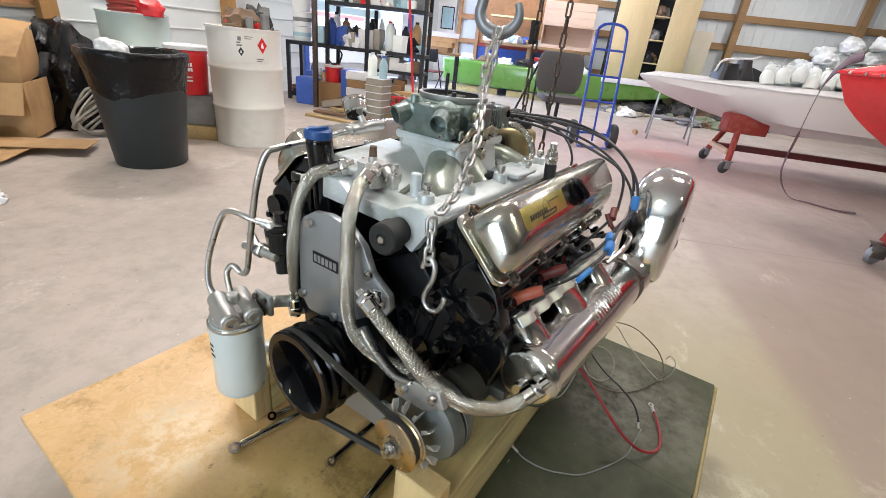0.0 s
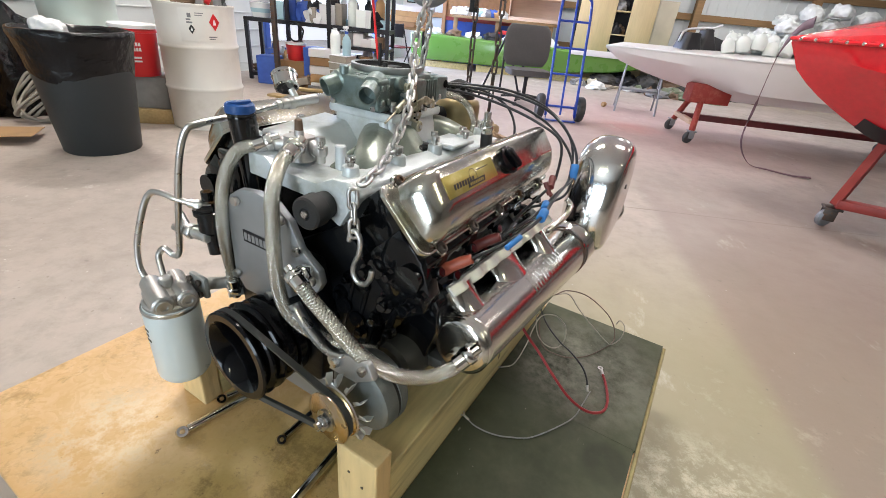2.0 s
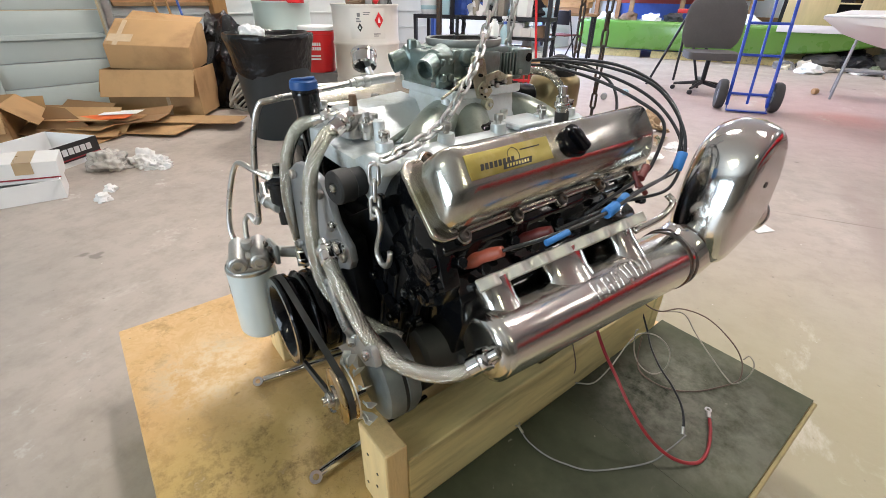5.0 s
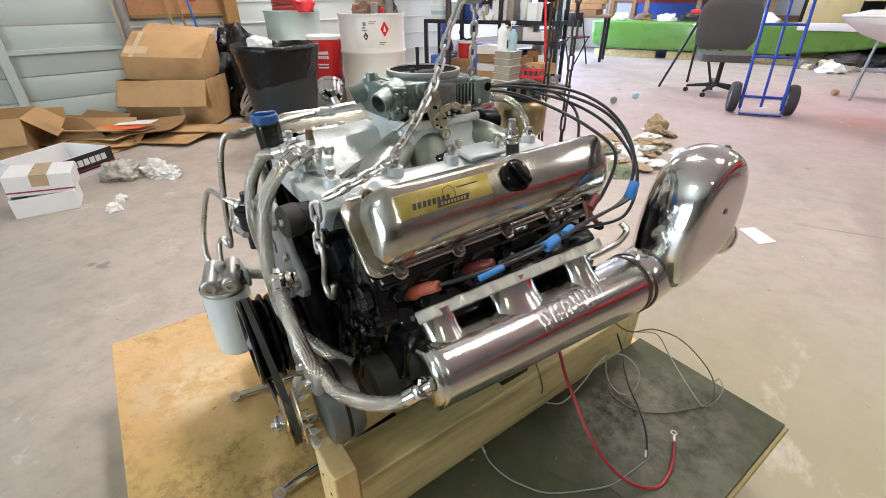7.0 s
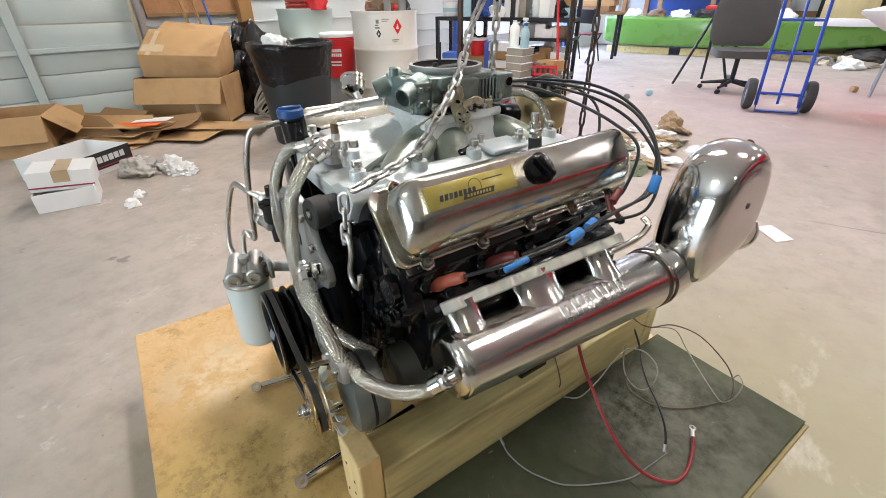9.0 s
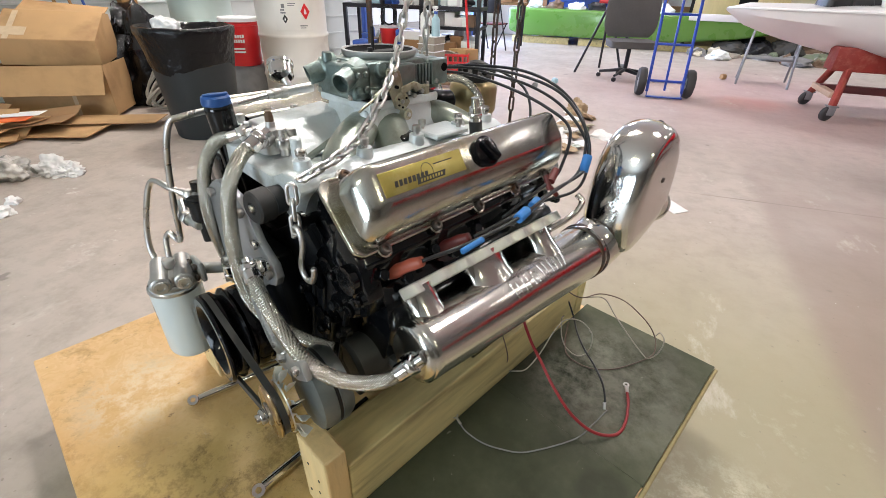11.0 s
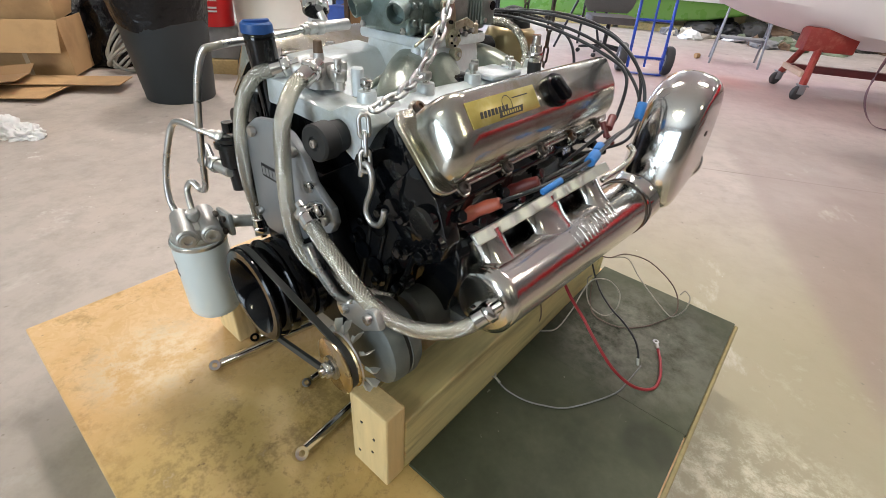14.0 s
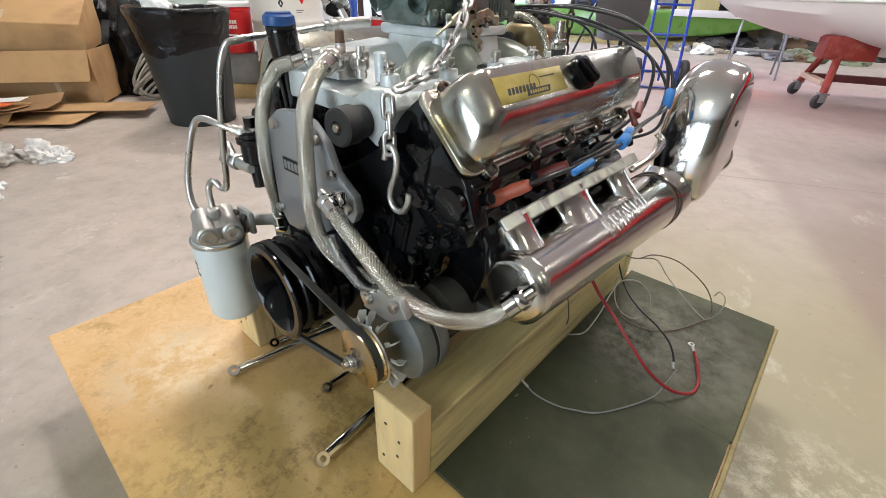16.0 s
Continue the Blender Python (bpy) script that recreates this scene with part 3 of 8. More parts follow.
part("sheathing", box(1.36, 2.30, 0.03, 0.058, 0.93, 2.6, 0.002, 1), sheath, wall_left, "orange oriented-strand sheathing")
part("rail", box(1.36, 2.30, 0.01, 0.058, 0.90, 0.935, 0.002, 1), girt_wood, wall_left)
for s in (2.30, 4.4):
    part("post", box(s, s + 0.15, -0.07, 0.058, 0, 4, 0.004, 1), post_wood, wall_left, "rough brown timber post")
for s in (5.9, 9.3):
    part("jamb", box(s, s + 0.10, -0.03, 0.058, 0, 2.6, 0.004, 1), blue_junk, wall_left, "blue painted door jamb")
for z in (1.7, 2.7):
    part("girt", box(2.46, 5.9, -0.01, 0.044, z, z + 0.14, 0.003, 1), girt_wood, wall_left)
# unseen walls close the room; their dark colour shapes the reflections
structure("wall_front", joined(box(-9, -4.4, -7.2, -7.0, 0, 4, 0), box(-4.4, -0.8, -7.2, -7.0, 3.1, 4, 0), box(-0.8, 12, -7.2, -7.0, 0, 4, 0)), unseen_wall, "unseen end wall with a tall doorway, darkened for the reflections", "wall")
structure("wall_right", box(9.5, 9.7, -7, 13, 0, 4, 0), unseen_wall, "unseen side wall, darkened for the reflections", "wall")
wall_back = thing("wall_back", pose(0, 12.2, 0), "white lined end wall with timber girts and posts", "wall", kind="structure")
part("liner_panel", box(-2.9, 9.5, 0.06, 0.2, 0, 4, 0), liner, wall_back, smooth=False)
for k in range(40):
    part("rib", box(1.0 + 0.21 * k, 1.02 + 0.21 * k, 0.045, 0.062, 0, 4, 0.004, 1), liner, wall_back)
for z in (0.6, 1.46, 2.06, 2.75, 3.4):
    part("girt", box(1.0, 9.5, -0.02, 0.045, z, z + 0.14, 0.004, 1), girt_wood, wall_back, "brown horizontal timber girt")
for x in (2.1, 4.45, 6.9, 9.2):
    part("post", box(x, x + 0.15, -0.17, -0.02, 0, 4, 0.004, 1), girt_wood, wall_back, "brown timber post")
part("sheathing", box(-1.25, 1.0, 0.02, 0.058, 0, 4, 0), sheath, wall_back, "orange-brown sheathing behind the bench")
for z in (0.55, 0.98, 1.52, 2.3):
    part("rail", box(-1.78, -1.25, -0.03, 0.045, z, z + 0.11, 0.004, 1), sheath, wall_back, "salmon stained timber rail")
for x in (-1.80, -1.33):
    part("stud", box(x, x + 0.09, -0.05, 0.045, 0, 4, 0.004, 1), sheath, wall_back, "salmon stained timber stud")
door_2 = thing("door_2", pose(-2.32, 12.2, 0), "white painted side door with a small rounded window", "door", kind="structure")
part("leaf", box(-0.45, 0.45, -0.03, 0.045, 0.02, 2.3, 0.006, 2), white_gel, door_2)
part("window_frame", box(0.10, 0.42, -0.045, -0.028, 1.24, 1.74, 0.05, 4), shelf_black, door_2, "black rubber window seal")
part("pane", box(0.125, 0.395, -0.049, -0.044, 1.265, 1.715, 0.045, 4), teal_junk, door_2)
part("handle", rod((-0.36, -0.08, 1.02), (-0.26, -0.08, 1.02), 0.012, 10), steel, door_2)
part("dado", box(-1.25, 1.0, 0.0, 0.02, 0, 0.95, 0), blue_junk, wall_back, "blue painted lower wall")
part("dado_rail", box(-1.25, 1.0, -0.03, 0.02, 0.95, 1.03, 0.004, 1), red_frame, wall_back, "red painted rail")

# closed sectional door
door = thing("door_1", LEFT, "closed grey-green white sectional steel door", "overhead door", kind="structure")
for k in range(13):
    z = 0.015 + 0.215 * k
    for s0, s1 in ((-2.75, -1.2), (-1.12, 0.22), (0.30, 1.22)):
        part("panel", box(s0, s1, 0.02, 0.06, z, z + 0.207, 0.006, 2), door_paint, door)
for z in (0.655, 1.30, 1.945):
    part("section_rail", box(-2.7, 1.2, -0.012, 0.02, z - 0.025, z + 0.02, 0.004, 1), door_paint, door, "pale folded steel joint rail")
for s in (-1.2, 0.22):
    part("stile", box(s, s + 0.08, -0.018, 0.018, 0.0, 2.7, 0.004, 1), door_paint, door, "bolted steel stile")
part("weather_strip", box(-2.75, 1.25, 0.0, 0.06, 0.0, 0.014, 0), rubber, door)
track = part("track", joined(box(1.24, 1.26, -0.075, 0.02, 0, 2.7, 0.001, 1), box(1.24, 1.31, -0.075, -0.065, 0, 2.7, 0.001, 1)), galv, door, "perforated galvanised door track")
for k in range(16):
    part("bracket_bolt", rod((1.262, -0.03, 0.12 + 0.16 * k), (1.275, -0.03, 0.12 + 0.16 * k), 0.014, 8), steel_dark, door)

# lit tubes under the ceiling
for x, y in STRIPS:
    lamp = thing("ceiling_light", pose(x, y, 3.72), "lit twin-tube fluorescent strip under the ceiling", "light", "ceiling lights")
    part("housing", box(-0.62, 0.62, -0.09, 0.09, 0.03, 0.10, 0.01, 1), white_plastic, lamp)
    for dy in (-0.05, 0.05):
        part("tube", rod((-0.6, dy, 0.0), (0.6, dy, 0.0), 0.018, 8), tube_glow, lamp)
    part("hanger", rod((0, 0, 0.1), (0, 0, 0.28), 0.006, 6), steel, lamp)

# bright yard seen through the side doorway
yard = thing("backdrop", LEFT, "hazy bright yard beyond the open side doorway", "backdrop", kind="structure")
part("haze", box(3.0, 30.0, 4.0, 4.05, -0.2, 7, 0), outdoor, yard, smooth=False)
part("far_trees", box(4.6, 14.0, 3.90, 3.98, 1.36, 1.62, 0), far_trees, yard, "pale teal line of far trees", smooth=False)
part("far_trailer", box(4.6, 13.0, 3.86, 3.90, 1.22, 1.34, 0), far_red, yard, "washed-out red stripe of a far trailer", smooth=False)
part("far_ground", box(3.0, 30.0, 3.84, 3.98, -0.2, 0.55, 0), far_ground, yard, "washed-out gravel yard", smooth=False)

# ---- the platform ----
ENGINE = pose(0, 0.65, 0, 0, 0, -25)
PZ = 0.22
plat = thing("wooden_platform", ENGINE, "low particle-board platform raised off the floor", "platform")
part("deck", box(-0.80, 0.478, -0.43, 0.815, PZ - 0.022, PZ, 0.004, 2), osb, plat, "orange oil-stained particle board", smooth=False)
part("bottom_board", box(-0.795, 0.470, -0.425, 0.81, PZ - 0.046, PZ - 0.024, 0.003, 1), board_edge, plat, "raw board edge")
for y in (-0.40, 0.17, 0.70):
    part("runner", box(-0.72, 0.40, y, y + 0.088, 0.0, PZ - 0.047, 0.004, 1), pine, plat, "sawn pine runner")
part("edge_strip", box(0.4695, 0.479, -0.43, 0.816, PZ + 0.0005, PZ + 0.006, 0.002, 1), strip_olive, plat, "pale sawn edge strip")
mat_thing = thing("dark_board", ENGINE, "dark oil-stained board lying on the platform", "board")
part("sheet", box(0.097, 0.466, -0.058, 0.3629, PZ + 0.001, PZ + 0.009, 0.0006, 1), mat_dark, mat_thing, smooth=False)
part("sheet", box(0.097, 0.469, 0.3631, 0.818, PZ + 0.001, PZ + 0.009, 0.0006, 1), mat_dark, mat_thing, smooth=False)


def beam(x0, x1, post_top):
    t = thing("timber_cradle", ENGINE, "sawn pine beam with an upright end board bearing the engine", "timber")
    part("beam", box(x0, x1, -0.068, 0.735, PZ + 0.001, PZ + 0.137, 0.004, 2), pine, t, smooth=False)
    post = part("end_board", box(x0 + 0.001, x1 + 0.001, -0.112, -0.0685, PZ + 0.001, post_top, 0.004, 2), pine_pale, t, "pale upright end board with nail holes", smooth=False)
    for dx, z in ((0.03, 0.35), (0.055, 0.29), (0.02, 0.26), (0.06, 0.33)):
        part("nail", rod((x0 + dx, -0.113, z), (x0 + dx, -0.1105, z), 0.003, 8), steel_dark, post)
    part("end_board", box(x0 + 0.001, x1 + 0.003, 0.736, 0.774, PZ + 0.001, PZ + 0.17, 0.004, 2), pine, t, smooth=False)
    return t


beam(0.006, 0.095, 0.405)
beam(-0.495, -0.406, 0.36)


# ---- the engine ----
engine = thing("v8_engine", ENGINE, "polished marine V8 engine with a black block on a wooden cradle", "engine")
X0, ZC = -0.2, 0.5
R = math.sqrt(0.5)


def bank(s, n, side=1):
    """Across and out of a cylinder bank to x, z."""
    return X0 + side * R * (n + s), ZC + R * (n - s)


block_front = [(X0 - 0.115, 0.40), (X0 + 0.115, 0.40), (X0 + 0.135, 0.47), bank(0.085, 0.16), bank(0.085, 0.268), bank(-0.09, 0.268), (X0 + 0.02, 0.69), (X0 - 0.02, 0.69), bank(-0.09, 0.268, -1), bank(0.085, 0.268, -1), bank(0.085, 0.16, -1), (X0 - 0.135, 0.47)]
block = part("engine_block", prism(block_front, 0.50, 0.008, 2, "xz", 0.0), black_satin, engine, "gloss black cast block")
part("oil_pan", prism([(X0 - 0.105, 0.405), (X0 + 0.105, 0.405), (X0 + 0.085, 0.262), (X0 - 0.085, 0.262)], 0.44, 0.015, 3, "xz", 0.03), black_satin, engine)
# added dark mass stands in for the shade under the engine
part("dark_infill", prism([(X0 - 0.15, 0.36), (X0 + 0.19, 0.36), (X0 + 0.205, 0.46), (X0 + 0.15, 0.52), (X0 - 0.15, 0.52)], 0.40, 0.006, 2, "xz", 0.035), black_satin, engine)
part("bell_housing", lathe([(0, 0), (0.17, 0), (0.185, 0.02), (0.185, 0.075), (0.16, 0.085), (0, 0.085)], 40, pose(X0, 0.50, 0.53, -90)), black_gloss, engine)
part("timing_cover", joined(prism([(X0 - 0.10, 0.42), (X0 + 0.10, 0.42), (X0 + 0.115, 0.55), (X0 + 0.085, 0.68), (X0 - 0.085, 0.68), (X0 - 0.115, 0.55)], -0.04, 0.008, 2, "xz", 0.0)), black_satin, engine, "black front cover")
for x, z in ((X0 + 0.13, 0.60), (X0 + 0.17, 0.66), (X0 + 0.10, 0.56), (X0 + 0.16, 0.58), (X0 + 0.20, 0.70)):
    part("core_plug", lathe([(0, 0), (0.014, 0), (0.017, 0.004), (0.017, 0.008), (0, 0.008)], 18, pose(x, 0.001, z, 90)), black_gloss, block)
# ribs, bosses and bolts of the dark side
for x, z, r in ((-0.03, 0.56, 0.011), (0.0, 0.60, 0.010), (-0.05, 0.50, 0.010), (0.02, 0.64, 0.012), (-0.08, 0.62, 0.010), (-0.02, 0.69, 0.009), (-0.06, 0.66, 0.008), (0.03, 0.585, 0.008)):
    part("boss", joined(lathe([(0, 0), (r * 1.5, 0), (r * 1.3, 0.010), (0, 0.010)], 18, pose(x, 0.003, z, 90)), hexbolt((x, -0.018, z), (x, -0.004, z), r * 0.85)), black_gloss, block)
for k in range(4):
    part("web", rod((-0.09 + 0.028 * k, 0.001, 0.49), (-0.05 + 0.032 * k, 0.001, 0.66), 0.0055, 8, None, 0.002), black_satin, block)
for y in (0.06, 0.17, 0.28, 0.39):
    x, z = bank(0.086, 0.215)
    part("rib", rod((x, y, z), (x + 0.004, y + 0.05, z - 0.05), 0.012, 10, 0.008, 0.003), black_gloss, block)
for side in (1, -1):
    dy = 0.0 if side > 0 else 0.03
    head_outline = [bank(0.088, 0.27, side), bank(0.072, 0.318, side), bank(0.052, 0.350, side), bank(0.040, 0.372, side), bank(-0.098, 0.372, side), bank(-0.104, 0.30, side), bank(-0.09, 0.27, side)]
    head = part("cylinder_head", prism(head_outline, 0.485, 0.006, 2, "xz", 0.006 + dy), black_gloss, engine, "gloss black cylinder head")
    x, z = bank(0.040, 0.338, side)
    part("end_boss", bevel(prism([bank(0.090, 0.265, side), bank(0.100, 0.315, side), bank(0.086, 0.346, side), bank(0.056, 0.360, side), bank(0.030, 0.371, side), bank(-0.03, 0.371, side), bank(-0.03, 0.265, side)], 0.030, 0.0, 2, "xz", -0.004 + dy), 0.004, 2), black_gloss, head)
    for s_, n_, r_ in ((0.075, 0.335, 0.0075), (0.078, 0.295, 0.010), (0.020, 0.300, 0.008), (0.062, 0.275, 0.006)):
        ex_, ez_ = bank(s_, n_, side)
        part("lug", joined(lathe([(0, 0), (r_ * 1.7, 0), (r_ * 1.3, 0.007), (0, 0.007)], 14, pose(ex_, -0.003 + dy, ez_, 90)), hexbolt((ex_, -0.017 + dy, ez_), (ex_, -0.006 + dy, ez_), r_)), black_gloss, head)
    part("end_plug", lathe([(0, 0), (0.008, 0), (0.010, 0.004), (0.019, 0.004), (0.019, -0.004), (0.023, -0.004), (0.023, 0.006), (0, 0.006)], 20, pose(x, -0.010 + dy, z, 90)), black_gloss, head)
    for k in range(5):
        for s, n in ((0.055, 0.352), (0.075, 0.342)):
            bx, bz = bank(s, n, side)
            ex_, ez_ = bank(s + 0.004, n + 0.016, side)
            part("head_bolt", hexbolt((ex_, 0.03 + dy + 0.105 * k + (0.04 if s > 0.06 else 0), ez_), (bx, 0.03 + dy + 0.105 * k + (0.04 if s > 0.06 else 0), bz), 0.0095), black_gloss, head)
    # rocker cover: flange, deep body with rounded ends, bolt ears
    frame_m = Matrix(((side * R, 0, side * R, X0 + side * R * (0.376 - 0.035)), (0, 1, 0, dy), (-R, 0, R, ZC + R * (0.376 + 0.035)), (0, 0, 0, 1)))

    def ring(s0, s1, y0, y1, n0, n1, c, k=7):
        """A rounded oblong from s0 to s1 across, n0 to n1 high."""
        pts = []
        for cx, cy, a0 in ((s1 - c, y1 - c, 0), (s0 + c, y1 - c, 90), (s0 + c, y0 + c, 180), (s1 - c, y0 + c, 270)):
            for j in range(k):
                a = radians(a0 + 90 * j / (k - 1))
                x = cx + c * math.cos(a)
                pts.append((x, cy + c * math.sin(a), n0 + (n1 - n0) * (x - s0) / (s1 - s0)))
        return pts

    body = loft([ring(*row) for row in ((-0.0545, 0.0545, 0.008, 0.513, 0.003, 0.003, 0.026), (-0.0540, 0.0538, 0.0085, 0.512, 0.018, 0.014, 0.027), (-0.0530, 0.0520, 0.010, 0.511, 0.032, 0.023, 0.028), (-0.0515, 0.0480, 0.0135, 0.509, 0.045, 0.0335, 0.028), (-0.0490, 0.0415, 0.0185, 0.505, 0.0555, 0.0435, 0.026), (-0.0455, 0.0335, 0.0250, 0.500, 0.0635, 0.0515, 0.023), (-0.0420, 0.0255, 0.0330, 0.494, 0.0690, 0.0580, 0.019), (-0.0385, 0.0195, 0.0400, 0.490, 0.0718, 0.0616, 0.014), (-0.0365, 0.0165, 0.0440, 0.487, 0.0728, 0.0632, 0.011), (-0.0345, 0.0145, 0.0470, 0.485, 0.0730, 0.0641, 0.009))])
    cover = part("valve_cover", moved(body, frame_m), chrome_worn, engine, "worn chrome valve cover" if side > 0 else "dull chrome valve cover")
    part("flange", moved(bevel(loft([ring(-0.0635, 0.0615, -0.006, 0.520, -0.001, -0.001, 0.018), ring(-0.0635, 0.0615, -0.006, 0.520, 0.006, 0.006, 0.018), ring(-0.0615, 0.0595, -0.004, 0.518, 0.0078, 0.0078, 0.017), ring(-0.0575, 0.0555, 0.003, 0.513, 0.0050, 0.0050, 0.017)]), 0.002, 1), frame_m), chrome_worn, cover)
    for k in range(5):
        for s in (0.062, -0.060) if k == 0 else (0.062,):
            y = 0.042 + 0.1045 * k
            part("bolt_ear", moved(lathe([(0, -0.001), (0.0125, -0.001), (0.0125, 0.005), (0.0105, 0.0066), (0, 0.0066)], 18), frame_m @ pose(s, y, 0)), chrome_worn, cover)
            part("bolt", moved(joined(lathe([(0, 0.007), (0.0085, 0.007), (0.0085, 0.0115), (0.0065, 0.013), (0.004, 0.0125), (0.004, 0.009), (0, 0.009)], 16)), frame_m @ pose(s, y, 0)), steel_dark, cover)
    if side > 0:
        COVER = frame_m
        EMB = COVER @ pose(-0.010, 0, 0.0684, 0, 10.3, 0)
        plate = part("emblem_plate", moved(bevel(box(-0.0155, 0.0190, 0.046, 0.208, 0.0004, 0.0012, 0), 0.003, 3, 1.2), EMB), plate_yellow, cover, "yellow maker's emblem plate")
        # the maker's name stays plain bars; the jet outline and tail line are shapes
        for k in range(8):
            y = 0.066 + 0.0082 * k
            part("mark_bar", moved(prism([(0.0095, y), (0.0095, y + 0.0056), (0.0010, y + 0.0078), (0.0010, y + 0.0022)], 0.0003, 0, 2, "xy", 0.0013), EMB), ink, plate)
        part("mark_band", moved(prism([(0.0158, 0.104), (0.0158, 0.160), (0.0072, 0.165), (0.0072, 0.109)], 0.0003, 0, 2, "xy", 0.0017), EMB), ink, plate)
        for k in range(8):
            y = 0.1115 + 0.0058 * k
            part("mark_bar", moved(prism([(0.0138, y), (0.0138, y + 0.0034), (0.0094, y + 0.0046), (0.0094, y + 0.0012)], 0.0002, 0, 2, "xy", 0.0021), EMB), plate_yellow, plate)
        part("mark_ring", moved(lathe([(0.0105, 0.0), (0.0114, 0.0), (0.0114, 0.0003), (0.0105, 0.0003), (0.0105, 0.0)], 28), EMB @ pose(0.000, 0.131, 0.0014)), ink, plate)
        part("mark_tail", moved(box(-0.0062, -0.0046, 0.146, 0.186, 0.0013, 0.0016, 0), EMB), ink, plate)
        cap = part("oil_cap", moved(lathe([(0, -0.004), (0.024, -0.004), (0.026, 0.003), (0.026, 0.007), (0.022, 0.010), (0, 0.010)], 28), EMB @ pose(0.003, 0.262, 0)), black_pulley, cover, "black twist cap")
        part("grip", moved(box(-0.021, 0.021, -0.0075, 0.0075, 0.008, 0.022, 0.005, 3), EMB @ pose(0.003, 0.262, 0, 0, 0, 30)), black_pulley, cap)

# spark plugs and boots on the near bank
for k, y in enumerate((0.052, 0.157, 0.262, 0.367)):
    a, b = Vector((0.055, y - 0.006, 0.680)), Vector((0.082, y + 0.010, 0.699))
    part("spark_plug", joined(rod(a, b, 0.0095, 14), bevel(rod(a + (b - a) * 0.15, a + (b - a) * 0.5, 0.0135, 6), 0.001, 1)), steel, engine, "steel spark plug")
    if k < 2:
        part("plug_boot", sweep([(0.076, y + 0.006, 0.695), (0.090, y + 0.013, 0.705), (0.106, y + 0.021, 0.717), (0.125, y + 0.030, 0.729)], [0.0102, 0.0118, 0.0092, 0.0100, 0.0078], 18), boot_red if k == 0 else red_dark, engine, "orange-red silicone plug boot")

# exhaust log, flange and runners
log_line = [(0.143, 0.045, 0.586), (0.148, 0.20, 0.578), (0.153, 0.38, 0.570), (0.158, 0.545, 0.562)]
exhaust = part("exhaust_log", sweep(log_line, [0.0545, 0.0565, 0.059, 0.0615], 48, 10), chrome_log, engine, "polished cast exhaust log with raised lettering")
part("end_cap", lathe([(0, 0.011), (0.038, 0.011), (0.044, 0.010), (0.050, 0.006), (0.0545, -0.002), (0.0545, -0.008), (0, -0.008)], 48, along((0.143, 0.046, 0.586), (0.1422, 0.02, 0.5873))), chrome_log, exhaust, "polished round end cap")
for y, r in ((0.538, 0.0632), (0.556, 0.0642)):
    part("joint_ring", lathe([(r - 0.004, -0.004), (r, -0.004), (r, 0.004), (r - 0.004, 0.004), (r - 0.004, -0.004)], 48, along((0.158, y, 0.5622), (0.1588, y + 0.02, 0.5618))), steel_dark, exhaust)
for k in range(6):
    # raised plain marks where the maker's name is cast
    y = 0.250 + 0.029 * k
    for dy in (0.0, 0.013):
        a0, a1 = (72, 38) if dy == 0 else (66 + 6 * (k % 2), 38)
        part("cast_mark", sweep([(0.1500 + 0.0585 * math.cos(radians(a)), y + dy + 0.003 * (k % 3 - 1) * (a - 55) / 34, 0.5730 + 0.0585 * math.sin(radians(a))) for a in (a0, (2 * a0 + a1) / 3, (a0 + 2 * a1) / 3, a1)], 0.0024, 8, 3), chrome_log, exhaust)
    a = radians(55 + 9 * (k % 3 - 1))
    part("cast_mark", rod((0.1500 + 0.0585 * math.cos(a), y, 0.5730 + 0.0585 * math.sin(a)), (0.1505 + 0.0587 * math.cos(a), y + 0.013, 0.5730 + 0.0585 * math.sin(a)), 0.0022, 8), chrome_log, exhaust)
flange_m = Matrix(((R, 0.05, R, 0.094), (0, 1, 0, 0), (R, 0.01, -R, 0.660), (0, 0, 0, 1)))
flange_out = []
for k in range(60):
    y = 0.050 + 0.415 * k / 59
    flange_out.append((0.026 + 0.006 * math.cos((y - 0.075) * 2 * math.pi / 0.052), y))
outline = flange_out + [(-0.024, y) for _, y in reversed(flange_out)][::6]
part("flange", bevel(moved(prism(outline, 0.020, 0.0, 2, "xy", -0.009), flange_m), 0.002, 1), alu_bright, exhaust, "scalloped cast flange")
for y, half in ((0.092, 0.034), (0.245, 0.056), (0.402, 0.034)):
    sec = []
    for cx, cz, rn, ry, deg in ((0.097, 0.660, 0.027, half, 45), (0.106, 0.650, 0.0245, half * 0.93, 45), (0.114, 0.641, 0.0235, half * 0.88, 47), (0.121, 0.632, 0.0245, half * 0.9, 50), (0.128, 0.621, 0.028, half * 1.0, 55), (0.135, 0.608, 0.034, half * 1.18, 62), (0.141, 0.594, 0.041, half * 1.5, 70)):
        u = Vector((math.sin(radians(deg)), 0, math.cos(radians(deg))))
        sec.append([tuple(Vector((cx + 0.035 * (y - 0.07), y + ry * math.copysign(abs(math.sin(a)) ** 0.92, math.sin(a)), cz)) + u * rn * math.copysign(abs(math.cos(a)) ** 0.92, math.cos(a))) for a in (2 * math.pi * i / 32 for i in range(32))])
    part("runner", loft(sec), chrome_log, exhaust, "polished exhaust runner")
for k, y in enumerate((0.245,)):
    part("flange_bolt", hexbolt((0.142, y, 0.632), (0.112, y, 0.660), 0.0085), galv, exhaust)
part("exhaust_face", prism([(-0.03, 0.49), (0.055, 0.50), (0.088, 0.54), (0.104, 0.60), (0.103, 0.648), (0.09, 0.668), (0.02, 0.70)], 0.47, 0.006, 2, "xz", 0.03), black_gloss, engine)
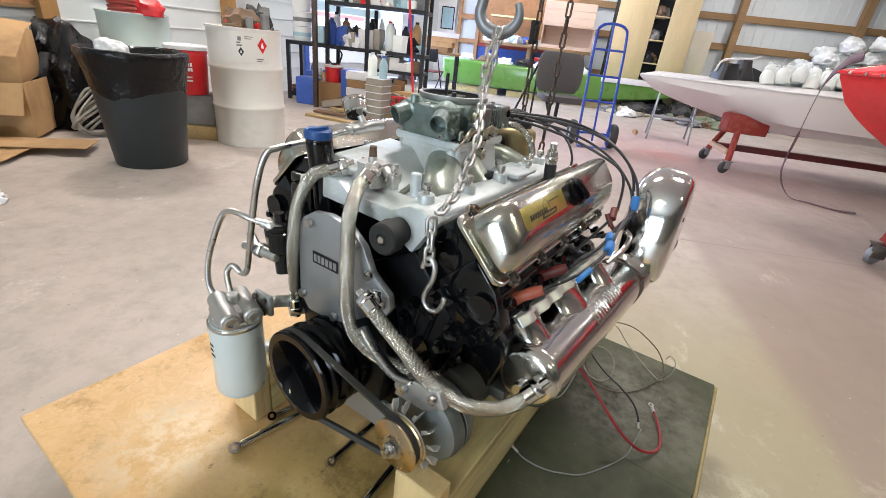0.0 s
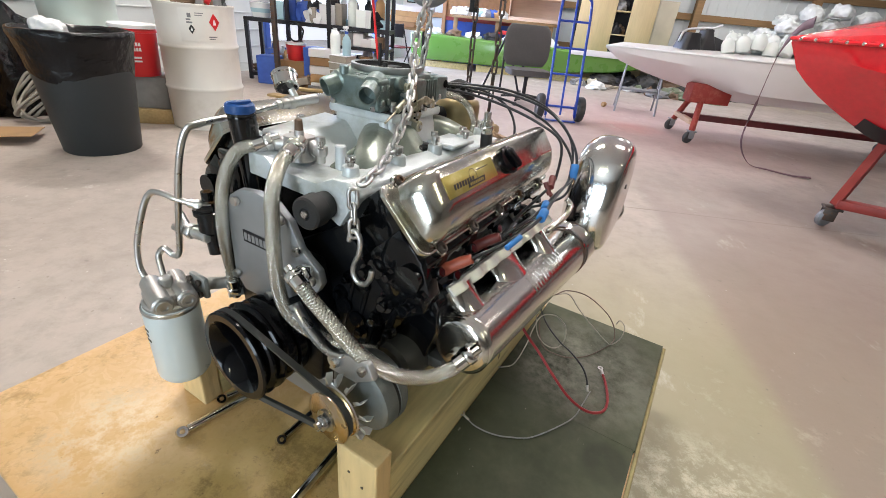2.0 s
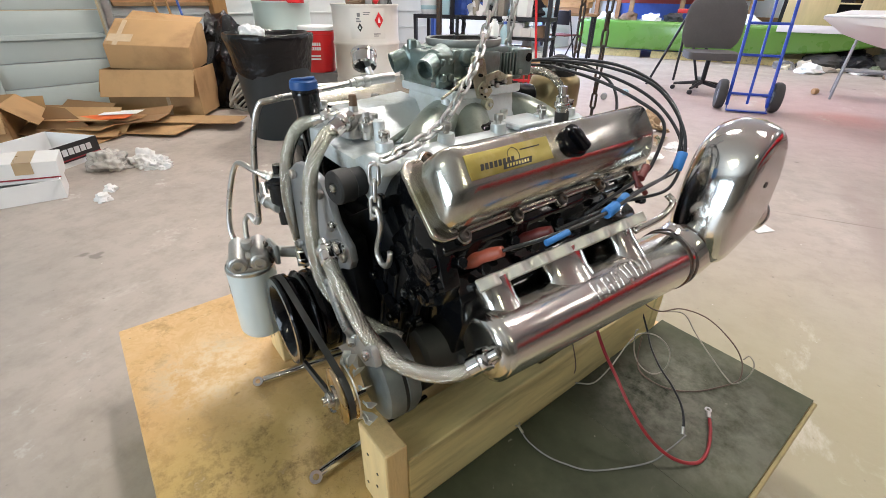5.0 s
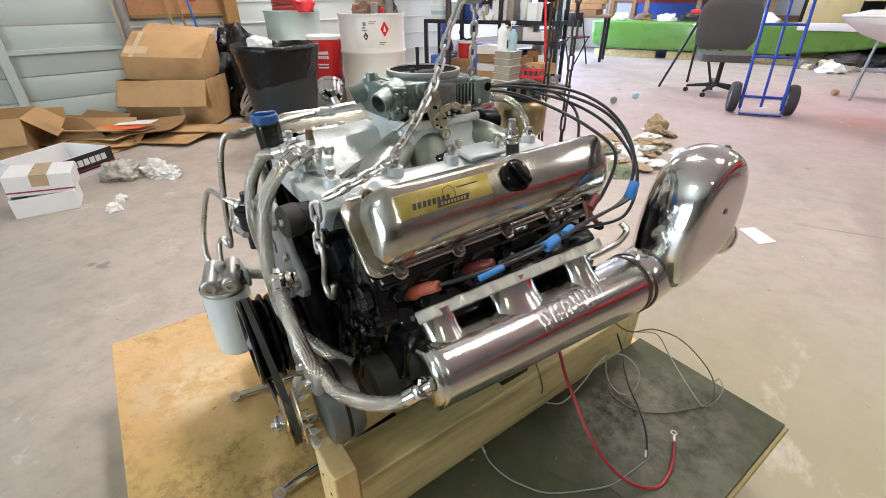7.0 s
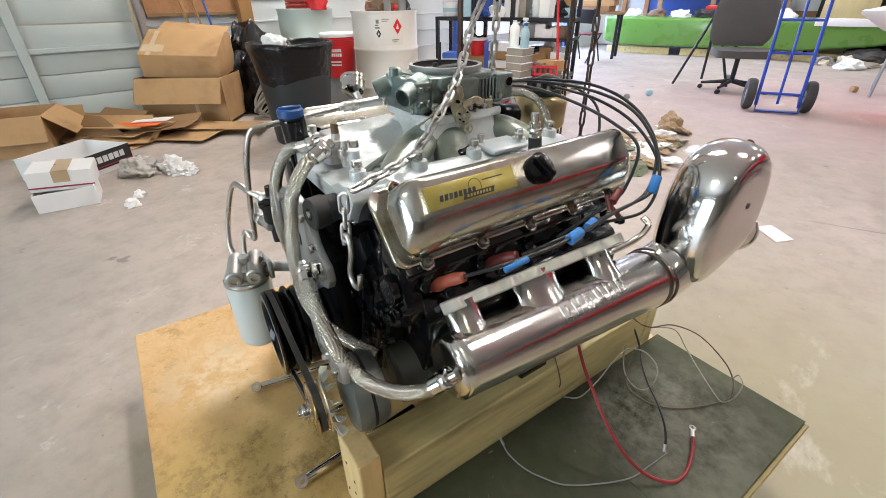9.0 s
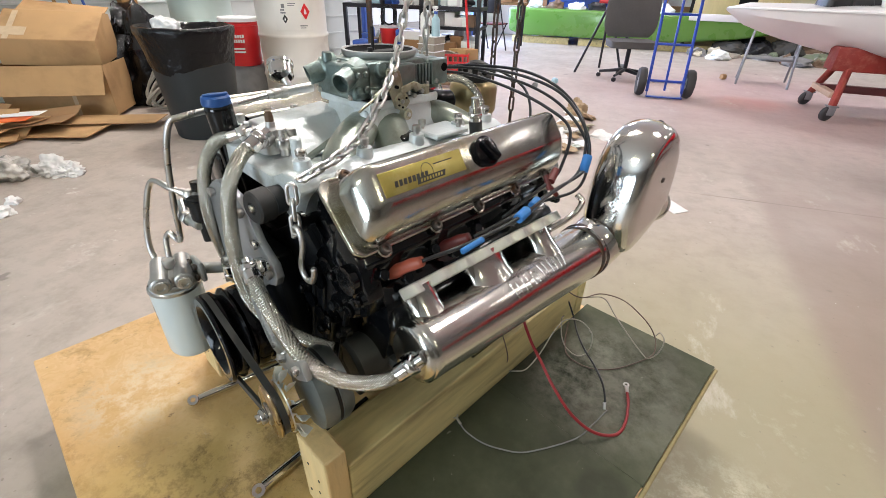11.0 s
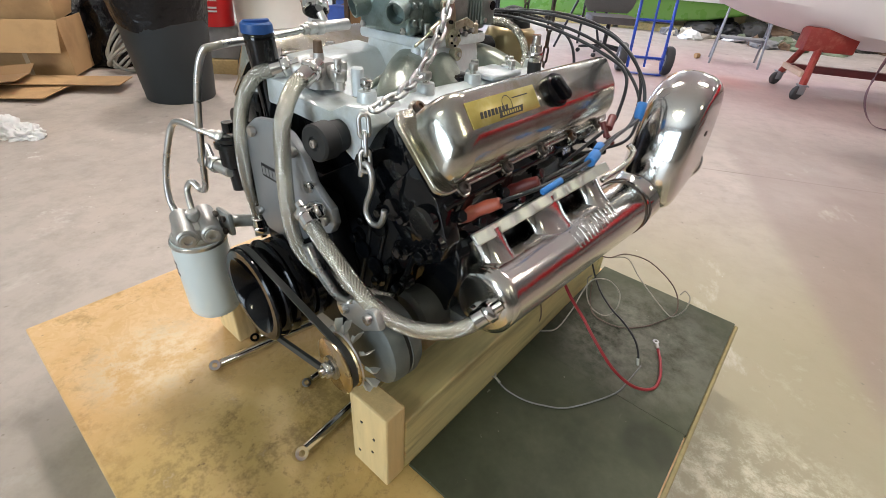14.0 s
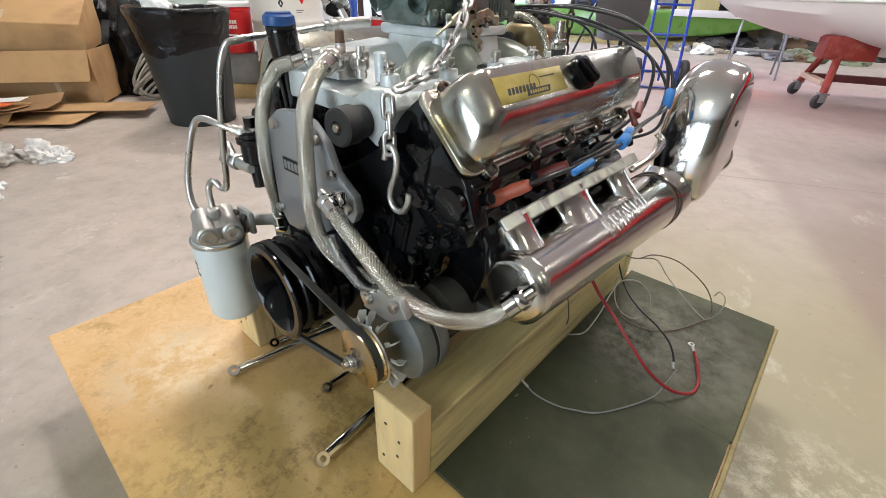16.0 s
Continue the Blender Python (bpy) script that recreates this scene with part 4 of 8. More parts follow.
part("head_pipe", rod((0.06, 0.00, 0.500), (0.10, 0.30, 0.515), 0.012, 14), steel_dark, engine, "bare steel tube along the block")

# swan-neck elbow at the back of the log
def pillow(outline, half, cx, n=10, inner=0.42, outer=0.42):
    c = Vector((sum(p[0] for p in outline) / len(outline), sum(p[1] for p in outline) / len(outline)))
    secs = []
    for k in range(-n, n + 1):
        a = k / n * math.pi / 2 * 0.985
        s = max(0.02, math.cos(a)) ** (outer if a > 0 else inner)
        secs.append([(cx + half * math.sin(a), c.x + (p[0] - c.x) * s, c.y + (p[1] - c.y) * s) for p in outline])
    return loft(secs)


elbow_line = [(0.1785, 0.55, 0.592), (0.180, 0.598, 0.610), (0.183, 0.640, 0.660), (0.186, 0.662, 0.715), (0.190, 0.690, 0.760), (0.196, 0.735, 0.772), (0.202, 0.770, 0.735), (0.206, 0.775, 0.670), (0.208, 0.765, 0.620)]
elbow_out = [(p.x, p.y) for p in spline([(v[0], v[1], 0) for v in ((0.572, 0.602), (0.568, 0.640), (0.572, 0.692), (0.587, 0.755), (0.616, 0.810), (0.665, 0.838), (0.722, 0.836), (0.768, 0.806), (0.792, 0.752), (0.800, 0.690), (0.796, 0.640), (0.770, 0.605), (0.715, 0.584), (0.655, 0.566), (0.606, 0.558), (0.580, 0.572), (0.572, 0.602))], 5)][:-1]
elbow = part("exhaust_elbow", pillow(elbow_out, 0.064, 0.181, 18, 0.36, 0.17), chrome, engine, "mirror-polished swan-neck exhaust elbow")
part("neck", sweep([(0.158, 0.545, 0.562), (0.162, 0.575, 0.568), (0.172, 0.610, 0.592), (0.181, 0.640, 0.640)], [0.0615, 0.0615, 0.0605, 0.058], 48, 8), chrome, elbow)
part("outlet_lip", lathe([(0.036, 0), (0.043, 0), (0.043, 0.058), (0.045, 0.060), (0.045, 0.068), (0.036, 0.068), (0.036, 0)], 32, along((0.196, 0.752, 0.650), (0.200, 0.800, 0.618))), chrome_log, elbow)
part("set_screw", lathe([(0, 0), (0.006, 0), (0.006, 0.003), (0, 0.003)], 16, along((0.2435, 0.688, 0.724), (0.25, 0.688, 0.724))), steel_dark, elbow)
part("hose_stub", sweep([(0.18, 0.745, 0.795), (0.18, 0.764, 0.812), (0.181, 0.776, 0.819)], 0.0085, 14), rubber, elbow, "black rubber hose stub")
# far bank: the log on the other side, mostly hidden
part("exhaust_log", sweep([(2 * X0 - p[0], p[1] + 0.03, p[2]) for p in log_line], [0.0545, 0.0565, 0.059, 0.0615], 32, 6), chrome_log, engine, "polished cast exhaust log")
part("exhaust_elbow", sweep([(2 * X0 - p[0], p[1] + 0.03, p[2]) for p in elbow_line], 0.058, 28, 6), chrome, engine, "mirror-polished swan-neck exhaust elbow")

# intake manifold
tray = [(-0.368, 0.775), (-0.362, 0.822), (-0.335, 0.834), (-0.31, 0.826), (-0.27, 0.792), (-0.13, 0.792), (-0.09, 0.826), (-0.065, 0.834), (-0.038, 0.822), (-0.032, 0.775), (-0.12, 0.690), (-0.28, 0.690)]
intake = part("intake_manifold", prism(tray, 0.455, 0.006, 2, "xz", 0.025), alu_paint, engine, "silver painted cast intake manifold")
front_face = [(-0.345, 0.785), (-0.345, 0.815), (-0.30, 0.832), (-0.24, 0.832), (-0.22, 0.818), (-0.12, 0.815), (-0.085, 0.832), (-0.055, 0.834), (-0.033, 0.812), (-0.072, 0.752), (-0.105, 0.770), (-0.14, 0.785), (-0.27, 0.790)]
part("front_wall", prism([(-0.355, 0.79), (-0.045, 0.80), (-0.030, 0.79), (-0.12, 0.685), (-0.28, 0.685)], 0.014, 0.002, 1, "xz", 0.009), black_gloss, engine)
part("water_crossover", prism(front_face, 0.075, 0.005, 2, "xz", -0.012), alu_paint, intake)


def frustum(x, y, z0, z1, a0, b0, a1, b1, c=0.02, steps=6):
    secs = []
    for k in range(steps + 1):
        t = k / steps
        u = t * t * (3 - 2 * t)
        a, b = a0 + (a1 - a0) * u, b0 + (b1 - b0) * u
        secs.append([(x + p[0], y + p[1], z0 + (z1 - z0) * t) for p in [(sx * (a - c) + c * math.cos(q), sy * (b - c) + c * math.sin(q)) for sx, sy, q0 in ((1, 1, 0), (-1, 1, 90), (-1, -1, 180), (1, -1, 270)) for q in (radians(q0 + 22.5 * i) for i in range(5))]])
    return loft(secs)


CX, CY = -0.215, 0.285
part("plenum", frustum(CX, CY, 0.785, 0.878, 0.088, 0.112, 0.074, 0.082), alu_paint, intake)
part("carburettor_pad", box(CX - 0.082, CX + 0.082, CY - 0.088, CY + 0.088, 0.874, 0.892, 0.006, 2), alu_paint, intake)
part("runner_wall", bevel(loft([[(-0.335, 0.048, 0.79), (-0.178, 0.048, 0.79), (-0.182, 0.048, 0.806), (-0.262, 0.054, 0.850), (-0.325, 0.054, 0.852)], [(-0.335, 0.215, 0.79), (-0.178, 0.215, 0.79), (-0.180, 0.215, 0.808), (-0.250, 0.215, 0.862), (-0.325, 0.215, 0.864)]]), 0.004, 2, 0.3), alu_paint, intake, "flat sided silver runner")
part("wall_ridge", rod((-0.181, 0.050, 0.808), (-0.179, 0.215, 0.810), 0.003, 8), alu_paint, intake)
part("shelf", box(-0.245, -0.09, 0.05, 0.20, 0.785, 0.803, 0.006, 2), alu_paint, intake)
for y0, y1 in ((0.225, 0.110), (0.268, 0.232), (0.36, 0.43)):
    part("runner", sweep([(CX + 0.03, y0, 0.845), (CX + 0.070, (y0 + y1) / 2, 0.836), (CX + 0.112, y1, 0.812), (X0 + 0.15, y1, 0.790)], [0.034, 0.037, 0.036, 0.029], 20, 6, flat=0.8), alu_runner, intake)
for y0, y1 in ((0.33, 0.325), (0.36, 0.43)):
    part("runner", sweep([(CX - 0.05, y0, 0.842), (CX - 0.09, (y0 + y1) / 2, 0.836), (CX - 0.135, y1, 0.815), (X0 - 0.165, y1, 0.795)], 0.032, 18, 6, flat=0.8), alu_paint, intake)
for dy in (-0.045, -0.015):
    part("column", rod((CX + 0.078 + 0.2 * dy, CY - 0.075 + dy * 0.3, 0.79), (CX + 0.070 + 0.2 * dy, CY - 0.07 + dy * 0.3, 0.878), 0.013, 14, 0.010, 0.003), alu_paint, intake)
for x, y, h in ((-0.075, 0.02, 0.022), (-0.065, 0.13, 0.02), (-0.062, 0.245, 0.02), (-0.066, 0.36, 0.02), (-0.07, 0.45, 0.02), (-0.335, 0.045, 0.02), (-0.338, 0.16, 0.02), (-0.337, 0.27, 0.02), (-0.335, 0.40, 0.02)):
    boss = part("boss", lathe([(0, -0.02), (0.016, -0.02), (0.014, h - 0.006), (0.013, h), (0, h)], 20, pose(x, y, 0.825)), alu_paint, intake)
    part("bolt", hexbolt((x, y, 0.825 + h + 0.016), (x, y, 0.825 + h - 0.004), 0.009), steel, boss)
part("sensor", joined(hexbolt((-0.155, 0.035, 0.858), (-0.155, 0.035, 0.83), 0.013), rod((-0.155, 0.035, 0.855), (-0.155, 0.035, 0.874), 0.006, 12)), steel, intake, "temperature sender")
part("sensor", joined(rod((-0.105, 0.03, 0.832), (-0.105, 0.03, 0.872), 0.009, 14, None, 0.002)), alu_paint, intake)
house = part("water_outlet", joined(frustum(-0.215, 0.045, 0.825, 0.862, 0.034, 0.030, 0.024, 0.022, 0.014), rod((-0.215, 0.045, 0.855), (-0.215, 0.045, 0.872), 0.009, 14, 0.008), rod((-0.215, 0.045, 0.846), (-0.255, 0.018, 0.846), 0.013, 14), rod((-0.205, 0.04, 0.846), (-0.182, 0.004, 0.852), 0.013, 14), rod((-0.19, 0.05, 0.85), (-0.172, 0.045, 0.842), 0.011, 12)), alu_cast, engine, "cast aluminium water outlet")
part("sender_cap", rod((-0.215, 0.045, 0.870), (-0.215, 0.045, 0.890), 0.0075, 12, 0.0065, 0.001), brown_junk, house, "brown capped temperature sender")
for x, y in ((-0.245, 0.06), (-0.186, 0.066)):
    part("bolt", hexbolt((x, y, 0.862), (x, y, 0.838), 0.009), steel, house)

# carburettor
carb = part("carburettor", joined(box(CX - 0.062, CX + 0.062, CY - 0.070, CY + 0.070, 0.892, 0.956, 0.006, 2), box(CX - 0.055, CX + 0.055, CY - 0.075, CY + 0.075, 0.892, 0.905, 0.004, 2)), zinc, engine, "grey-green four-barrel carburettor")
ringc = pose(CX - 0.012, CY + 0.014, 0)
part("air_horn", moved(lathe([(0.060, 0.952), (0.068, 0.953), (0.0735, 0.961), (0.0735, 0.968), (0.0675, 0.9685), (0.063, 0.960), (0.058, 0.956)], 44), ringc), alternator_grey, carb, "dull grey air horn ring")
# black disc closes the air horn and draws its dark inside
part("throat", moved(lathe([(0, 0.9600), (0.055, 0.9605), (0.0665, 0.9665), (0.0672, 0.962), (0.06, 0.956), (0, 0.956)], 40), ringc), hole_black, carb)
part("choke_tower", moved(joined(box(-0.026, 0.004, -0.05, 0.05, 0.951, 0.962, 0.003, 1), rod((-0.02, 0.0, 0.95), (-0.02, 0.0, 1.005), 0.0035, 10), rod((0.03, -0.045, 0.951), (0.03, -0.045, 0.975), 0.005, 10)), ringc), rubber, carb, "black choke blade and air cleaner stud")
for y0, y1 in ((CY - 0.104, CY - 0.066), (CY + 0.070, CY + 0.112)):
    bowl = part("fuel_bowl", box(CX - 0.062, CX + 0.062, y0, y1, 0.893, 0.953, 0.008, 3), zinc, carb)
    for dx in (-0.05, 0.05):
        part("screw", hexbolt((CX + dx, y0 - 0.004, 0.90), (CX + dx, y0 + 0.004, 0.90), 0.006), steel, bowl)
for sx in (-1, 1):
    a, b = Vector((CX + sx * 0.034, CY - 0.072, 0.944)), Vector((CX + sx * 0.052, CY - 0.126, 0.926))
    L = (b - a).length
    part("fuel_inlet", lathe([(0, 0), (0.022, 0), (0.022, L * 0.45), (0.0185, L * 0.52), (0.0178, L), (0.0150, L), (0.0142, L - 0.022), (0, L - 0.022)], 26, along(a, b)), zinc, carb)
part("secondary_housing", box(CX + 0.050, CX + 0.074, CY + 0.078, CY + 0.122, 0.902, 0.951, 0.005, 2), zinc, carb)
part("vent_hole", rod((CX + 0.060, CY + 0.110, 0.935), (CX + 0.0755, CY + 0.110, 0.935), 0.008, 14), hole_black, carb, "flat black disc drawing an open port")
part("housing_screw", hexbolt((CX + 0.079, CY + 0.086, 0.911), (CX + 0.072, CY + 0.086, 0.911), 0.0048), steel, carb)
part("vacuum_pod", rod((CX + 0.055, CY - 0.045, 0.940), (CX + 0.072, CY - 0.045, 0.944), 0.013, 18, None, 0.002), zinc, carb)
part("vacuum_pod", rod((CX - 0.080, CY - 0.02, 0.935), (CX - 0.058, CY - 0.02, 0.935), 0.024, 20, None, 0.003), zinc, carb)
for dx, dy in ((-0.035, -0.085), (0.035, -0.085), (-0.04, -0.05), (0.045, -0.055), (0.05, 0.06), (-0.045, 0.09), (0.04, 0.095), (0.0, -0.09)):
    part("screw", lathe([(0, 0), (0.0045, 0), (0.0045, 0.003), (0, 0.003)], 12, pose(CX + dx, CY + dy, 0.953)), steel, carb)
for dy in (-0.095, -0.078, 0.085):
    part("boss", rod((CX + 0.058, CY + dy, 0.912), (CX + 0.068, CY + dy, 0.912), 0.007, 12, None, 0.002), zinc, carb)
    part("boss", rod((CX + 0.058, CY + dy, 0.938), (CX + 0.066, CY + dy, 0.938), 0.0055, 12, None, 0.002), zinc, carb)
part("vent_tube", rod((CX - 0.03, CY - 0.095, 0.95), (CX - 0.03, CY - 0.095, 0.968), 0.009, 14, None, 0.002), zinc, carb)
part("metering_block", box(CX + 0.058, CX + 0.078, CY - 0.035, CY + 0.03, 0.90, 0.95, 0.004, 2), zinc, carb)
for k in range(6):
    part("fin", box(CX + 0.060, CX + 0.073, CY + 0.034 + 0.0085 * k, CY + 0.038 + 0.0085 * k, 0.905, 0.946, 0.001, 1), zinc, carb)
# throttle linkage: overlapping plated cams, a sleeve and a slotted arm
LX = CX + 0.084
cam_plate = part("throttle_cam", joined(prism([(CY - 0.050, 0.944), (CY - 0.032, 0.951), (CY - 0.018, 0.940), (CY - 0.010, 0.910), (CY + 0.006, 0.884), (CY - 0.010, 0.868), (CY - 0.036, 0.886), (CY - 0.046, 0.910)], 0.003, 0.0008, 1, "yz", LX), rod((LX - 0.02, CY - 0.033, 0.937), (LX + 0.008, CY - 0.033, 0.937), 0.0095, 18, None, 0.001), rod((LX - 0.01, CY - 0.017, 0.888), (LX + 0.006, CY - 0.017, 0.888), 0.0165, 24, None, 0.001), rod((LX - 0.02, CY - 0.002, 0.861), (LX + 0.005, CY - 0.002, 0.861), 0.011, 18, None, 0.001)), link_zinc, carb, "dull plated throttle cams")
for y, z, r in ((-0.033, 0.937, 0.0045), (-0.017, 0.888, 0.004), (-0.027, 0.893, 0.0018), (-0.008, 0.893, 0.0018), (-0.017, 0.877, 0.0018), (-0.026, 0.882, 0.0018), (-0.030, 0.915, 0.003), (-0.002, 0.861, 0.004)):
    part("pivot_hole", rod((LX + 0.003, CY + y, z), (LX + 0.0088 - 50 * max(0, 0.004 - r) * 0.001, CY + y, z), r, 12), hole_black if r < 0.004 else steel, cam_plate)
part("link_sleeve", joined(rod((LX + 0.002, CY - 0.078, 0.901), (LX - 0.002, CY - 0.040, 0.917), 0.0065, 14, None, 0.001), rod((LX + 0.006, CY - 0.118, 0.884), (LX + 0.002, CY - 0.070, 0.905), 0.0024, 8)), link_zinc, carb, "plated throttle rod sleeve")
part("idle_arm", prism([(CY - 0.020, 0.914), (CY + 0.012, 0.921), (CY + 0.032, 0.912), (CY + 0.030, 0.902), (CY + 0.010, 0.908), (CY - 0.018, 0.900)], 0.003, 0.0008, 1, "yz", LX + 0.005), link_zinc, carb)
part("choke_cam", joined(rod((LX - 0.022, CY + 0.024, 0.908), (LX + 0.002, CY + 0.024, 0.908), 0.009, 16, None, 0.001), box(LX - 0.02, LX - 0.004, CY + 0.046, CY + 0.066, 0.886, 0.908, 0.003, 1)), link_zinc, carb)
for k, (y, z) in enumerate(((-0.048, 0.925), (0.004, 0.900), (0.018, 0.893), (0.038, 0.899))):
    part("stop_screw", hexbolt((LX + 0.004, CY + y, z), (LX - 0.012, CY + y, z), 0.0048), steel, carb)
part("gasket", box(CX - 0.078, CX + 0.078, CY - 0.083, CY + 0.083, 0.8905, 0.8935, 0.001, 1), rubber, carb)
for dx in (-0.066, 0.066):
    for dy in (-0.066, 0.066):
        part("stud", hexbolt((CX + dx, CY + dy, 0.912), (CX + dx, CY + dy, 0.893), 0.008), steel, carb)
# distributor and sender behind
DX, DY = -0.190, 0.548
dist = part("distributor", lathe([(0, 0.78), (0.03, 0.78), (0.034, 0.800), (0.050, 0.812), (0.056, 0.820), (0.057, 0.868), (0.053, 0.880), (0.045, 0.886), (0, 0.886)], 36, pose(DX, DY, 0)), brass, engine, "brass-coloured distributor body")
cap_d = part("cap", lathe([(0, 0.886), (0.042, 0.886), (0.040, 0.898), (0.030, 0.904), (0, 0.904)], 28, pose(DX, DY, 0)), rubber, dist, "black distributor cap")
for k in range(8):
    a = 2 * math.pi * k / 8
    part("tower", rod((DX + 0.030 * math.cos(a), DY + 0.030 * math.sin(a), 0.897), (DX + 0.032 * math.cos(a), DY + 0.032 * math.sin(a), 0.916), 0.007, 10), rubber, cap_d)
part("coil_boot", sweep([(-0.235, 0.575, 0.903), (-0.211, 0.579, 0.912), (-0.185, 0.585, 0.910), (-0.16, 0.59, 0.904)], [0.011, 0.013, 0.010, 0.008], 14, 4), rubber, dist, "black rubber coil boot")
part("vacuum_canister", rod((-0.205, 0.425, 0.850), (-0.190, 0.475, 0.850), 0.026, 22, 0.022, 0.005), black_satin, engine, "black vacuum canister")
send = part("pressure_sender", rod((0.006, 0.335, 0.815), (0.004, 0.331, 0.866), 0.012, 16), rubber, engine, "black based chrome pressure sender")
part("chrome_body", joined(rod((0.004, 0.331, 0.866), (0.003, 0.328, 0.892), 0.0105, 16), bevel(rod((0.0035, 0.329, 0.873), (0.0033, 0.3287, 0.882), 0.0135, 6), 0.001, 1), rod((0.003, 0.328, 0.892), (0.003, 0.327, 0.908), 0.007, 14)), chrome, send)
part("rear_hose", sweep([(-0.200, 0.428, 0.900), (-0.153, 0.455, 0.903), (-0.122, 0.470, 0.886), (-0.102, 0.476, 0.852), (-0.096, 0.462, 0.826), (-0.091, 0.450, 0.808)], 0.0078, 16), braid, engine, "braided steel hose")
# black boxes stand in for the shaded gap beside the plenum
part("gap_filler", joined(box(-0.125, -0.075, 0.225, 0.275, 0.80, 0.838, 0.008, 2), box(-0.10, -0.085, 0.27, 0.33, 0.80, 0.834, 0.006, 2)), black_gloss, engine)
for x, y in ((-0.09, 0.285), (-0.05, 0.345)):
    part("cover_bolt", hexbolt((x, y, 0.858), (x, y, 0.840), 0.008), steel, engine)
for y in (0.075, 0.12, 0.165):
    part("casting_rib", rod((CX + 0.035, y, 0.800), (CX + 0.070, y + 0.10, 0.865), 0.006, 10, 0.004, 0.002), alu_runner, intake)
# added black plate draws the shade between runners and cover
part("shade_plate", box(-0.150, -0.080, 0.285, 0.375, 0.785, 0.797, 0.003, 1), black_gloss, intake, "black plate standing in for shade between the runners")
part("oil_cover_plate", box(-0.10, -0.035, 0.27, 0.36, 0.832, 0.842, 0.003, 1), alu_paint, engine)

# plug leads
leads = [
    [(-0.27, 0.50, 0.905), (-0.20, 0.535, 0.918), (-0.06, 0.555, 0.922), (0.05, 0.545, 0.898), (0.125, 0.52, 0.845), (0.150, 0.48, 0.775), (0.160, 0.36, 0.762), (0.172, 0.24, 0.758), (0.158, 0.14, 0.748), (0.124, 0.082, 0.729)],
    [(-0.26, 0.48, 0.910), (-0.17, 0.50, 0.920), (-0.05, 0.520, 0.920), (0.06, 0.525, 0.897), (0.135, 0.51, 0.84), (0.158, 0.49, 0.78), (0.150, 0.40, 0.758), (0.150, 0.28, 0.748), (0.128, 0.196, 0.728)],
    [(-0.25, 0.47, 0.905), (-0.15, 0.475, 0.912), (-0.04, 0.48, 0.900), (0.05, 0.49, 0.875), (0.112, 0.485, 0.845), (0.132, 0.44, 0.790), (0.130, 0.405, 0.765), (0.10, 0.31, 0.712)],
    [(-0.16, 0.53, 0.912), (-0.04, 0.555, 0.895), (0.06, 0.555, 0.86), (0.13, 0.54, 0.80), (0.148, 0.50, 0.735), (0.12, 0.44, 0.715), (0.08, 0.406, 0.702)],
    [(-0.20, 0.58, 0.910), (-0.14, 0.59, 0.905), (-0.07, 0.585, 0.880), (-0.03, 0.56, 0.84), (-0.02, 0.53, 0.80)],
]
for k, pts in enumerate(leads):
    lead = part("plug_lead", sweep(pts, 0.0031, 10), wire_black, engine, "black ignition lead")
for a, b, r in (((0.170, 0.165, 0.7525), (0.163, 0.125, 0.744), 0.0052), ((0.168, 0.280, 0.761), (0.172, 0.250, 0.757), 0.0092), ((0.152, 0.335, 0.757), (0.158, 0.310, 0.755), 0.0080), ((0.152, 0.50, 0.800), (0.156, 0.484, 0.772), 0.0095)):
    part("tape_wrap", moved(bevel(rod((0, 0, 0), (0, 0, (Vector(b) - Vector(a)).length), r, 7), 0.001, 1), along(a, b)), tape_blue, engine, "blue masking tape round the leads")
part("lead_clip", joined(rod((0.128, 0.428, 0.782), (0.134, 0.404, 0.767), 0.0075, 12), rod((0.121, 0.405, 0.775), (0.137, 0.40, 0.752), 0.0055, 12), rod((0.128, 0.405, 0.76), (0.144, 0.418, 0.738), 0.0048, 12)), red_dark, engine, "dark red plastic lead clip")
part("drain_pipe", sweep([(0.150, 0.40, 0.672), (0.165, 0.455, 0.690), (0.168, 0.480, 0.712), (0.155, 0.478, 0.725)], 0.006, 12), chrome, engine)

# front plate, knob and fittings
plate_out = [(-0.298, 0.598), (-0.296, 0.735), (-0.283, 0.762), (-0.255, 0.780), (-0.215, 0.786), (-0.165, 0.778), (-0.135, 0.755), (-0.115, 0.715), (-0.095, 0.700), (-0.076, 0.688), (-0.070, 0.665), (-0.082, 0.645), (-0.115, 0.632), (-0.155, 0.602), (-0.205, 0.574), (-0.275, 0.572)]
front = part("front_plate", prism(plate_out, 0.014, 0.002, 2, "xz", -0.056), alu_plate, engine, "grey aluminium front cover plate")
part("name_badge", box(-0.258, -0.192, -0.0575, -0.0558, 0.682, 0.706, 0.001, 1), shelf_black, front, "dark maker's badge")
for k in range(6):
    part("badge_bar", box(-0.2535 + 0.0100 * k, -0.2465 + 0.0100 * k, -0.0583, -0.0574, 0.687, 0.701, 0), alu_plate, front)
for x, z in ((-0.262, 0.758), (-0.150, 0.757), (-0.087, 0.668), (-0.285, 0.606), (-0.20, 0.592), (-0.118, 0.712)):
    part("bolt", hexbolt((x, -0.066, z), (x, -0.052, z), 0.009), steel, front)
knob = part("breather_cap", lathe([(0, 0.0), (0.008, 0.0), (0.010, -0.003), (0.023, -0.003), (0.0262, 0.0), (0.0268, 0.024), (0.024, 0.027), (0.021, 0.062), (0, 0.062)], 36, pose(-0.092, -0.060, 0.786, -90, 0, 6)), rubber, engine, "black rubber breather cap")
part("stud", hexbolt((-0.092, -0.066, 0.786), (-0.092, -0.052, 0.786), 0.0065), steel, knob)
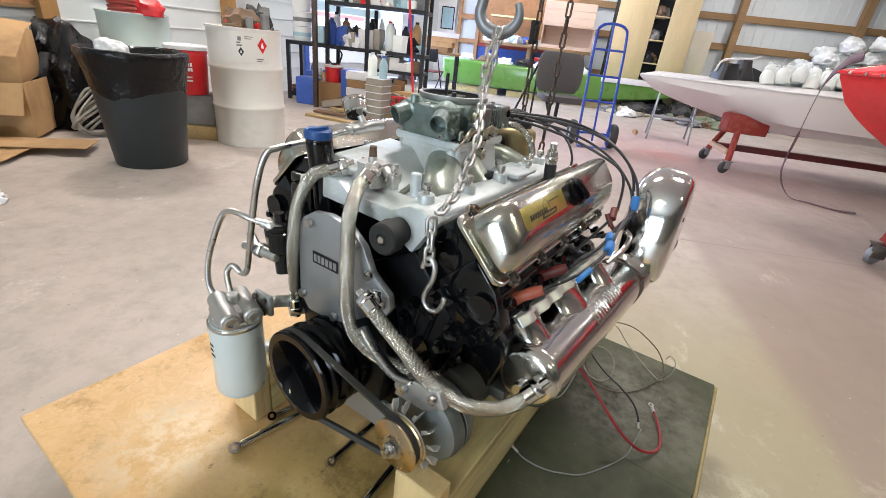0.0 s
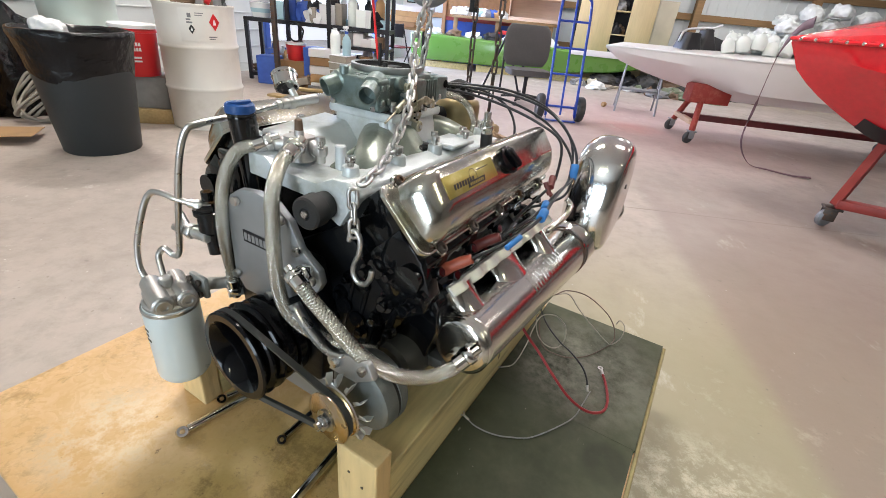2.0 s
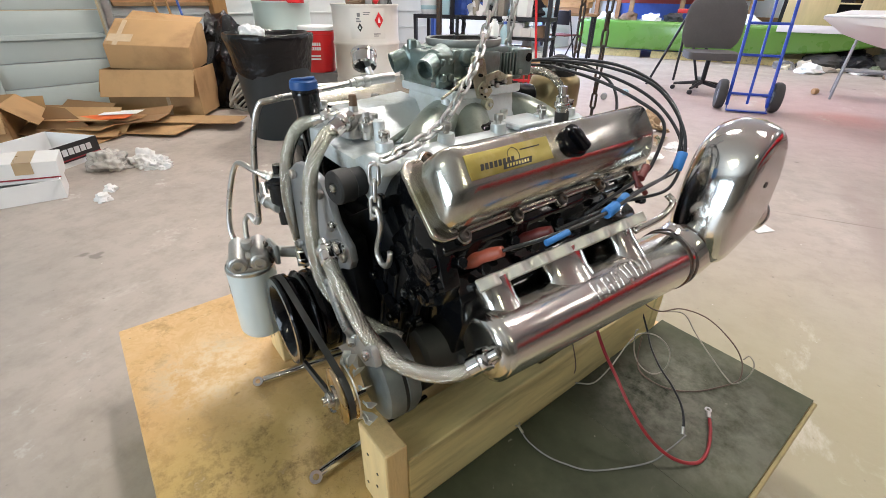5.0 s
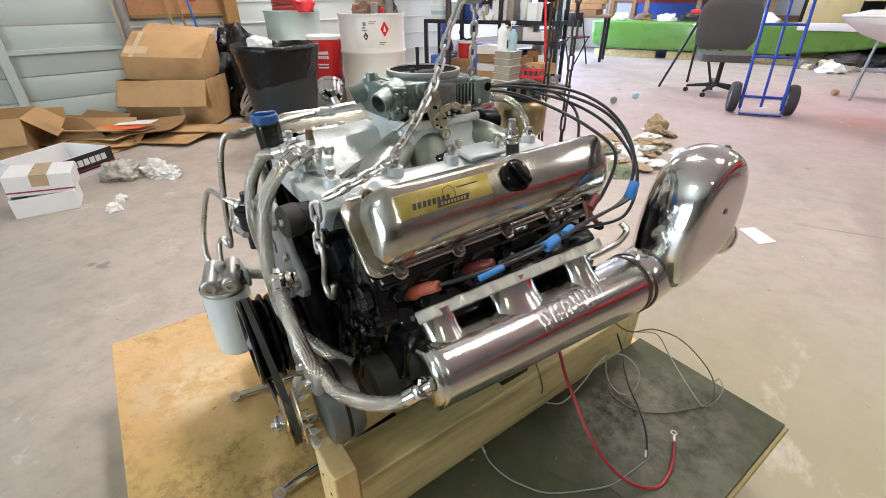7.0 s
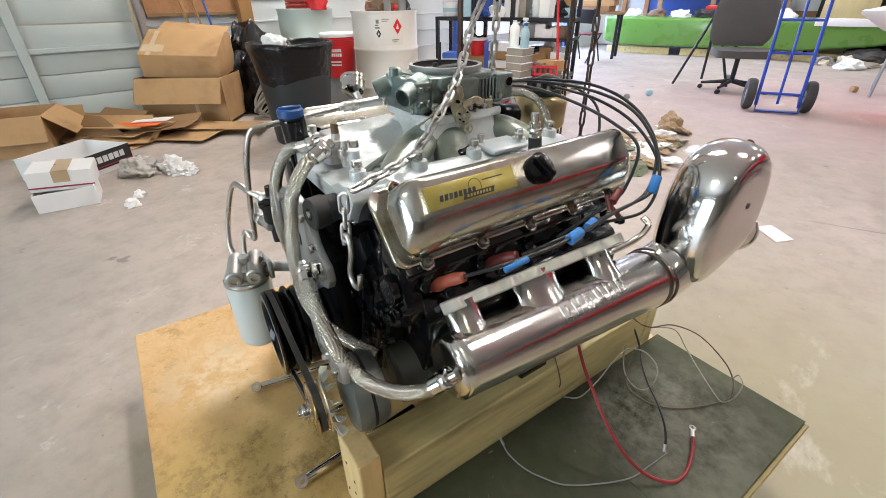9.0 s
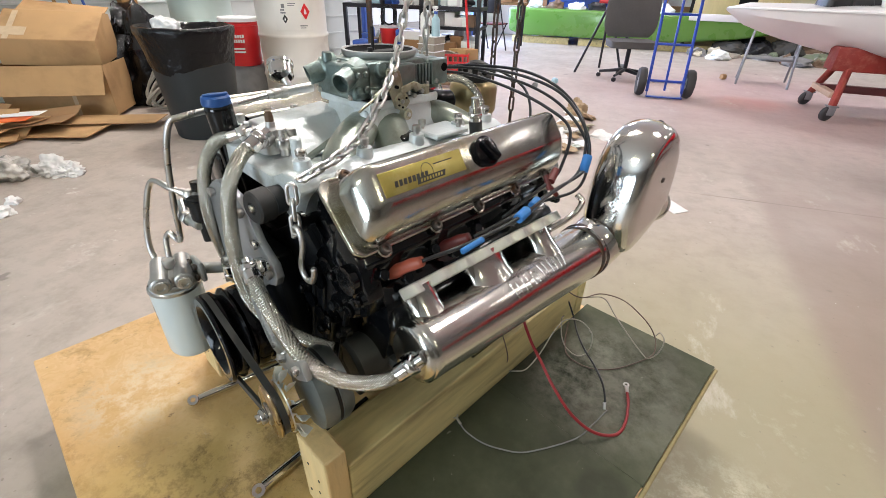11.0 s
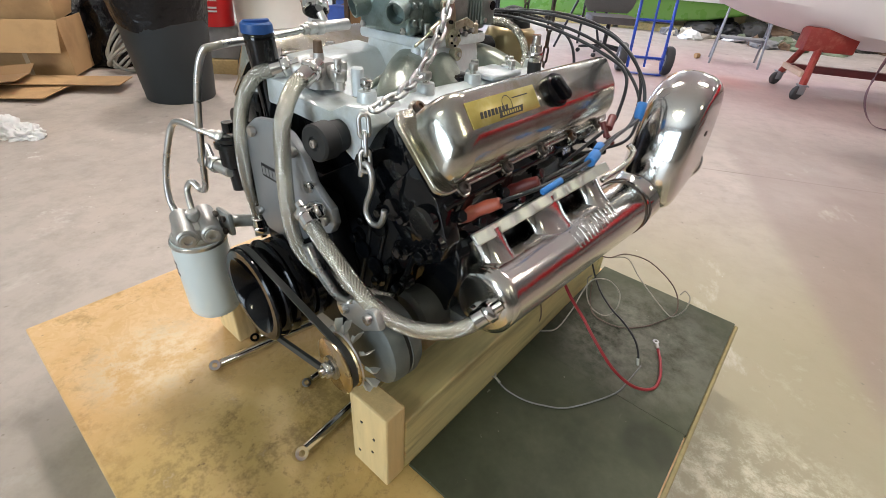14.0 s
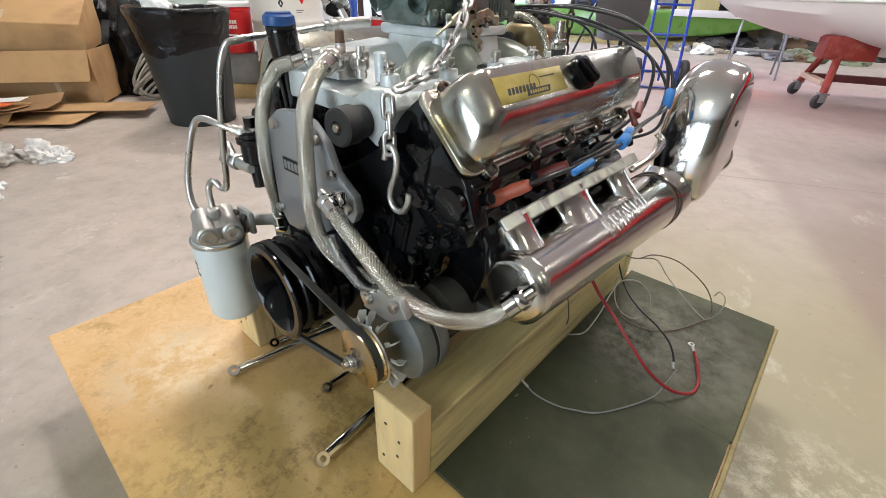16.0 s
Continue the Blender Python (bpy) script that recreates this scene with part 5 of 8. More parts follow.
part("lift_bolt", joined(hexbolt((-0.030, -0.036, 0.772), (-0.030, 0.01, 0.772), 0.012, 0.7), rod((-0.030, -0.02, 0.772), (-0.030, -0.015, 0.772), 0.016, 16)), black_gloss, engine, "black bolt holding the lifting chain")
part("filler_tube", sweep([(-0.292, 0.010, 0.70), (-0.296, 0.003, 0.80), (-0.300, -0.003, 0.895)], [0.0225, 0.0215, 0.0235], 26), black_gloss, engine, "black oil filler tube")
fc = part("filler_cap", lathe([(0, 0), (0.0240, 0), (0.0246, 0.004), (0.0238, 0.013), (0.0205, 0.016), (0.016, 0.013), (0, 0.012)], 30, pose(-0.3005, -0.0035, 0.892)), blue_cap, engine, "blue taped filler cap")
part("tab", box(-0.0, 0.006, -0.022, 0.022, 0, 0.008, 0.002, 1), blue_cap, fc).matrix_local = pose(-0.303, -0.0035, 0.903)

# hoses
def hose(pts, r, label="braided stainless hose", ends=(1, 1)):
    h = part("braided_hose", sweep(pts, r, 20, 10), braid, engine, label)
    for on, a, b in ((ends[0], pts[0], pts[1]), (ends[1], pts[-1], pts[-2])):
        if on:
            d = (Vector(b) - Vector(a)).normalized()
            a = Vector(a)
            part("hose_fitting", joined(rod(a - d * 0.004, a + d * 0.017, r + 0.0022, 20, None, 0.002), bevel(rod(a - d * 0.016, a - d * 0.003, r + 0.005, 6), 0.0015, 1), rod(a - d * 0.03, a - d * 0.012, r * 0.7, 14)), chrome, h, "chrome hose fitting")
    return h


hose([(-0.260, 0.006, 0.846), (-0.288, -0.026, 0.832), (-0.298, -0.052, 0.785), (-0.302, -0.063, 0.720), (-0.311, -0.060, 0.660), (-0.322, -0.050, 0.600), (-0.326, -0.046, 0.555)], 0.0115)
hose([(-0.182, 0.000, 0.852), (-0.176, -0.030, 0.838), (-0.160, -0.064, 0.800), (-0.146, -0.080, 0.750), (-0.138, -0.088, 0.690), (-0.134, -0.088, 0.640), (-0.120, -0.085, 0.605), (-0.085, -0.070, 0.572), (-0.030, -0.045, 0.555), (0.02, -0.02, 0.55)], 0.0118, ends=(1, 0))
hose([(-0.090, -0.086, 0.680), (-0.052, -0.094, 0.666), (-0.014, -0.097, 0.648), (0.038, -0.096, 0.615), (0.070, -0.086, 0.594), (0.102, -0.068, 0.579), (0.132, -0.038, 0.571), (0.155, -0.010, 0.578), (0.169, 0.008, 0.596)], 0.0118)
part("elbow_fitting", joined(rod((-0.096, -0.050, 0.680), (-0.098, -0.088, 0.684), 0.012, 16), bevel(rod((-0.0965, -0.062, 0.681), (-0.0973, -0.076, 0.683), 0.0165, 6), 0.001, 1)), chrome, engine)
part("elbow_fitting", joined(rod((0.170, 0.006, 0.598), (0.168, 0.042, 0.598), 0.011, 16), bevel(rod((0.1695, 0.014, 0.598), (0.169, 0.028, 0.598), 0.0165, 6), 0.001, 1), bevel(rod((0.140, 0.022, 0.572), (0.140, 0.040, 0.573), 0.011, 6), 0.001, 1)), chrome, engine, "chrome elbow fitting")

# filter, head and hard lines
FM = pose(-0.028, 0.030, -0.004)
filt = part("oil_filter", lathe([(0, 0), (0.034, 0), (0.044, 0.004), (0.0485, 0.012), (0.0495, 0.020), (0.0495, 0.170), (0.047, 0.176), (0, 0.176)], 44, pose(-0.393, -0.139, 0.362)), filter_paint, engine, "pale spin-on filter canister")
part("seam", lathe([(0.0492, 0), (0.0508, 0.002), (0.0508, 0.007), (0.0492, 0.009)], 44, pose(-0.393, -0.139, 0.528)), steel, filt)
for dz, w in ((0.0, 0.020), (0.012, 0.014), (0.024, 0.018)):
    part("print_mark", moved(box(-0.007, -0.007 + 0.7 * w, -0.0499, -0.0488, dz, dz + 0.006, 0.0003, 1), pose(-0.393, -0.139, 0.466, 0, 0, -6)), ink, filt)
HM = pose(-0.394, -0.137, 0.534, 0, 0, 74)
fh = part("filter_head", joined(moved(joined(lathe([(0, 0), (0.046, 0), (0.0475, 0.003), (0.0475, 0.010), (0.044, 0.014), (0, 0.014)], 40), bevel(frustum(0, 0, 0.012, 0.034, 0.041, 0.040, 0.036, 0.036, 0.01), 0.002, 1), rod((-0.0205, 0.046, 0.026), (-0.0205, -0.050, 0.024), 0.0185, 24, None, 0.003), rod((0.0205, 0.046, 0.026), (0.0205, -0.050, 0.024), 0.0185, 24, None, 0.003), rod((0, 0.006, 0.03), (0, 0.006, 0.052), 0.012, 16, None, 0.002)), HM), rod((-0.440, -0.146, 0.548), (-0.440, -0.146, 0.566), 0.014, 16, None, 0.002), rod((-0.411, -0.130, 0.548), (-0.411, -0.130, 0.568), 0.014, 16, None, 0.002)), alu_cast, engine, "cast filter head with two ports")
for x in (-0.0205, 0.0205):
    part("plug", lathe([(0, 0.001), (0.006, 0.001), (0.007, 0.005), (0.0125, 0.005), (0.0135, 0.003), (0.0135, -0.002), (0, -0.002)], 20, HM @ pose(x, -0.051, 0.024, 90)), alu_cast, fh)
part("mounting_arm", moved(joined(box(-0.358, -0.308, -0.13, -0.118, 0.545, 0.592, 0.008, 2), rod((-0.335, -0.125, 0.568), (-0.298, -0.045, 0.555), 0.012, 14), rod((-0.308, -0.085, 0.545), (-0.290, -0.045, 0.545), 0.015, 16)), FM), alternator_grey, engine, "cast arm carrying the filter head")
for x, z in ((-0.348, 0.582), (-0.320, 0.582), (-0.320, 0.556)):
    part("bolt", moved(hexbolt((x, -0.137, z), (x, -0.128, z), 0.007), FM), steel_dark, fh)
for pts in ([(-0.440, -0.146, 0.560), (-0.458, -0.148, 0.590), (-0.462, -0.140, 0.640), (-0.448, -0.124, 0.705), (-0.436, -0.113, 0.736), (-0.412, -0.106, 0.744), (-0.380, -0.096, 0.738), (-0.350, -0.075, 0.728)], [(-0.411, -0.130, 0.562), (-0.428, -0.125, 0.588), (-0.442, -0.118, 0.610), (-0.432, -0.110, 0.626), (-0.416, -0.104, 0.614), (-0.400, -0.100, 0.626), (-0.384, -0.097, 0.70), (-0.368, -0.087, 0.80), (-0.356, -0.072, 0.858), (-0.347, -0.050, 0.870), (-0.346, 0.03, 0.876), (-0.352, 0.128, 0.884)]):
    line = part("hard_line", sweep(pts, 0.0058, 14, 10), steel, engine, "bent stainless oil line")
    for e, d in ((pts[0], pts[1]), (pts[-1], pts[-2])):
        d = (Vector(d) - Vector(e)).normalized()
        part("nut", joined(bevel(rod(Vector(e) - d * 0.008, Vector(e) + d * 0.006, 0.0115, 6), 0.001, 1), rod(Vector(e) + d * 0.004, Vector(e) + d * 0.016, 0.0085, 12), rod(Vector(e) - d * 0.02, Vector(e), 0.008, 12)), galv, line)
tee = part("gauge_tee", joined(rod((-0.352, 0.125, 0.884), (-0.345, 0.21, 0.888), 0.010, 14), rod((-0.35, 0.165, 0.886), (-0.362, 0.16, 0.908), 0.007, 12), bevel(rod((-0.353, 0.14, 0.8845), (-0.352, 0.155, 0.885), 0.014, 6), 0.001, 1)), galv, engine)
GA = along((-0.370, 0.158, 0.908), (-0.392, 0.170, 0.936))
part("pressure_gauge", lathe([(0, 0), (0.021, 0), (0.0245, 0.003), (0.0245, 0.024), (0.0265, 0.026), (0.0265, 0.032), (0.0235, 0.034), (0.0220, 0.030), (0, 0.030)], 36, GA), chrome, tee, "round steel pressure gauge")
part("dial", lathe([(0, 0.0302), (0.0215, 0.0302), (0.0215, 0.0310), (0, 0.0310)], 28, GA), white_card, tee)
part("pointer", moved(box(-0.001, 0.001, -0.004, 0.016, 0.0311, 0.0318, 0), GA @ pose(0, 0, 0, 0, 0, 130)), ink, tee)
fp = part("pump_body", joined(rod((-0.345, -0.060, 0.672), (-0.345, -0.060, 0.730), 0.023, 24, None, 0.004), lathe([(0.023, 0), (0.028, 0.002), (0.028, 0.010), (0.023, 0.012)], 24, pose(-0.345, -0.060, 0.708)), rod((-0.345, -0.060, 0.735), (-0.345, -0.060, 0.752), 0.010, 12), rod((-0.345, -0.06, 0.672), (-0.340, -0.06, 0.63), 0.015, 16)), black_gloss, engine, "black pump body with fittings")
part("fitting", joined(rod((-0.395, -0.085, 0.672), (-0.335, -0.075, 0.668), 0.011, 14, None, 0.002), bevel(rod((-0.385, -0.083, 0.671), (-0.37, -0.081, 0.670), 0.015, 6), 0.001, 1), rod((-0.42, -0.075, 0.69), (-0.385, -0.083, 0.672), 0.008, 12), rod((-0.42, -0.088, 0.668), (-0.385, -0.085, 0.671), 0.008, 12)), galv, fp, "zinc-plated pipe fittings")
part("bracket", box(-0.405, -0.30, -0.048, -0.044, 0.63, 0.648, 0.001, 1), black_gloss, fp).matrix_local = pose(0.02, 0.0, 0.0)
part("ignition_block", joined(box(-0.365, -0.305, -0.02, 0.02, 0.74, 0.80, 0.008, 2), box(-0.375, -0.315, -0.01, 0.012, 0.795, 0.815, 0.005, 2)), black_gloss, engine)

# crank pulley, alternator, belt
YP = -0.146
crank = part("crank_pulley", lathe([(0, 0.055), (0.028, 0.055), (0.030, 0.048), (0.052, 0.046), (0.058, 0.020), (0.066, 0.006), (0.072, 0.0), (0.084, 0.0), (0.0875, 0.003), (0.0875, 0.006), (0.078, 0.014), (0.0875, 0.022), (0.0875, 0.026), (0.078, 0.034), (0.0875, 0.042), (0.0875, 0.046), (0.060, 0.052), (0, 0.060)], 56, pose(-0.205, YP, ZC, -90)), black_pulley, engine, "gloss black deep-dish crank pulley")
part("hub_bolt", hexbolt((-0.205, YP + 0.042, ZC), (-0.205, YP + 0.06, ZC), 0.013), steel_dark, crank)
for k in range(6):
    a = 2 * math.pi * k / 6
    part("hole_ring", lathe([(0.009, 0), (0.012, 0), (0.012, 0.002), (0.009, 0.002)], 14, pose(-0.205 + 0.040 * math.cos(a), YP + 0.0455, ZC + 0.040 * math.sin(a), 90)), black_pulley, crank)
balancer = part("balancer", lathe([(0, 0), (0.060, 0), (0.080, 0.004), (0.0835, 0.010), (0.0835, 0.024), (0.078, 0.026), (0.078, 0.032), (0.0835, 0.034), (0.0835, 0.052), (0.07, 0.056), (0, 0.056)], 48, pose(-0.205, -0.098, ZC, -90)), black_pulley, engine, "black harmonic balancer")
AX, AZ, AY = 0.030, 0.512, -0.142
alt = part("alternator", lathe([(0, 0.046), (0.030, 0.046), (0.034, 0.048), (0.052, 0.050), (0.062, 0.055), (0.0650, 0.064), (0.0650, 0.078), (0.0625, 0.079), (0.0625, 0.084), (0.0650, 0.085), (0.0645, 0.096), (0.058, 0.107), (0.03, 0.111), (0, 0.111)], 48, pose(AX + 0.006, AY + 0.006, AZ + 0.006, -90)), alternator_case, engine, "dull cast aluminium alternator")
part("slot_band", lathe([(0.0630, 0.0788), (0.0634, 0.0788), (0.0634, 0.0842), (0.0630, 0.0842)], 48, pose(AX + 0.006, AY + 0.006, AZ + 0.006, -90)), rubber, alt)
disc = part("pulley_face", lathe([(0, -0.002), (0.012, -0.002), (0.016, 0.0), (0.040, 0.0), (0.0440, 0.002), (0.0440, 0.004), (0.033, 0.011), (0.0430, 0.019), (0.0430, 0.021), (0, 0.021)], 48, pose(AX, AY, AZ, -90)), gold, alt, "yellow zinc plated pulley")
part("nut", joined(hexbolt((AX, AY - 0.014, AZ), (AX, AY + 0.002, AZ), 0.013), rod((AX, AY - 0.020, AZ), (AX, AY, AZ), 0.007, 14), rod((AX, AY - 0.004, AZ), (AX, AY, AZ), 0.0185, 20)), steel, disc)
fan = part("fan", lathe([(0, 0.021), (0.044, 0.021), (0.045, 0.023), (0, 0.023)], 32, pose(AX, AY, AZ, -90)), galv, alt, "bladed cooling fan")
for k in range(12):
    a = 2 * math.pi * k / 12 + 0.2
    blade = joined(prism([(0.038, 0.0), (0.055, 0.0), (0.061, 0.004), (0.058, 0.015), (0.048, 0.011)], 0.0012, 0.0003, 1, "xy", 0.0), prism([(0.040, 0.0), (0.056, 0.0), (0.053, 0.006), (0.042, 0.007)], 0.0012, 0.0003, 1, "xz", 0.0))
    part("blade", moved(blade, pose(AX, AY + 0.0232, AZ) @ Matrix.Rotation(-a, 4, "Y") @ pose(0, 0, 0, 0, 0, 6)), alu_bright, fan)
part("front_bracket", joined(prism([(AX - 0.055, AZ + 0.035), (AX - 0.03, AZ + 0.085), (AX + 0.035, AZ + 0.10), (AX + 0.05, AZ + 0.075), (AX + 0.01, AZ + 0.045)], 0.012, 0.004, 2, "xz", AY + 0.048), rod((AX - 0.035, AY + 0.042, AZ + 0.065), (AX - 0.035, AY + 0.07, AZ + 0.065), 0.012, 14)), alu_cast, alt)
for x, z in ((AX - 0.03, AZ + 0.066), (AX + 0.03, AZ + 0.086)):
    part("bolt", hexbolt((x, AY + 0.038, z), (x, AY + 0.052, z), 0.008), steel, alt)
part("adjuster_arm", sweep([(-0.112, -0.078, 0.622), (-0.075, -0.085, 0.598), (-0.02, -0.095, 0.585), (0.02, -0.10, 0.598)], 0.011, 4, 6, flat=0.35), steel, engine, "slotted adjuster arm")
part("rear_housing", joined(rod((0.035, -0.005, 0.515), (0.050, 0.085, 0.525), 0.046, 32, 0.042, 0.008), box(0.075, 0.115, 0.04, 0.075, 0.51, 0.535, 0.006, 2)), grey_rubber, engine, "dark grey motor housing behind the alternator")
crank_c, alt_c = Vector((-0.205, 0, ZC)), Vector((AX, 0, AZ))


def belt_line(r1, r2):
    d = (alt_c - crank_c).length
    base = math.atan2(alt_c.z - crank_c.z, alt_c.x - crank_c.x)
    off = math.acos((r1 - r2) / d)
    pts = []
    for k in range(25):
        a = base + off + (2 * math.pi - 2 * off) * k / 24
        pts.append((crank_c.x + r1 * math.cos(a), crank_c.z + r1 * math.sin(a)))
    for k in range(25):
        a = base - off + 2 * off * k / 24
        pts.append((alt_c.x + r2 * math.cos(a), alt_c.z + r2 * math.sin(a)))
    return pts


inner, outer = belt_line(0.080, 0.0325), belt_line(0.0880, 0.0410)
n = len(inner)
vs = [(x, YP + 0.009, z) for x, z in outer] + [(x, YP + 0.020, z) for x, z in outer] + [(x, YP + 0.0115, z) for x, z in inner] + [(x, YP + 0.0175, z) for x, z in inner]
fs = []
for k in range(n):
    j = (k + 1) % n
    fs += [(k, j, n + j, n + k), (k, 2 * n + k, 2 * n + j, j), (n + k, n + j, 3 * n + j, 3 * n + k), (2 * n + k, 3 * n + k, 3 * n + j, 2 * n + j)]
bb = as_bm(vs, fs)
bmesh.ops.recalc_face_normals(bb, faces=bb.faces)
belt = part("drive_belt", bb, grey_rubber, engine, "worn black V-belt")
part("front_mount", joined(box(-0.40, 0.0, -0.036, -0.024, 0.36, 0.43, 0.003, 1), box(-0.47, -0.36, -0.04, 0.04, 0.357, 0.372, 0.003, 1)), alu_plate, engine, "aluminium front mounting plate")
part("side_mount", joined(box(-0.06, 0.08, 0.28, 0.36, 0.357, 0.372, 0.003, 1), prism([(-0.08, 0.46), (0.05, 0.372), (0.07, 0.372), (-0.04, 0.50)], 0.03, 0.003, 1, "xz", 0.305)), black_gloss, engine)

# the pulleys stand a little askew to the cradle
YAW = pose(-0.16, -0.13, 0, 0, 0, -2.6) @ pose(0.16, 0.13, 0)
for ob in (crank, balancer, alt, belt):
    ob.matrix_local = YAW
alt.matrix_local = YAW @ pose(AX, AY, 0, 0, 0, -3) @ pose(-AX, -AY, 0)

# loose wires from the loom down to the board
def wire(name, pts, r, mat, label, tip=None):
    w = part(name, sweep(pts, r, 8, 8), mat, engine, label)
    if tip:
        a, d = Vector(pts[-1]), (Vector(pts[-1]) - Vector(pts[-2])).normalized()
        side = Vector((-d.y, d.x, 0)).normalized()
        lug = lathe([(0.0035, 0), (0.0075, 0), (0.0075, 0.0015), (0.0035, 0.0015), (0.0035, 0)], 16)
        part("ring_terminal", joined(rod(a - d * 0.012, a + d * 0.004, r + 0.0012, 10), moved(lug, Matrix.Translation(a + d * 0.011) @ pose(0, 0, -0.0007))), galv, w)
    return w


W = PZ + 0.0125
wire("ground_lead", [(0.332, 0.481, W), (0.327, 0.420, W), (0.317, 0.357, W), (0.261, 0.257, W), (0.215, 0.222, W), (0.177, 0.206, W), (0.135, 0.203, W), (0.105, 0.210, W + 0.004)], 0.0016, grey_junk, "thin grey lead with a ring terminal", 1)
wire("loom_lead", [(0.05, 0.60, 0.44), (0.085, 0.67, 0.34), (0.110, 0.70, 0.26), (0.150, 0.655, 0.250), (0.202, 0.600, 0.256), (0.250, 0.555, 0.268), (0.292, 0.517, 0.268), (0.314, 0.496, 0.252), (0.324, 0.483, W)], 0.0026, wire_black, "black lead with a ring terminal", 1)
wire("battery_cable", [(0.06, 0.45, 0.48), (0.100, 0.42, 0.435), (0.155, 0.385, 0.402), (0.204, 0.362, 0.380), (0.250, 0.350, 0.345), (0.300, 0.356, 0.296), (0.345, 0.385, 0.255), (0.376, 0.432, W), (0.378, 0.476, W), (0.360, 0.530, W + 0.003), (0.338, 0.566, W + 0.010)], 0.0036, wire_red, "red battery cable with a ring terminal", 1)
wire("white_lead", [(0.085, 0.408, W), (0.106, 0.424, W), (0.128, 0.444, W + 0.010), (0.136, 0.490, 0.275), (0.134, 0.545, 0.308), (0.138, 0.592, 0.322), (0.172, 0.612, 0.326), (0.206, 0.618, 0.298), (0.214, 0.602, 0.258), (0.196, 0.588, W + 0.002), (0.160, 0.592, W), (0.132, 0.604, 0.252), (0.118, 0.612, 0.300), (0.126, 0.604, 0.322)], 0.0017, wire_white, "thin white lead")
wire("brown_lead", [(0.085, 0.62, 0.41), (0.110, 0.650, 0.366), (0.139, 0.672, 0.354), (0.164, 0.730, 0.350), (0.220, 0.762, 0.338), (0.286, 0.772, 0.300), (0.320, 0.772, 0.262), (0.334, 0.752, W), (0.331, 0.718, W)], 0.0018, wire_brown, "thin brown lead")
wire("tan_lead", [(0.139, 0.676, 0.352), (0.170, 0.738, 0.334), (0.209, 0.745, 0.293), (0.261, 0.732, 0.262), (0.318, 0.715, W + 0.004), (0.335, 0.712, W + 0.006), (0.352, 0.705, 0.276), (0.352, 0.722, 0.304), (0.334, 0.742, 0.308), (0.326, 0.738, 0.294)], 0.0016, wire_white, "thin tan lead curled at its end")
wire("grey_lead", [(0.331, 0.718, W), (0.313, 0.672, W), (0.286, 0.618, W), (0.247, 0.578, W), (0.205, 0.566, W), (0.168, 0.576, W), (0.140, 0.612, W + 0.008), (0.118, 0.660, 0.262)], 0.0018, wire_brown, "thin dark lead lying on the board")
wire("hanging_lead", [(0.075, 0.34, 0.47), (0.092, 0.370, 0.380), (0.098, 0.395, 0.300), (0.092, 0.402, 0.262), (0.085, 0.408, W)], 0.0014, wire_brown, "thin brown lead hanging from the engine")

# ---- lifting gear ----
def chain(name, path, pitch, wire_r, mat, label):
    """Alternate links along a line, each an object of its own."""
    t = thing(name, ENGINE, label, "chain")
    line = spline(path, 10)
    run = [0.0]
    for p, q in zip(line, line[1:]):
        run.append(run[-1] + (q - p).length)
    n = max(2, round(run[-1] / pitch))

    def at(u):
        return Vector([float(np.interp(u * run[-1], run, [p[i] for p in line])) for i in range(3)])

    stretch = []
    for k in range(20):
        q = 2 * math.pi * k / 20
        s = 1 if math.cos(q) >= 0 else -1
        stretch.append((wire_r * 2.0 * math.sin(q), 0, s * 0.36 * pitch + wire_r * 2.0 * math.cos(q)))
    ring_pts = stretch + [stretch[0]]
    proto = None
    for k in range(n):
        u0, u1 = k / n, (k + 1) / n
        p0, p1 = at(u0), at(u1)
        mid = (p0 + p1) / 2
        m = Matrix.Translation(mid) @ (p1 - p0).to_track_quat("Z", "Y").to_matrix().to_4x4() @ pose(0, 0, 0, 0, 0, (90 if k % 2 else 0) + random.uniform(-14, 14))
        if proto is None:
            proto = part("link", sweep(ring_pts, wire_r, 8, 1, smooth=False, caps=False), mat, t)
            proto.matrix_local = m
        else:
            share(proto, t, m)
    return t


HOOK = Vector((-0.198, 0.395, 1.138))
chain("lifting_chain", [(-0.026, -0.012, 0.838), (-0.043, 0.056, 0.847), (-0.075, 0.125, 0.856), (-0.087, 0.165, 0.882), (-0.098, 0.200, 0.912), (-0.129, 0.252, 0.948), (-0.154, 0.290, 0.990), (-0.169, 0.320, 1.041), (-0.178, 0.365, 1.10)], 0.0225, 0.0031, galv, "zinc-plated lifting chain running from the engine front to the hook")
chain("rear_lifting_chain", [(-0.262, 0.432, 0.850), (-0.232, 0.424, 0.930), (-0.216, 0.416, 0.985), (-0.200, 0.405, 1.040), (-0.192, 0.398, 1.092)], 0.0225, 0.0029, galv, "zinc-plated lifting chain running from the hook to the engine rear")
chain("chain_tail", [(-0.027, -0.028, 0.832), (-0.020, -0.034, 0.764)], 0.0235, 0.0032, galv, "short tail of zinc-plated chain with an S-hook")
solid("s_hook", sweep([(-0.030, -0.034, 0.752), (-0.026, -0.034, 0.768), (-0.016, -0.034, 0.772), (-0.008, -0.034, 0.760), (-0.010, -0.034, 0.738), (-0.020, -0.034, 0.714), (-0.022, -0.034, 0.697), (-0.012, -0.034, 0.685), (0.004, -0.034, 0.688), (0.013, -0.034, 0.703), (0.015, -0.034, 0.716)], 0.0046, 12), galv, "zinc-plated S-hook hanging on the chain", "hook", ENGINE)
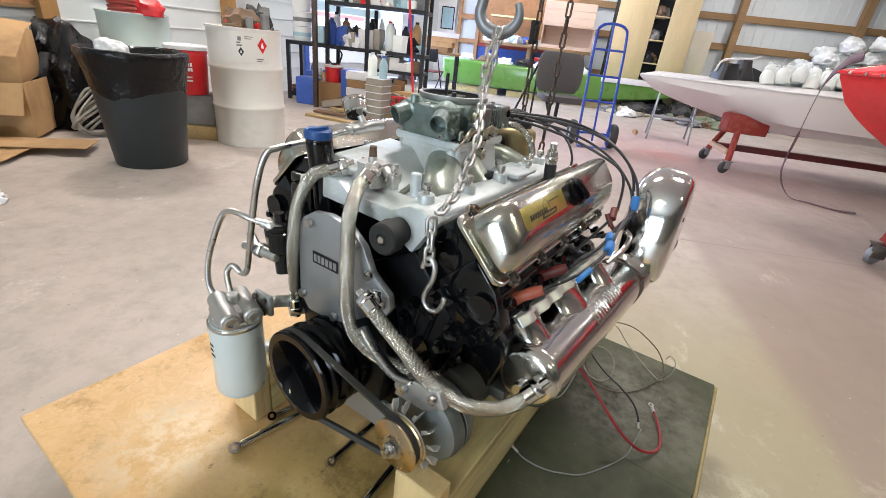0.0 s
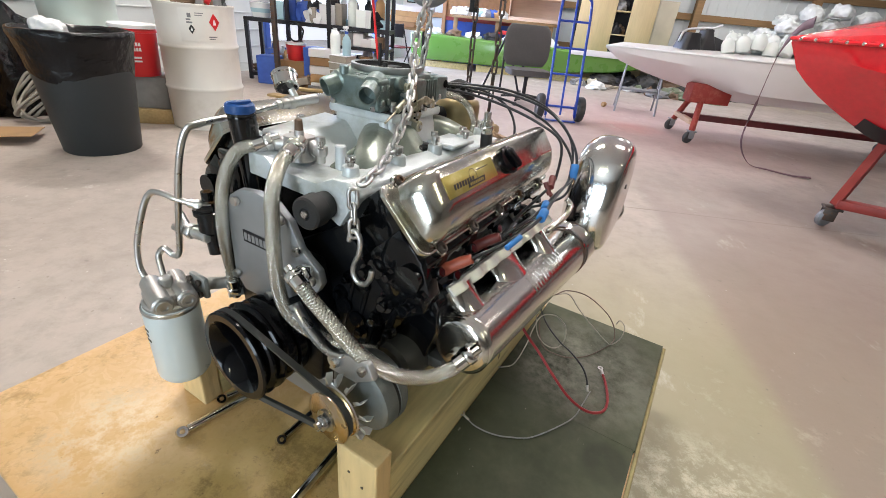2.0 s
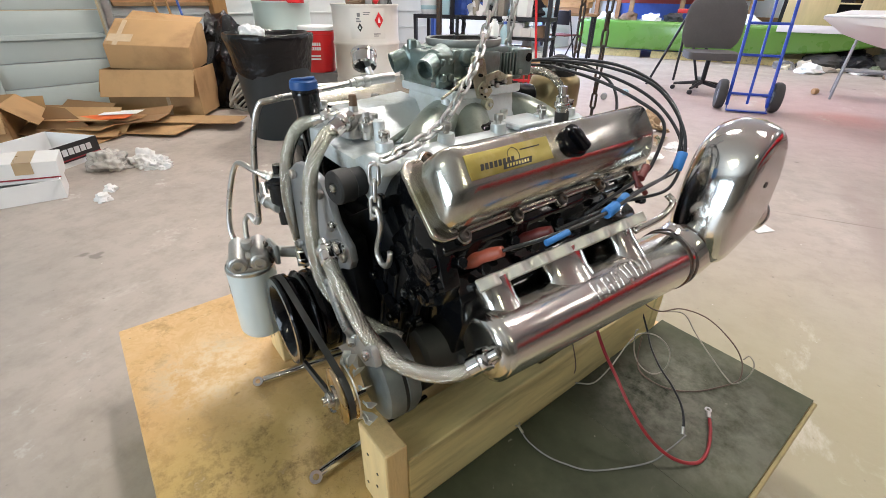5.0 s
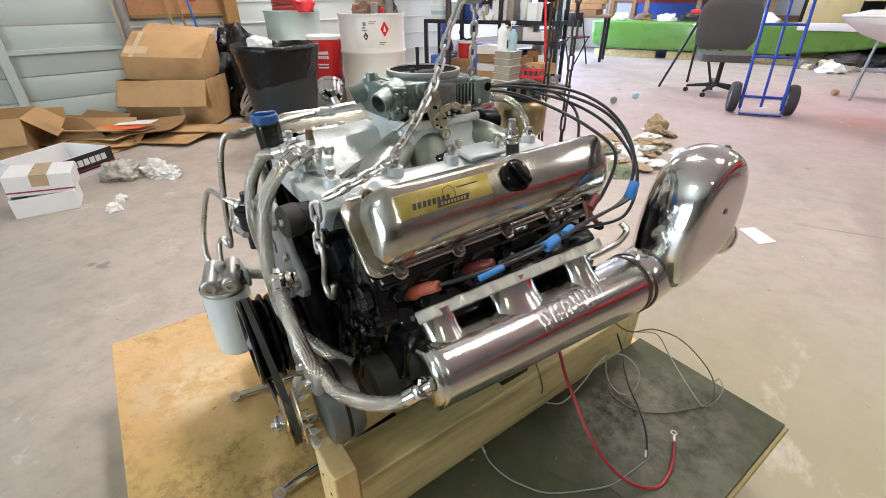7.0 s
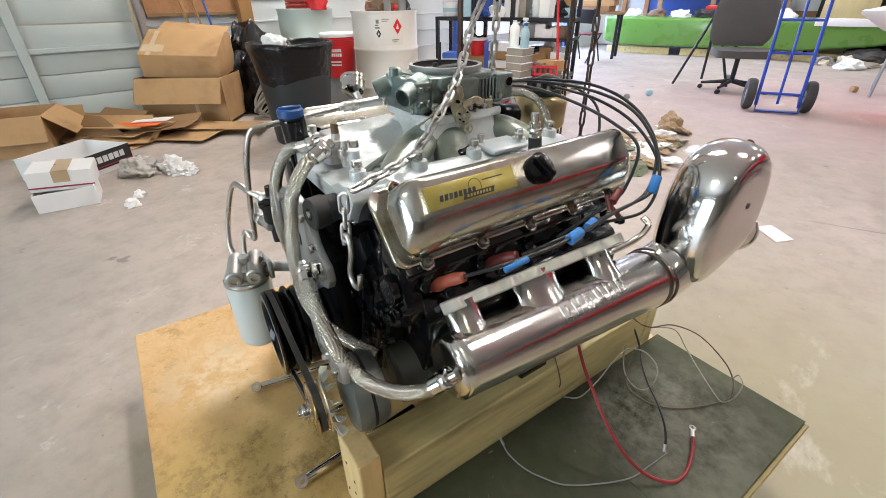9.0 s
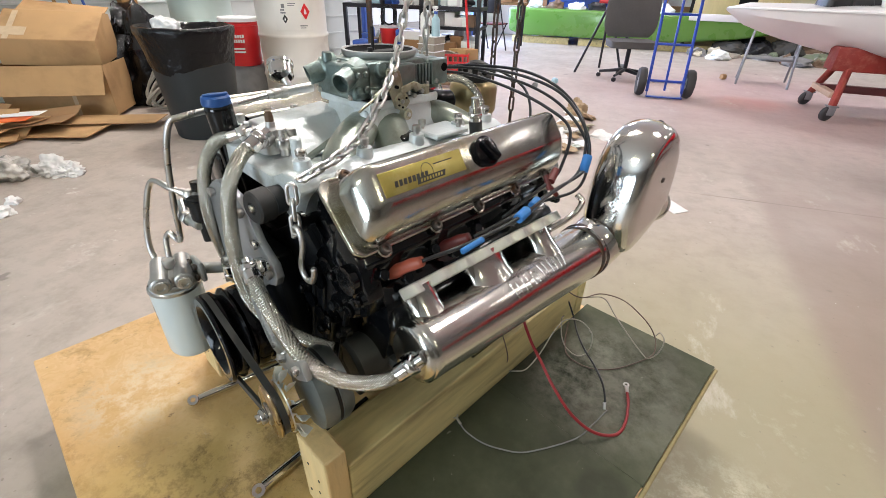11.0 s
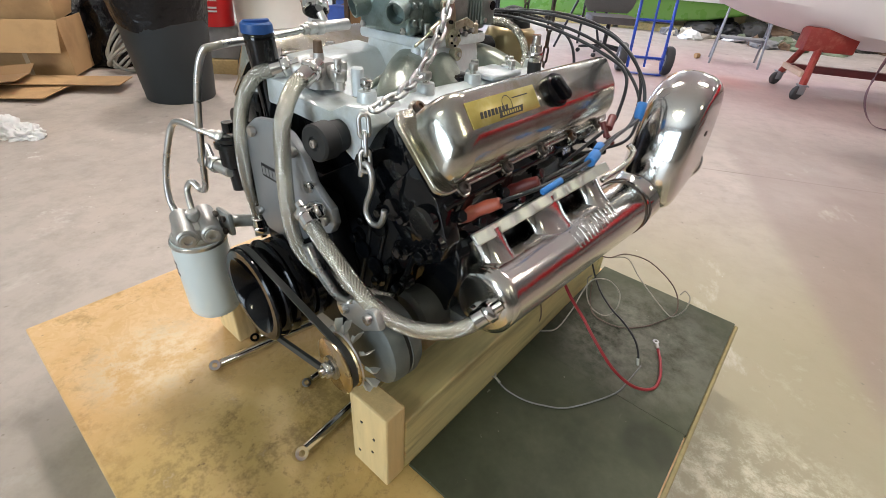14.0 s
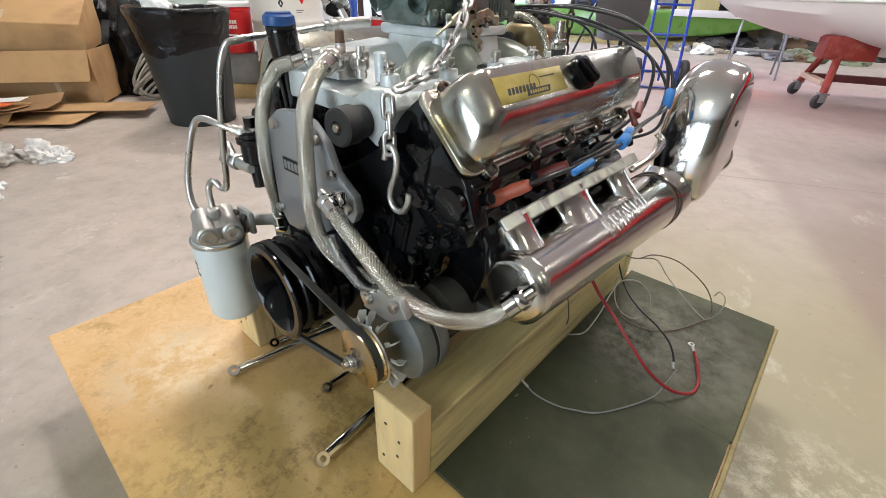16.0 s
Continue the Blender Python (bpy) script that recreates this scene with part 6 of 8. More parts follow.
chain("hoist_chain", [(-0.150, 0.655, 0.60), (-0.148, 0.645, 1.9)], 0.034, 0.0028, steel_dark, "dark rusty hoist chain hanging behind the engine")
chain("hoist_chain", [(-0.225, 0.665, 0.62), (-0.240, 0.668, 1.9)], 0.034, 0.0028, steel_dark, "dark rusty hoist chain hanging behind the engine")
hook = thing("hoist_hook", ENGINE, "large grey forged hoist hook", "hook")
h0 = HOOK
hp = [h0 + Vector((0.038 * math.cos(a), 0.016 * math.cos(a), -0.008 + 0.038 * math.sin(a))) for a in (radians(d) for d in range(160, 395, 18))]
part("hook_body", sweep([h0 + Vector((0.0, 0.0, 0.14)), h0 + Vector((-0.005, -0.004, 0.10)), h0 + Vector((-0.028, -0.014, 0.050))] + hp, [0.013, 0.012, 0.0115, 0.012, 0.0135, 0.0145, 0.0145, 0.0135, 0.012, 0.011, 0.009, 0.007], 18, 5), grey_steel, hook)
part("shank", rod(h0 + Vector((0, 0, 0.13)), h0 + Vector((0, 0, 0.25)), 0.018, 18, None, 0.004), grey_steel, hook)
part("latch", box(-0.004, 0.004, -0.02, 0.02, 0, 0.05, 0.002, 1), grey_steel, hook).matrix_local = Matrix.Translation(h0 + Vector((0.012, 0.008, 0.045)))
weight = solid("chain_weight", lathe([(0.005, 0), (0.010, 0), (0.0115, 0.003), (0.0115, 0.008), (0.0105, 0.010), (0.0105, 0.045), (0.0115, 0.047), (0.0115, 0.053), (0.010, 0.056), (0.005, 0.056), (0.005, 0)], 20, pose(-0.240, 0.668, 1.080)), rubber, "black sleeve on the hoist chain", "weight", ENGINE)

# loose tubes on the platform
def eye_tube(a, b, r, label):
    t = thing("eye_bar", ENGINE, label, "bar", "chrome bars on the platform")
    a, b = Vector((*a, PZ + r + 0.003)), Vector((*b, PZ + r + 0.003))
    d = (b - a).normalized()
    part("tube", rod(a + d * 0.012, b, r, 18), chrome, t)
    part("eye", lathe([(r * 0.55, -r * 0.9), (r * 1.18, -r * 0.9), (r * 1.3, 0), (r * 1.18, r * 0.9), (r * 0.55, r * 0.9), (r * 0.55, -r * 0.9)], 20, Matrix.Translation(a) @ d.to_track_quat("X", "Z").to_matrix().to_4x4() @ pose(0, 0, 0, 38, 0, 0)), chrome, t)


eye_tube((-0.369, -0.188), (-0.318, 0.10), 0.0095, "chrome tube with an eye end lying on the platform")
eye_tube((-0.060, -0.182), (-0.085, 0.10), 0.0105, "chrome tube with an eye end lying on the platform")
eye_tube((-0.189, -0.081), (-0.190, 0.12), 0.0085, "short chrome tube with an eye end")
eye_tube((-0.385, -0.085), (-0.330, 0.12), 0.0085, "short chrome tube with an eye end beside the cradle")


# ---- left side: drums, can, boxes ----
def drum(x, y, r, h, mat, label):
    t = thing("steel_drum", pose(x, y, 0), label, "drum")
    prof = [(0, 0.012), (r - 0.012, 0.012), (r - 0.008, 0), (r, 0.004), (r, 0.02)]
    for z in (h / 3 + 0.01, 2 * h / 3 + 0.01):
        prof += [(r, z - 0.022), (r + 0.006, z - 0.012), (r + 0.010, z), (r + 0.006, z + 0.012), (r, z + 0.022)]
    prof += [(r, h - 0.03), (r + 0.006, h - 0.015), (r + 0.006, h), (r - 0.004, h), (r - 0.008, h - 0.018), (0, h - 0.018)]
    part("shell", lathe(prof, 56), mat, t)
    for a, rr in ((0.6, 0.028), (3.7, 0.016)):
        part("bung", lathe([(0, 0), (rr, 0), (rr, 0.008), (rr * 0.6, 0.008), (rr * 0.6, 0.003), (0, 0.003)], 18, pose(0.7 * r * math.cos(a), 0.7 * r * math.sin(a), h - 0.018)), steel, t)
    part("chime_ring", lathe([(r + 0.004, h - 0.014), (r + 0.009, h - 0.012), (r + 0.009, h - 0.002), (r + 0.004, h)], 56), mat, t)
    return t


dr = drum(-2.36, 3.88, 0.295, 0.965, drum_white, "dirty white steel drum with hazard labels and tools on top")
def drum_label(parent, x, y, r, a0, a1, z0, z1, mat, off=0.003, name="label"):
    secs = []
    for k in range(13):
        a = radians(a0 + (a1 - a0) * k / 12)
        c, s = math.cos(a), math.sin(a)
        secs.append([((r + o) * c, (r + o) * s, z) for o, z in ((off, z0), (off, z1), (off - 0.0015, z1), (off - 0.0015, z0))])
    bm = loft(secs)
    return part(name, bm, mat, parent)


drum_label(dr, 0, 0, 0.295, -80, -22, 0.70, 0.935, drum_white)
for ang, z, mat, s in ((-32, 0.845, red_plastic, 0.040), (-64, 0.79, ink, 0.022)):
    a = radians(ang)
    m = pose(0.3005 * math.cos(a), 0.3005 * math.sin(a), z, 0, 0, ang)
    mark = part("hazard_diamond", moved(prism([(0, -1.55 * s), (s, 0), (0, 1.55 * s), (-s, 0)], 0.002, 0, 2, "yz", 0), m), mat, dr)
    part("symbol", moved(prism([(-0.3 * s, -0.5 * s), (0.3 * s, -0.5 * s), (0.2 * s, 0.1 * s), (0, 0.6 * s), (-0.2 * s, 0.1 * s)], 0.001, 0, 2, "yz", 0.002), m), white_card, mark)
for a0, a1, z, h in ((-70, -62, 0.83, 0.012), (-70, -64, 0.85, 0.012), (-68, -63, 0.87, 0.03), (-42, -30, 0.735, 0.008), (-42, -33, 0.720, 0.006), (-58, -46, 0.90, 0.006), (-58, -48, 0.885, 0.006)):
    drum_label(dr, 0, 0, 0.295, a0, a1, z, z + h, grey_junk, 0.0045, "print_bar")
drum(-3.93, 4.45, 0.31, 0.96, drum_pale, "pale green steel drum with a red hose coiled on top")
for k in range(5):
    solid("hose_coil", sweep([(0.19 * math.cos(a), 0.19 * math.sin(a), 0) for a in (2 * math.pi * j / 24 for j in range(25))], 0.018, 10, 1, smooth=False), red_frame, "coiled red hose on the pale drum", "hose", pose(-3.90, 4.42, 0.962 + 0.034 * k, random.uniform(-3, 3), random.uniform(-3, 3)), "hose turns")
solid("red_bag", crumple(5, (0.14, 0.10, 0.12)), red_plastic, "red plastic bag on the pale drum", "bag", pose(-3.66, 4.36, 0.945))
# tools on the white drum
tl = thing("tool_pile", pose(-2.36, 3.88, 0.948), "red grinder and brown tools heaped on the drum", "tools")
part("grinder", joined(rod((-0.1, -0.10, 0.05), (0.10, -0.02, 0.06), 0.04, 16, 0.03, 0.01), rod((0.10, -0.02, 0.06), (0.15, 0, 0.03), 0.035, 14)), red_plastic, tl)
part("clamp", joined(rod((-0.2, 0.0, 0.02), (0.0, 0.1, 0.10), 0.018, 10), rod((0.02, 0.05, 0.02), (0.2, 0.06, 0.09), 0.02, 10), box(-0.06, 0.03, 0.02, 0.09, 0.02, 0.11, 0.01)), brown_junk, tl)
part("can", rod((0.13, -0.12, 0.0), (0.13, -0.12, 0.10), 0.03, 16, None, 0.004), grey_junk, tl)
part("can", rod((0.19, 0.02, 0.0), (0.19, 0.02, 0.13), 0.035, 16, None, 0.004), grey_junk, tl)
part("scrap", crumple(7, (0.16, 0.13, 0.12), 3, 0.6), brown_junk, tl)
part("scrap", moved(crumple(8, (0.10, 0.10, 0.16), 3, 0.6), pose(0.10, 0.10, 0)), grey_rubber, tl)
part("handle", rod((-0.12, 0.12, 0.02), (0.12, 0.16, 0.14), 0.014, 10), brown_junk, tl)
part("handle", rod((-0.06, -0.16, 0.02), (0.1, -0.2, 0.04), 0.012, 10), brown_junk, tl)

CANX, CANY = -2.575, 2.905
can = thing("trash_can", pose(CANX, CANY, 0), "dark grey plastic trash can lined with a black bag", "trash can")
part("shell", lathe([(0, 0.005), (0.215, 0.005), (0.225, 0.0), (0.232, 0.01), (0.30, 0.70), (0.315, 0.715), (0.315, 0.745), (0.300, 0.745), (0.295, 0.70), (0.22, 0.03), (0, 0.03)], 56), can_grey, can)
vs, fs = [], []
seg = 72
for i, (r, z) in enumerate(((0.272, 0.50), (0.285, 0.545), (0.292, 0.60), (0.304, 0.66), (0.315, 0.705), (0.327, 0.735), (0.326, 0.770), (0.308, 0.776), (0.292, 0.74), (0.270, 0.62), (0.22, 0.52), (0.02, 0.50))):
    for k in range(seg):
        a = 2 * math.pi * k / seg
        j = noise.noise(Vector((3 * math.cos(a), 3 * math.sin(a), z * 6)))
        low = 0.05 * noise.noise(Vector((1.5 * math.cos(a), 1.5 * math.sin(a), 4))) if i == 0 else 0
        vs.append(((r + 0.008 * j + 0.006) * math.cos(a), (r + 0.008 * j + 0.006) * math.sin(a), z + low + 0.010 * j))
for i in range(11):
    for k in range(seg):
        j = (k + 1) % seg
        fs.append((i * seg + k, i * seg + j, (i + 1) * seg + j, (i + 1) * seg + k))
part("liner_bag", as_bm(vs, fs), bag_black, can, "glossy black bin liner folded over the rim")
solid("white_bag", crumple(2, (0.12, 0.10, 0.11), 5, 0.4), white_plastic, "crumpled white plastic bag in the trash can", "bag", pose(CANX - 0.12, CANY - 0.05, 0.66), smooth=SOFT)
bucket = thing("plastic_bucket", pose(-2.845, 3.76, 0.38) @ Matrix.Scale(1.10, 4), "red plastic bucket with a white lid on a wooden block", "bucket")
part("body", lathe([(0, 0.005), (0.125, 0.0), (0.130, 0.008), (0.145, 0.30), (0.152, 0.302), (0.152, 0.318), (0.147, 0.32), (0.149, 0.345), (0, 0.345)], 44), red_plastic, bucket)
part("lid", lathe([(0.148, 0.328), (0.158, 0.33), (0.158, 0.352), (0.150, 0.360), (0.140, 0.352), (0, 0.352)], 44), white_plastic, bucket)
for k, (z, w) in enumerate(((0.215, 0.062), (0.180, 0.070), (0.130, 0.055), (0.105, 0.055))):
    a = -62
    h = 0.024 if k < 2 else 0.012
    for j in range(6 if k < 2 else 1):
        ww = (w * 2 / 6) if k < 2 else w * 2
        aa = a + (j - 2.5) * 7.2 if k < 2 else a
        drum_label(bucket, 0, 0, 0.137 + 0.02 * z, aa - (2.8 if k < 2 else 18), aa + (2.8 if k < 2 else 18), z, z + h, white_plastic, 0.004, "print_bar")
solid("wooden_block", box(-0.30, 0.34, -0.2, 0.2, 0, 0.12, 0.006), board_edge, "low weathered wooden block under the bucket", "block", pose(-2.80, 3.82, 0, 0, 0, 20))
solid("concrete_block", box(-0.18, 0.2, -0.16, 0.16, 0, 0.256, 0.008), grey_junk, "grey box under the bucket", "box", pose(-2.83, 3.82, 0.122, 0, 0, 15))
for k, (x, y, s, z) in enumerate(((-3.90, 3.58, 0.46, 0.98), (-4.15, 3.80, 0.42, 1.0), (-3.45, 3.95, 0.30, 0.6))):
    solid("trash_bag", crumple(11 + k, (s * 0.75, s * 0.7, z * 0.62), 4, 0.35), bag_black, "full glossy black trash bag against the wall", "bag", pose(x, y, 0), "trash bags")
for k in range(7):
    r = 0.15 + 0.011 * k + random.uniform(-0.02, 0.02)
    solid("cable_coil", sweep([(r * math.cos(a) + 0.02 * math.sin(3 * a + k), 0.4 * r * math.sin(a), 0.19 + 0.18 * math.sin(a + 0.3 * k)) for a in (2 * math.pi * j / 20 for j in range(21))], 0.011, 8, 3), wire_white, "loosely coiled dirty white cable on the floor", "cable", pose(-3.42 + random.uniform(-0.03, 0.03), 3.36, 0.0 + 0.008 * k, 0, 0, 42 + random.uniform(-18, 18)), "cable turns")

# cardboard boxes
def open_box(name, m, sx, sy, sz, label, flaps, mat=card, t=0.006):
    b = thing(name, m, label, "box")
    part("side", box(0, sx, 0, t, 0, sz, 0.001, 1), mat, b)
    part("side", box(0, sx, sy - t, sy, 0, sz, 0.001, 1), mat, b)
    part("end", box(0, t, t, sy - t, 0, sz, 0.001, 1), mat, b)
    part("end", box(sx - t, sx, t, sy - t, 0, sz, 0.001, 1), mat, b)
    part("base", box(t, sx - t, t, sy - t, 0, t, 0.0, 1), mat, b)
    for where, length, deg in flaps:
        f = {"front": (box(0, sx, -length, 0, -t, 0, 0.001, 1), pose(0, 0, sz, deg)), "back": (box(0, sx, 0, length, -t, 0, 0.001, 1), pose(0, sy, sz, -deg)), "left": (box(-length, 0, 0, sy, -t, 0, 0.001, 1), pose(0, 0, sz, 0, -deg)), "right": (box(0, length, 0, sy, -t, 0, 0.001, 1), pose(sx, 0, sz, 0, deg))}[where]
        part("flap", moved(*f), mat, b)
    return b


BX = pose(-4.26, 2.50, 0.03, 0, 0, 31)
lower = open_box("cardboard_box", BX, 0.80, 0.46, 0.40, "large open brown cardboard box on flattened cardboard", (("front", 0.24, 62), ("left", 0.2, 70)))
part("tape", box(0.50, 0.53, -0.003, 0.0, 0.0, 0.22, 0), clear_tape, lower)
upper = thing("cardboard_box", BX @ pose(-0.02, 0.06, 0.405, 5, 2, 2), "dented brown cardboard box taped shut on another box", "box")
part("carton", prism([(0, 0), (0.0, 0.20), (0.33, 0.36), (0.44, 0.33), (0.44, 0)], 0.71, 0.006, 2, "yz", 0.085), card, upper)
part("flap", moved(box(0.12, 0.74, 0, 0.20, 0, 0.006, 0.001, 1), pose(0.03, 0.36, 0.352, 14, 3, 0)), card, upper)
part("tape", moved(box(0.10, 0.30, 0.02, 0.12, 0, 0.0015, 0), pose(0, 0.02, 0.2115, 25.9)), clear_tape, upper)
part("tape", moved(box(0.16, 0.20, -0.01, 0.34, 0, 0.0012, 0), pose(0, 0.004, 0.2035, 25.9)), clear_tape, upper)
for k, (x, y, sx, sy, rz, mat) in enumerate(((-4.35, 2.25, 0.9, 0.5, 28, card), (-4.05, 2.32, 1.0, 0.42, 36, card_in), (-3.75, 2.45, 0.7, 0.40, 20, card), (-4.0, 2.05, 0.5, 0.35, 50, card), (-3.55, 2.75, 0.75, 0.3, 30, card), (-4.55, 1.95, 0.7, 0.5, 10, card_in))):
    solid("flat_cardboard", box(-sx / 2, sx / 2, -sy / 2, sy / 2, 0, 0.006, 0.001, 1), mat, "flattened brown cardboard sheet on the floor", "cardboard", pose(x + 0.15, y - 0.03, 0.006 + 0.012 * k, random.uniform(-1.5, 3.0), random.uniform(-2, 2), rz), "cardboard sheets")
loose = random.Random(33)
for k in range(9):
    sx, sy = loose.uniform(0.35, 0.8), loose.uniform(0.10, 0.34)
    a, d = loose.uniform(0, 6.28), loose.uniform(0.1, 0.62)
    solid("cardboard_scrap", joined(box(-sx / 2, sx / 2, -sy / 2, sy / 2, 0, 0.006, 0.001, 1), moved(box(-sx / 2, sx / 2, 0, sy * 0.5, 0, 0.005, 0.001, 1), pose(0, sy / 2, 0.001, loose.uniform(8, 50)))), (card, card_in, card)[k % 3], "torn creased cardboard piece on the heap", "cardboard", pose(-4.0 + d * math.cos(a), 2.15 + 0.6 * d * math.sin(a), 0.03 + 0.012 * k, loose.uniform(-4, 4), loose.uniform(-5, 5), loose.uniform(0, 70)), "cardboard scraps")
solid("printed_sheet", box(-0.25, 0.22, -0.10, 0.10, 0, 0.005, 0.001, 1), orange_print, "orange printed card among the cardboard", "card", pose(-3.82, 2.20, 0.135, 3, -4, 30))
solid("paper_sheet", box(-0.16, 0.16, -0.06, 0.06, 0, 0.003, 0), white_card, "white paper on the cardboard heap", "paper", pose(-3.76, 2.30, 0.155, 2, -3, 28))
open_box("cardboard_box", pose(-4.35, 1.18, 0.0, 0, 0, 55), 0.55, 0.5, 0.30, "brown cardboard box open at the top beside the door", (("front", 0.2, 70), ("right", 0.24, 40)))
solid("cardboard_flap", prism([(0, 0), (0.45, 0.02), (0.26, 0.21), (0.14, 0.23)], 0.006, 0.001, 1, "xz", 0), card_in, "torn brown cardboard standing against the heap", "cardboard", pose(-4.16, 1.80, 0.02, -20, 0, 40))
solid("cardboard_flap", box(0, 0.42, 0, 0.006, 0, 0.24, 0.001, 1), card, "torn brown cardboard leaning by the door", "cardboard", pose(-4.75, 1.75, 0.02, -25, 0, 52))
gb = open_box("shoebox_tray", pose(-3.124, 1.335, 0.0, 0, 0, 106), 0.50, 0.42, 0.15, "open white carton tray with a black printed side", (("back", 0.02, 10),), white_card)
part("printed_panel", box(0.0, 0.50, -0.003, 0.0, 0.035, 0.15, 0), dark_print, gb)
part("red_line", box(0.0, 0.50, -0.0045, -0.003, 0.045, 0.053, 0), red_print, gb)
for k in range(8):
    part("print_bar", box(0.09 + 0.045 * k, 0.126 + 0.045 * k, -0.005, -0.003, 0.078, 0.120, 0), white_card, gb)
open_box("mailing_box", pose(-2.80, 1.02, 0.0, 0, 0, 62), 0.30, 0.24, 0.11, "white mailing carton with brown tape and open flap", (("right", 0.13, 125),), white_card)
up = thing("mailing_box", pose(-2.85, 1.04, 0.112, 0, 4, 60), "white mailing carton taped with brown tape", "box")
part("carton", box(0, 0.31, 0, 0.25, 0, 0.115, 0.003, 1), white_card, up)
part("tape", joined(box(0.12, 0.20, -0.002, 0.252, 0.114, 0.117, 0), box(0.12, 0.20, -0.002, 0.0, 0.05, 0.117, 0)), tan_tape, up)
part("print_line", box(0, 0.31, -0.002, 0.0, 0.02, 0.028, 0), red_print, up)
solid("plastic_film", crumple(21, (0.15, 0.12, 0.085), 5, 0.38), clear_film, "crumpled cloudy plastic film on the floor", "plastic film", pose(-2.98, 1.72, 0), smooth=SOFT)
solid("paper_towel", joined(crumple(23, (0.10, 0.08, 0.07), 5, 0.5), moved(crumple(25, (0.08, 0.07, 0.045), 5, 0.6), pose(0.10, 0.02, 0))), paper, "crumpled white paper towel on the floor", "paper", pose(-2.80, 1.85, 0), smooth=SOFT)
solid("paper_scrap", crumple(24, (0.035, 0.03, 0.03), 3, 0.5), paper, "small white paper scrap", "paper", pose(-2.55, 1.46, 0))
tools = thing("leaning_tools", LEFT @ pose(1.75, -0.10, 0), "wooden handled tools leaning on the sheathed wall", "tools")
part("handle", rod((0.0, -0.25, 0.0), (-0.12, 0.06, 1.5), 0.014, 10), post_wood, tools)
part("handle", rod((0.12, -0.2, 0.0), (0.02, 0.06, 1.45), 0.012, 10), post_wood, tools)
part("handle", rod((0.22, -0.2, 0.0), (0.14, 0.06, 1.4), 0.012, 10), blue_junk, tools)
part("red_head", crumple(31, (0.05, 0.03, 0.08)), red_plastic, tools).matrix_local = pose(0.20, 0.02, 1.05)

# ---- middle: shelving and bench ----
SH = pose(-3.35, 6.45, 0, 0, 0, 3)
shelf = thing("shelving_rack", SH, "black steel shelving rack crowded with bottles and boxes", "shelf")
for x in (0.0, 0.58, 1.15, 1.95):
    for y in (0.0, 0.45):
        part("post", box(x, x + 0.05, y, y + 0.05, 0, 1.95 if x else 0.8, 0.003, 1), shelf_black, shelf)
for z in (0.10, 0.80, 1.35, 1.90):
    part("shelf_board", box(0.0 if z < 1 else 0.58, 2.0, 0.0, 0.5, z - 0.05, z, 0.004, 1), shelf_black, shelf)
rng = random.Random(4)
kinds = (white_plastic, white_card, milk_white, wire_white, white_plastic, teal_junk, white_card, grey_junk, blue_junk, card, milk_white, brown_junk, red_plastic, wire_white, shelf_black, card_in)


def bottle(x, y, z, r, h, mat, label, base=SH):
    t = thing("bottle", base @ pose(x, y, z), label, "bottle", "shelf bottles")
    part("body", lathe([(0, 0), (r * 0.92, 0), (r, 0.01), (r, h * 0.70), (r * 0.9, h * 0.80), (r * 0.5, h * 0.88), (r * 0.45, h * 0.93), (0, h * 0.93)], 18), mat, t)
    part("cap", lathe([(0, h * 0.88), (r * 0.42, h * 0.88), (r * 0.40, h), (0, h)], 14), rng.choice((shelf_black, red_plastic, white_plastic, blue_junk)), t)


for z, lo, hi in ((0.101, 0.25, 0.55), (0.801, 0.20, 0.42), (1.351, 0.20, 0.45), (1.901, 0.15, 0.4)):
    x = 0.09 if z < 0.5 else 0.40 if z < 1 else 0.62
    while x < 1.84:
        w = rng.uniform(0.09, 0.24)
        h = rng.uniform(lo, hi)
        mat = rng.choice(kinds)
        y = rng.uniform(0.03, 0.16)
        pick = rng.random()
        if pick < 0.28:
            solid("shelf_clutter", crumple(400 + round(x * 50) + round(z * 9), (w * 0.55, 0.12, h * 0.5), 3, 0.6), mat, "crumpled oddments on the rack", "clutter", SH @ pose(x + w / 2, y + 0.08, z, 0, 0, 80 * x), "shelf clutter")
        elif pick < 0.55:
            bottle(x + w / 2, y + 0.09, z, min(0.065, w / 2 * 0.85), h, mat, "used workshop bottle on the rack")
        else:
            solid("carton", box(0, w * 0.92, 0, rng.uniform(0.16, 0.28), 0, h * 0.75, 0.005, 1), mat, "small carton on the rack", "box", SH @ pose(x, y, z, 0, 0, rng.uniform(-6, 6)), "shelf cartons")
        if rng.random() < 0.8:
            bottle(x + w / 2, 0.36, z, min(0.06, w / 2 * 0.8), h * rng.uniform(0.8, 1.25), rng.choice(kinds), "used workshop bottle on the rack")
        x += w * 0.92
fill = random.Random(21)
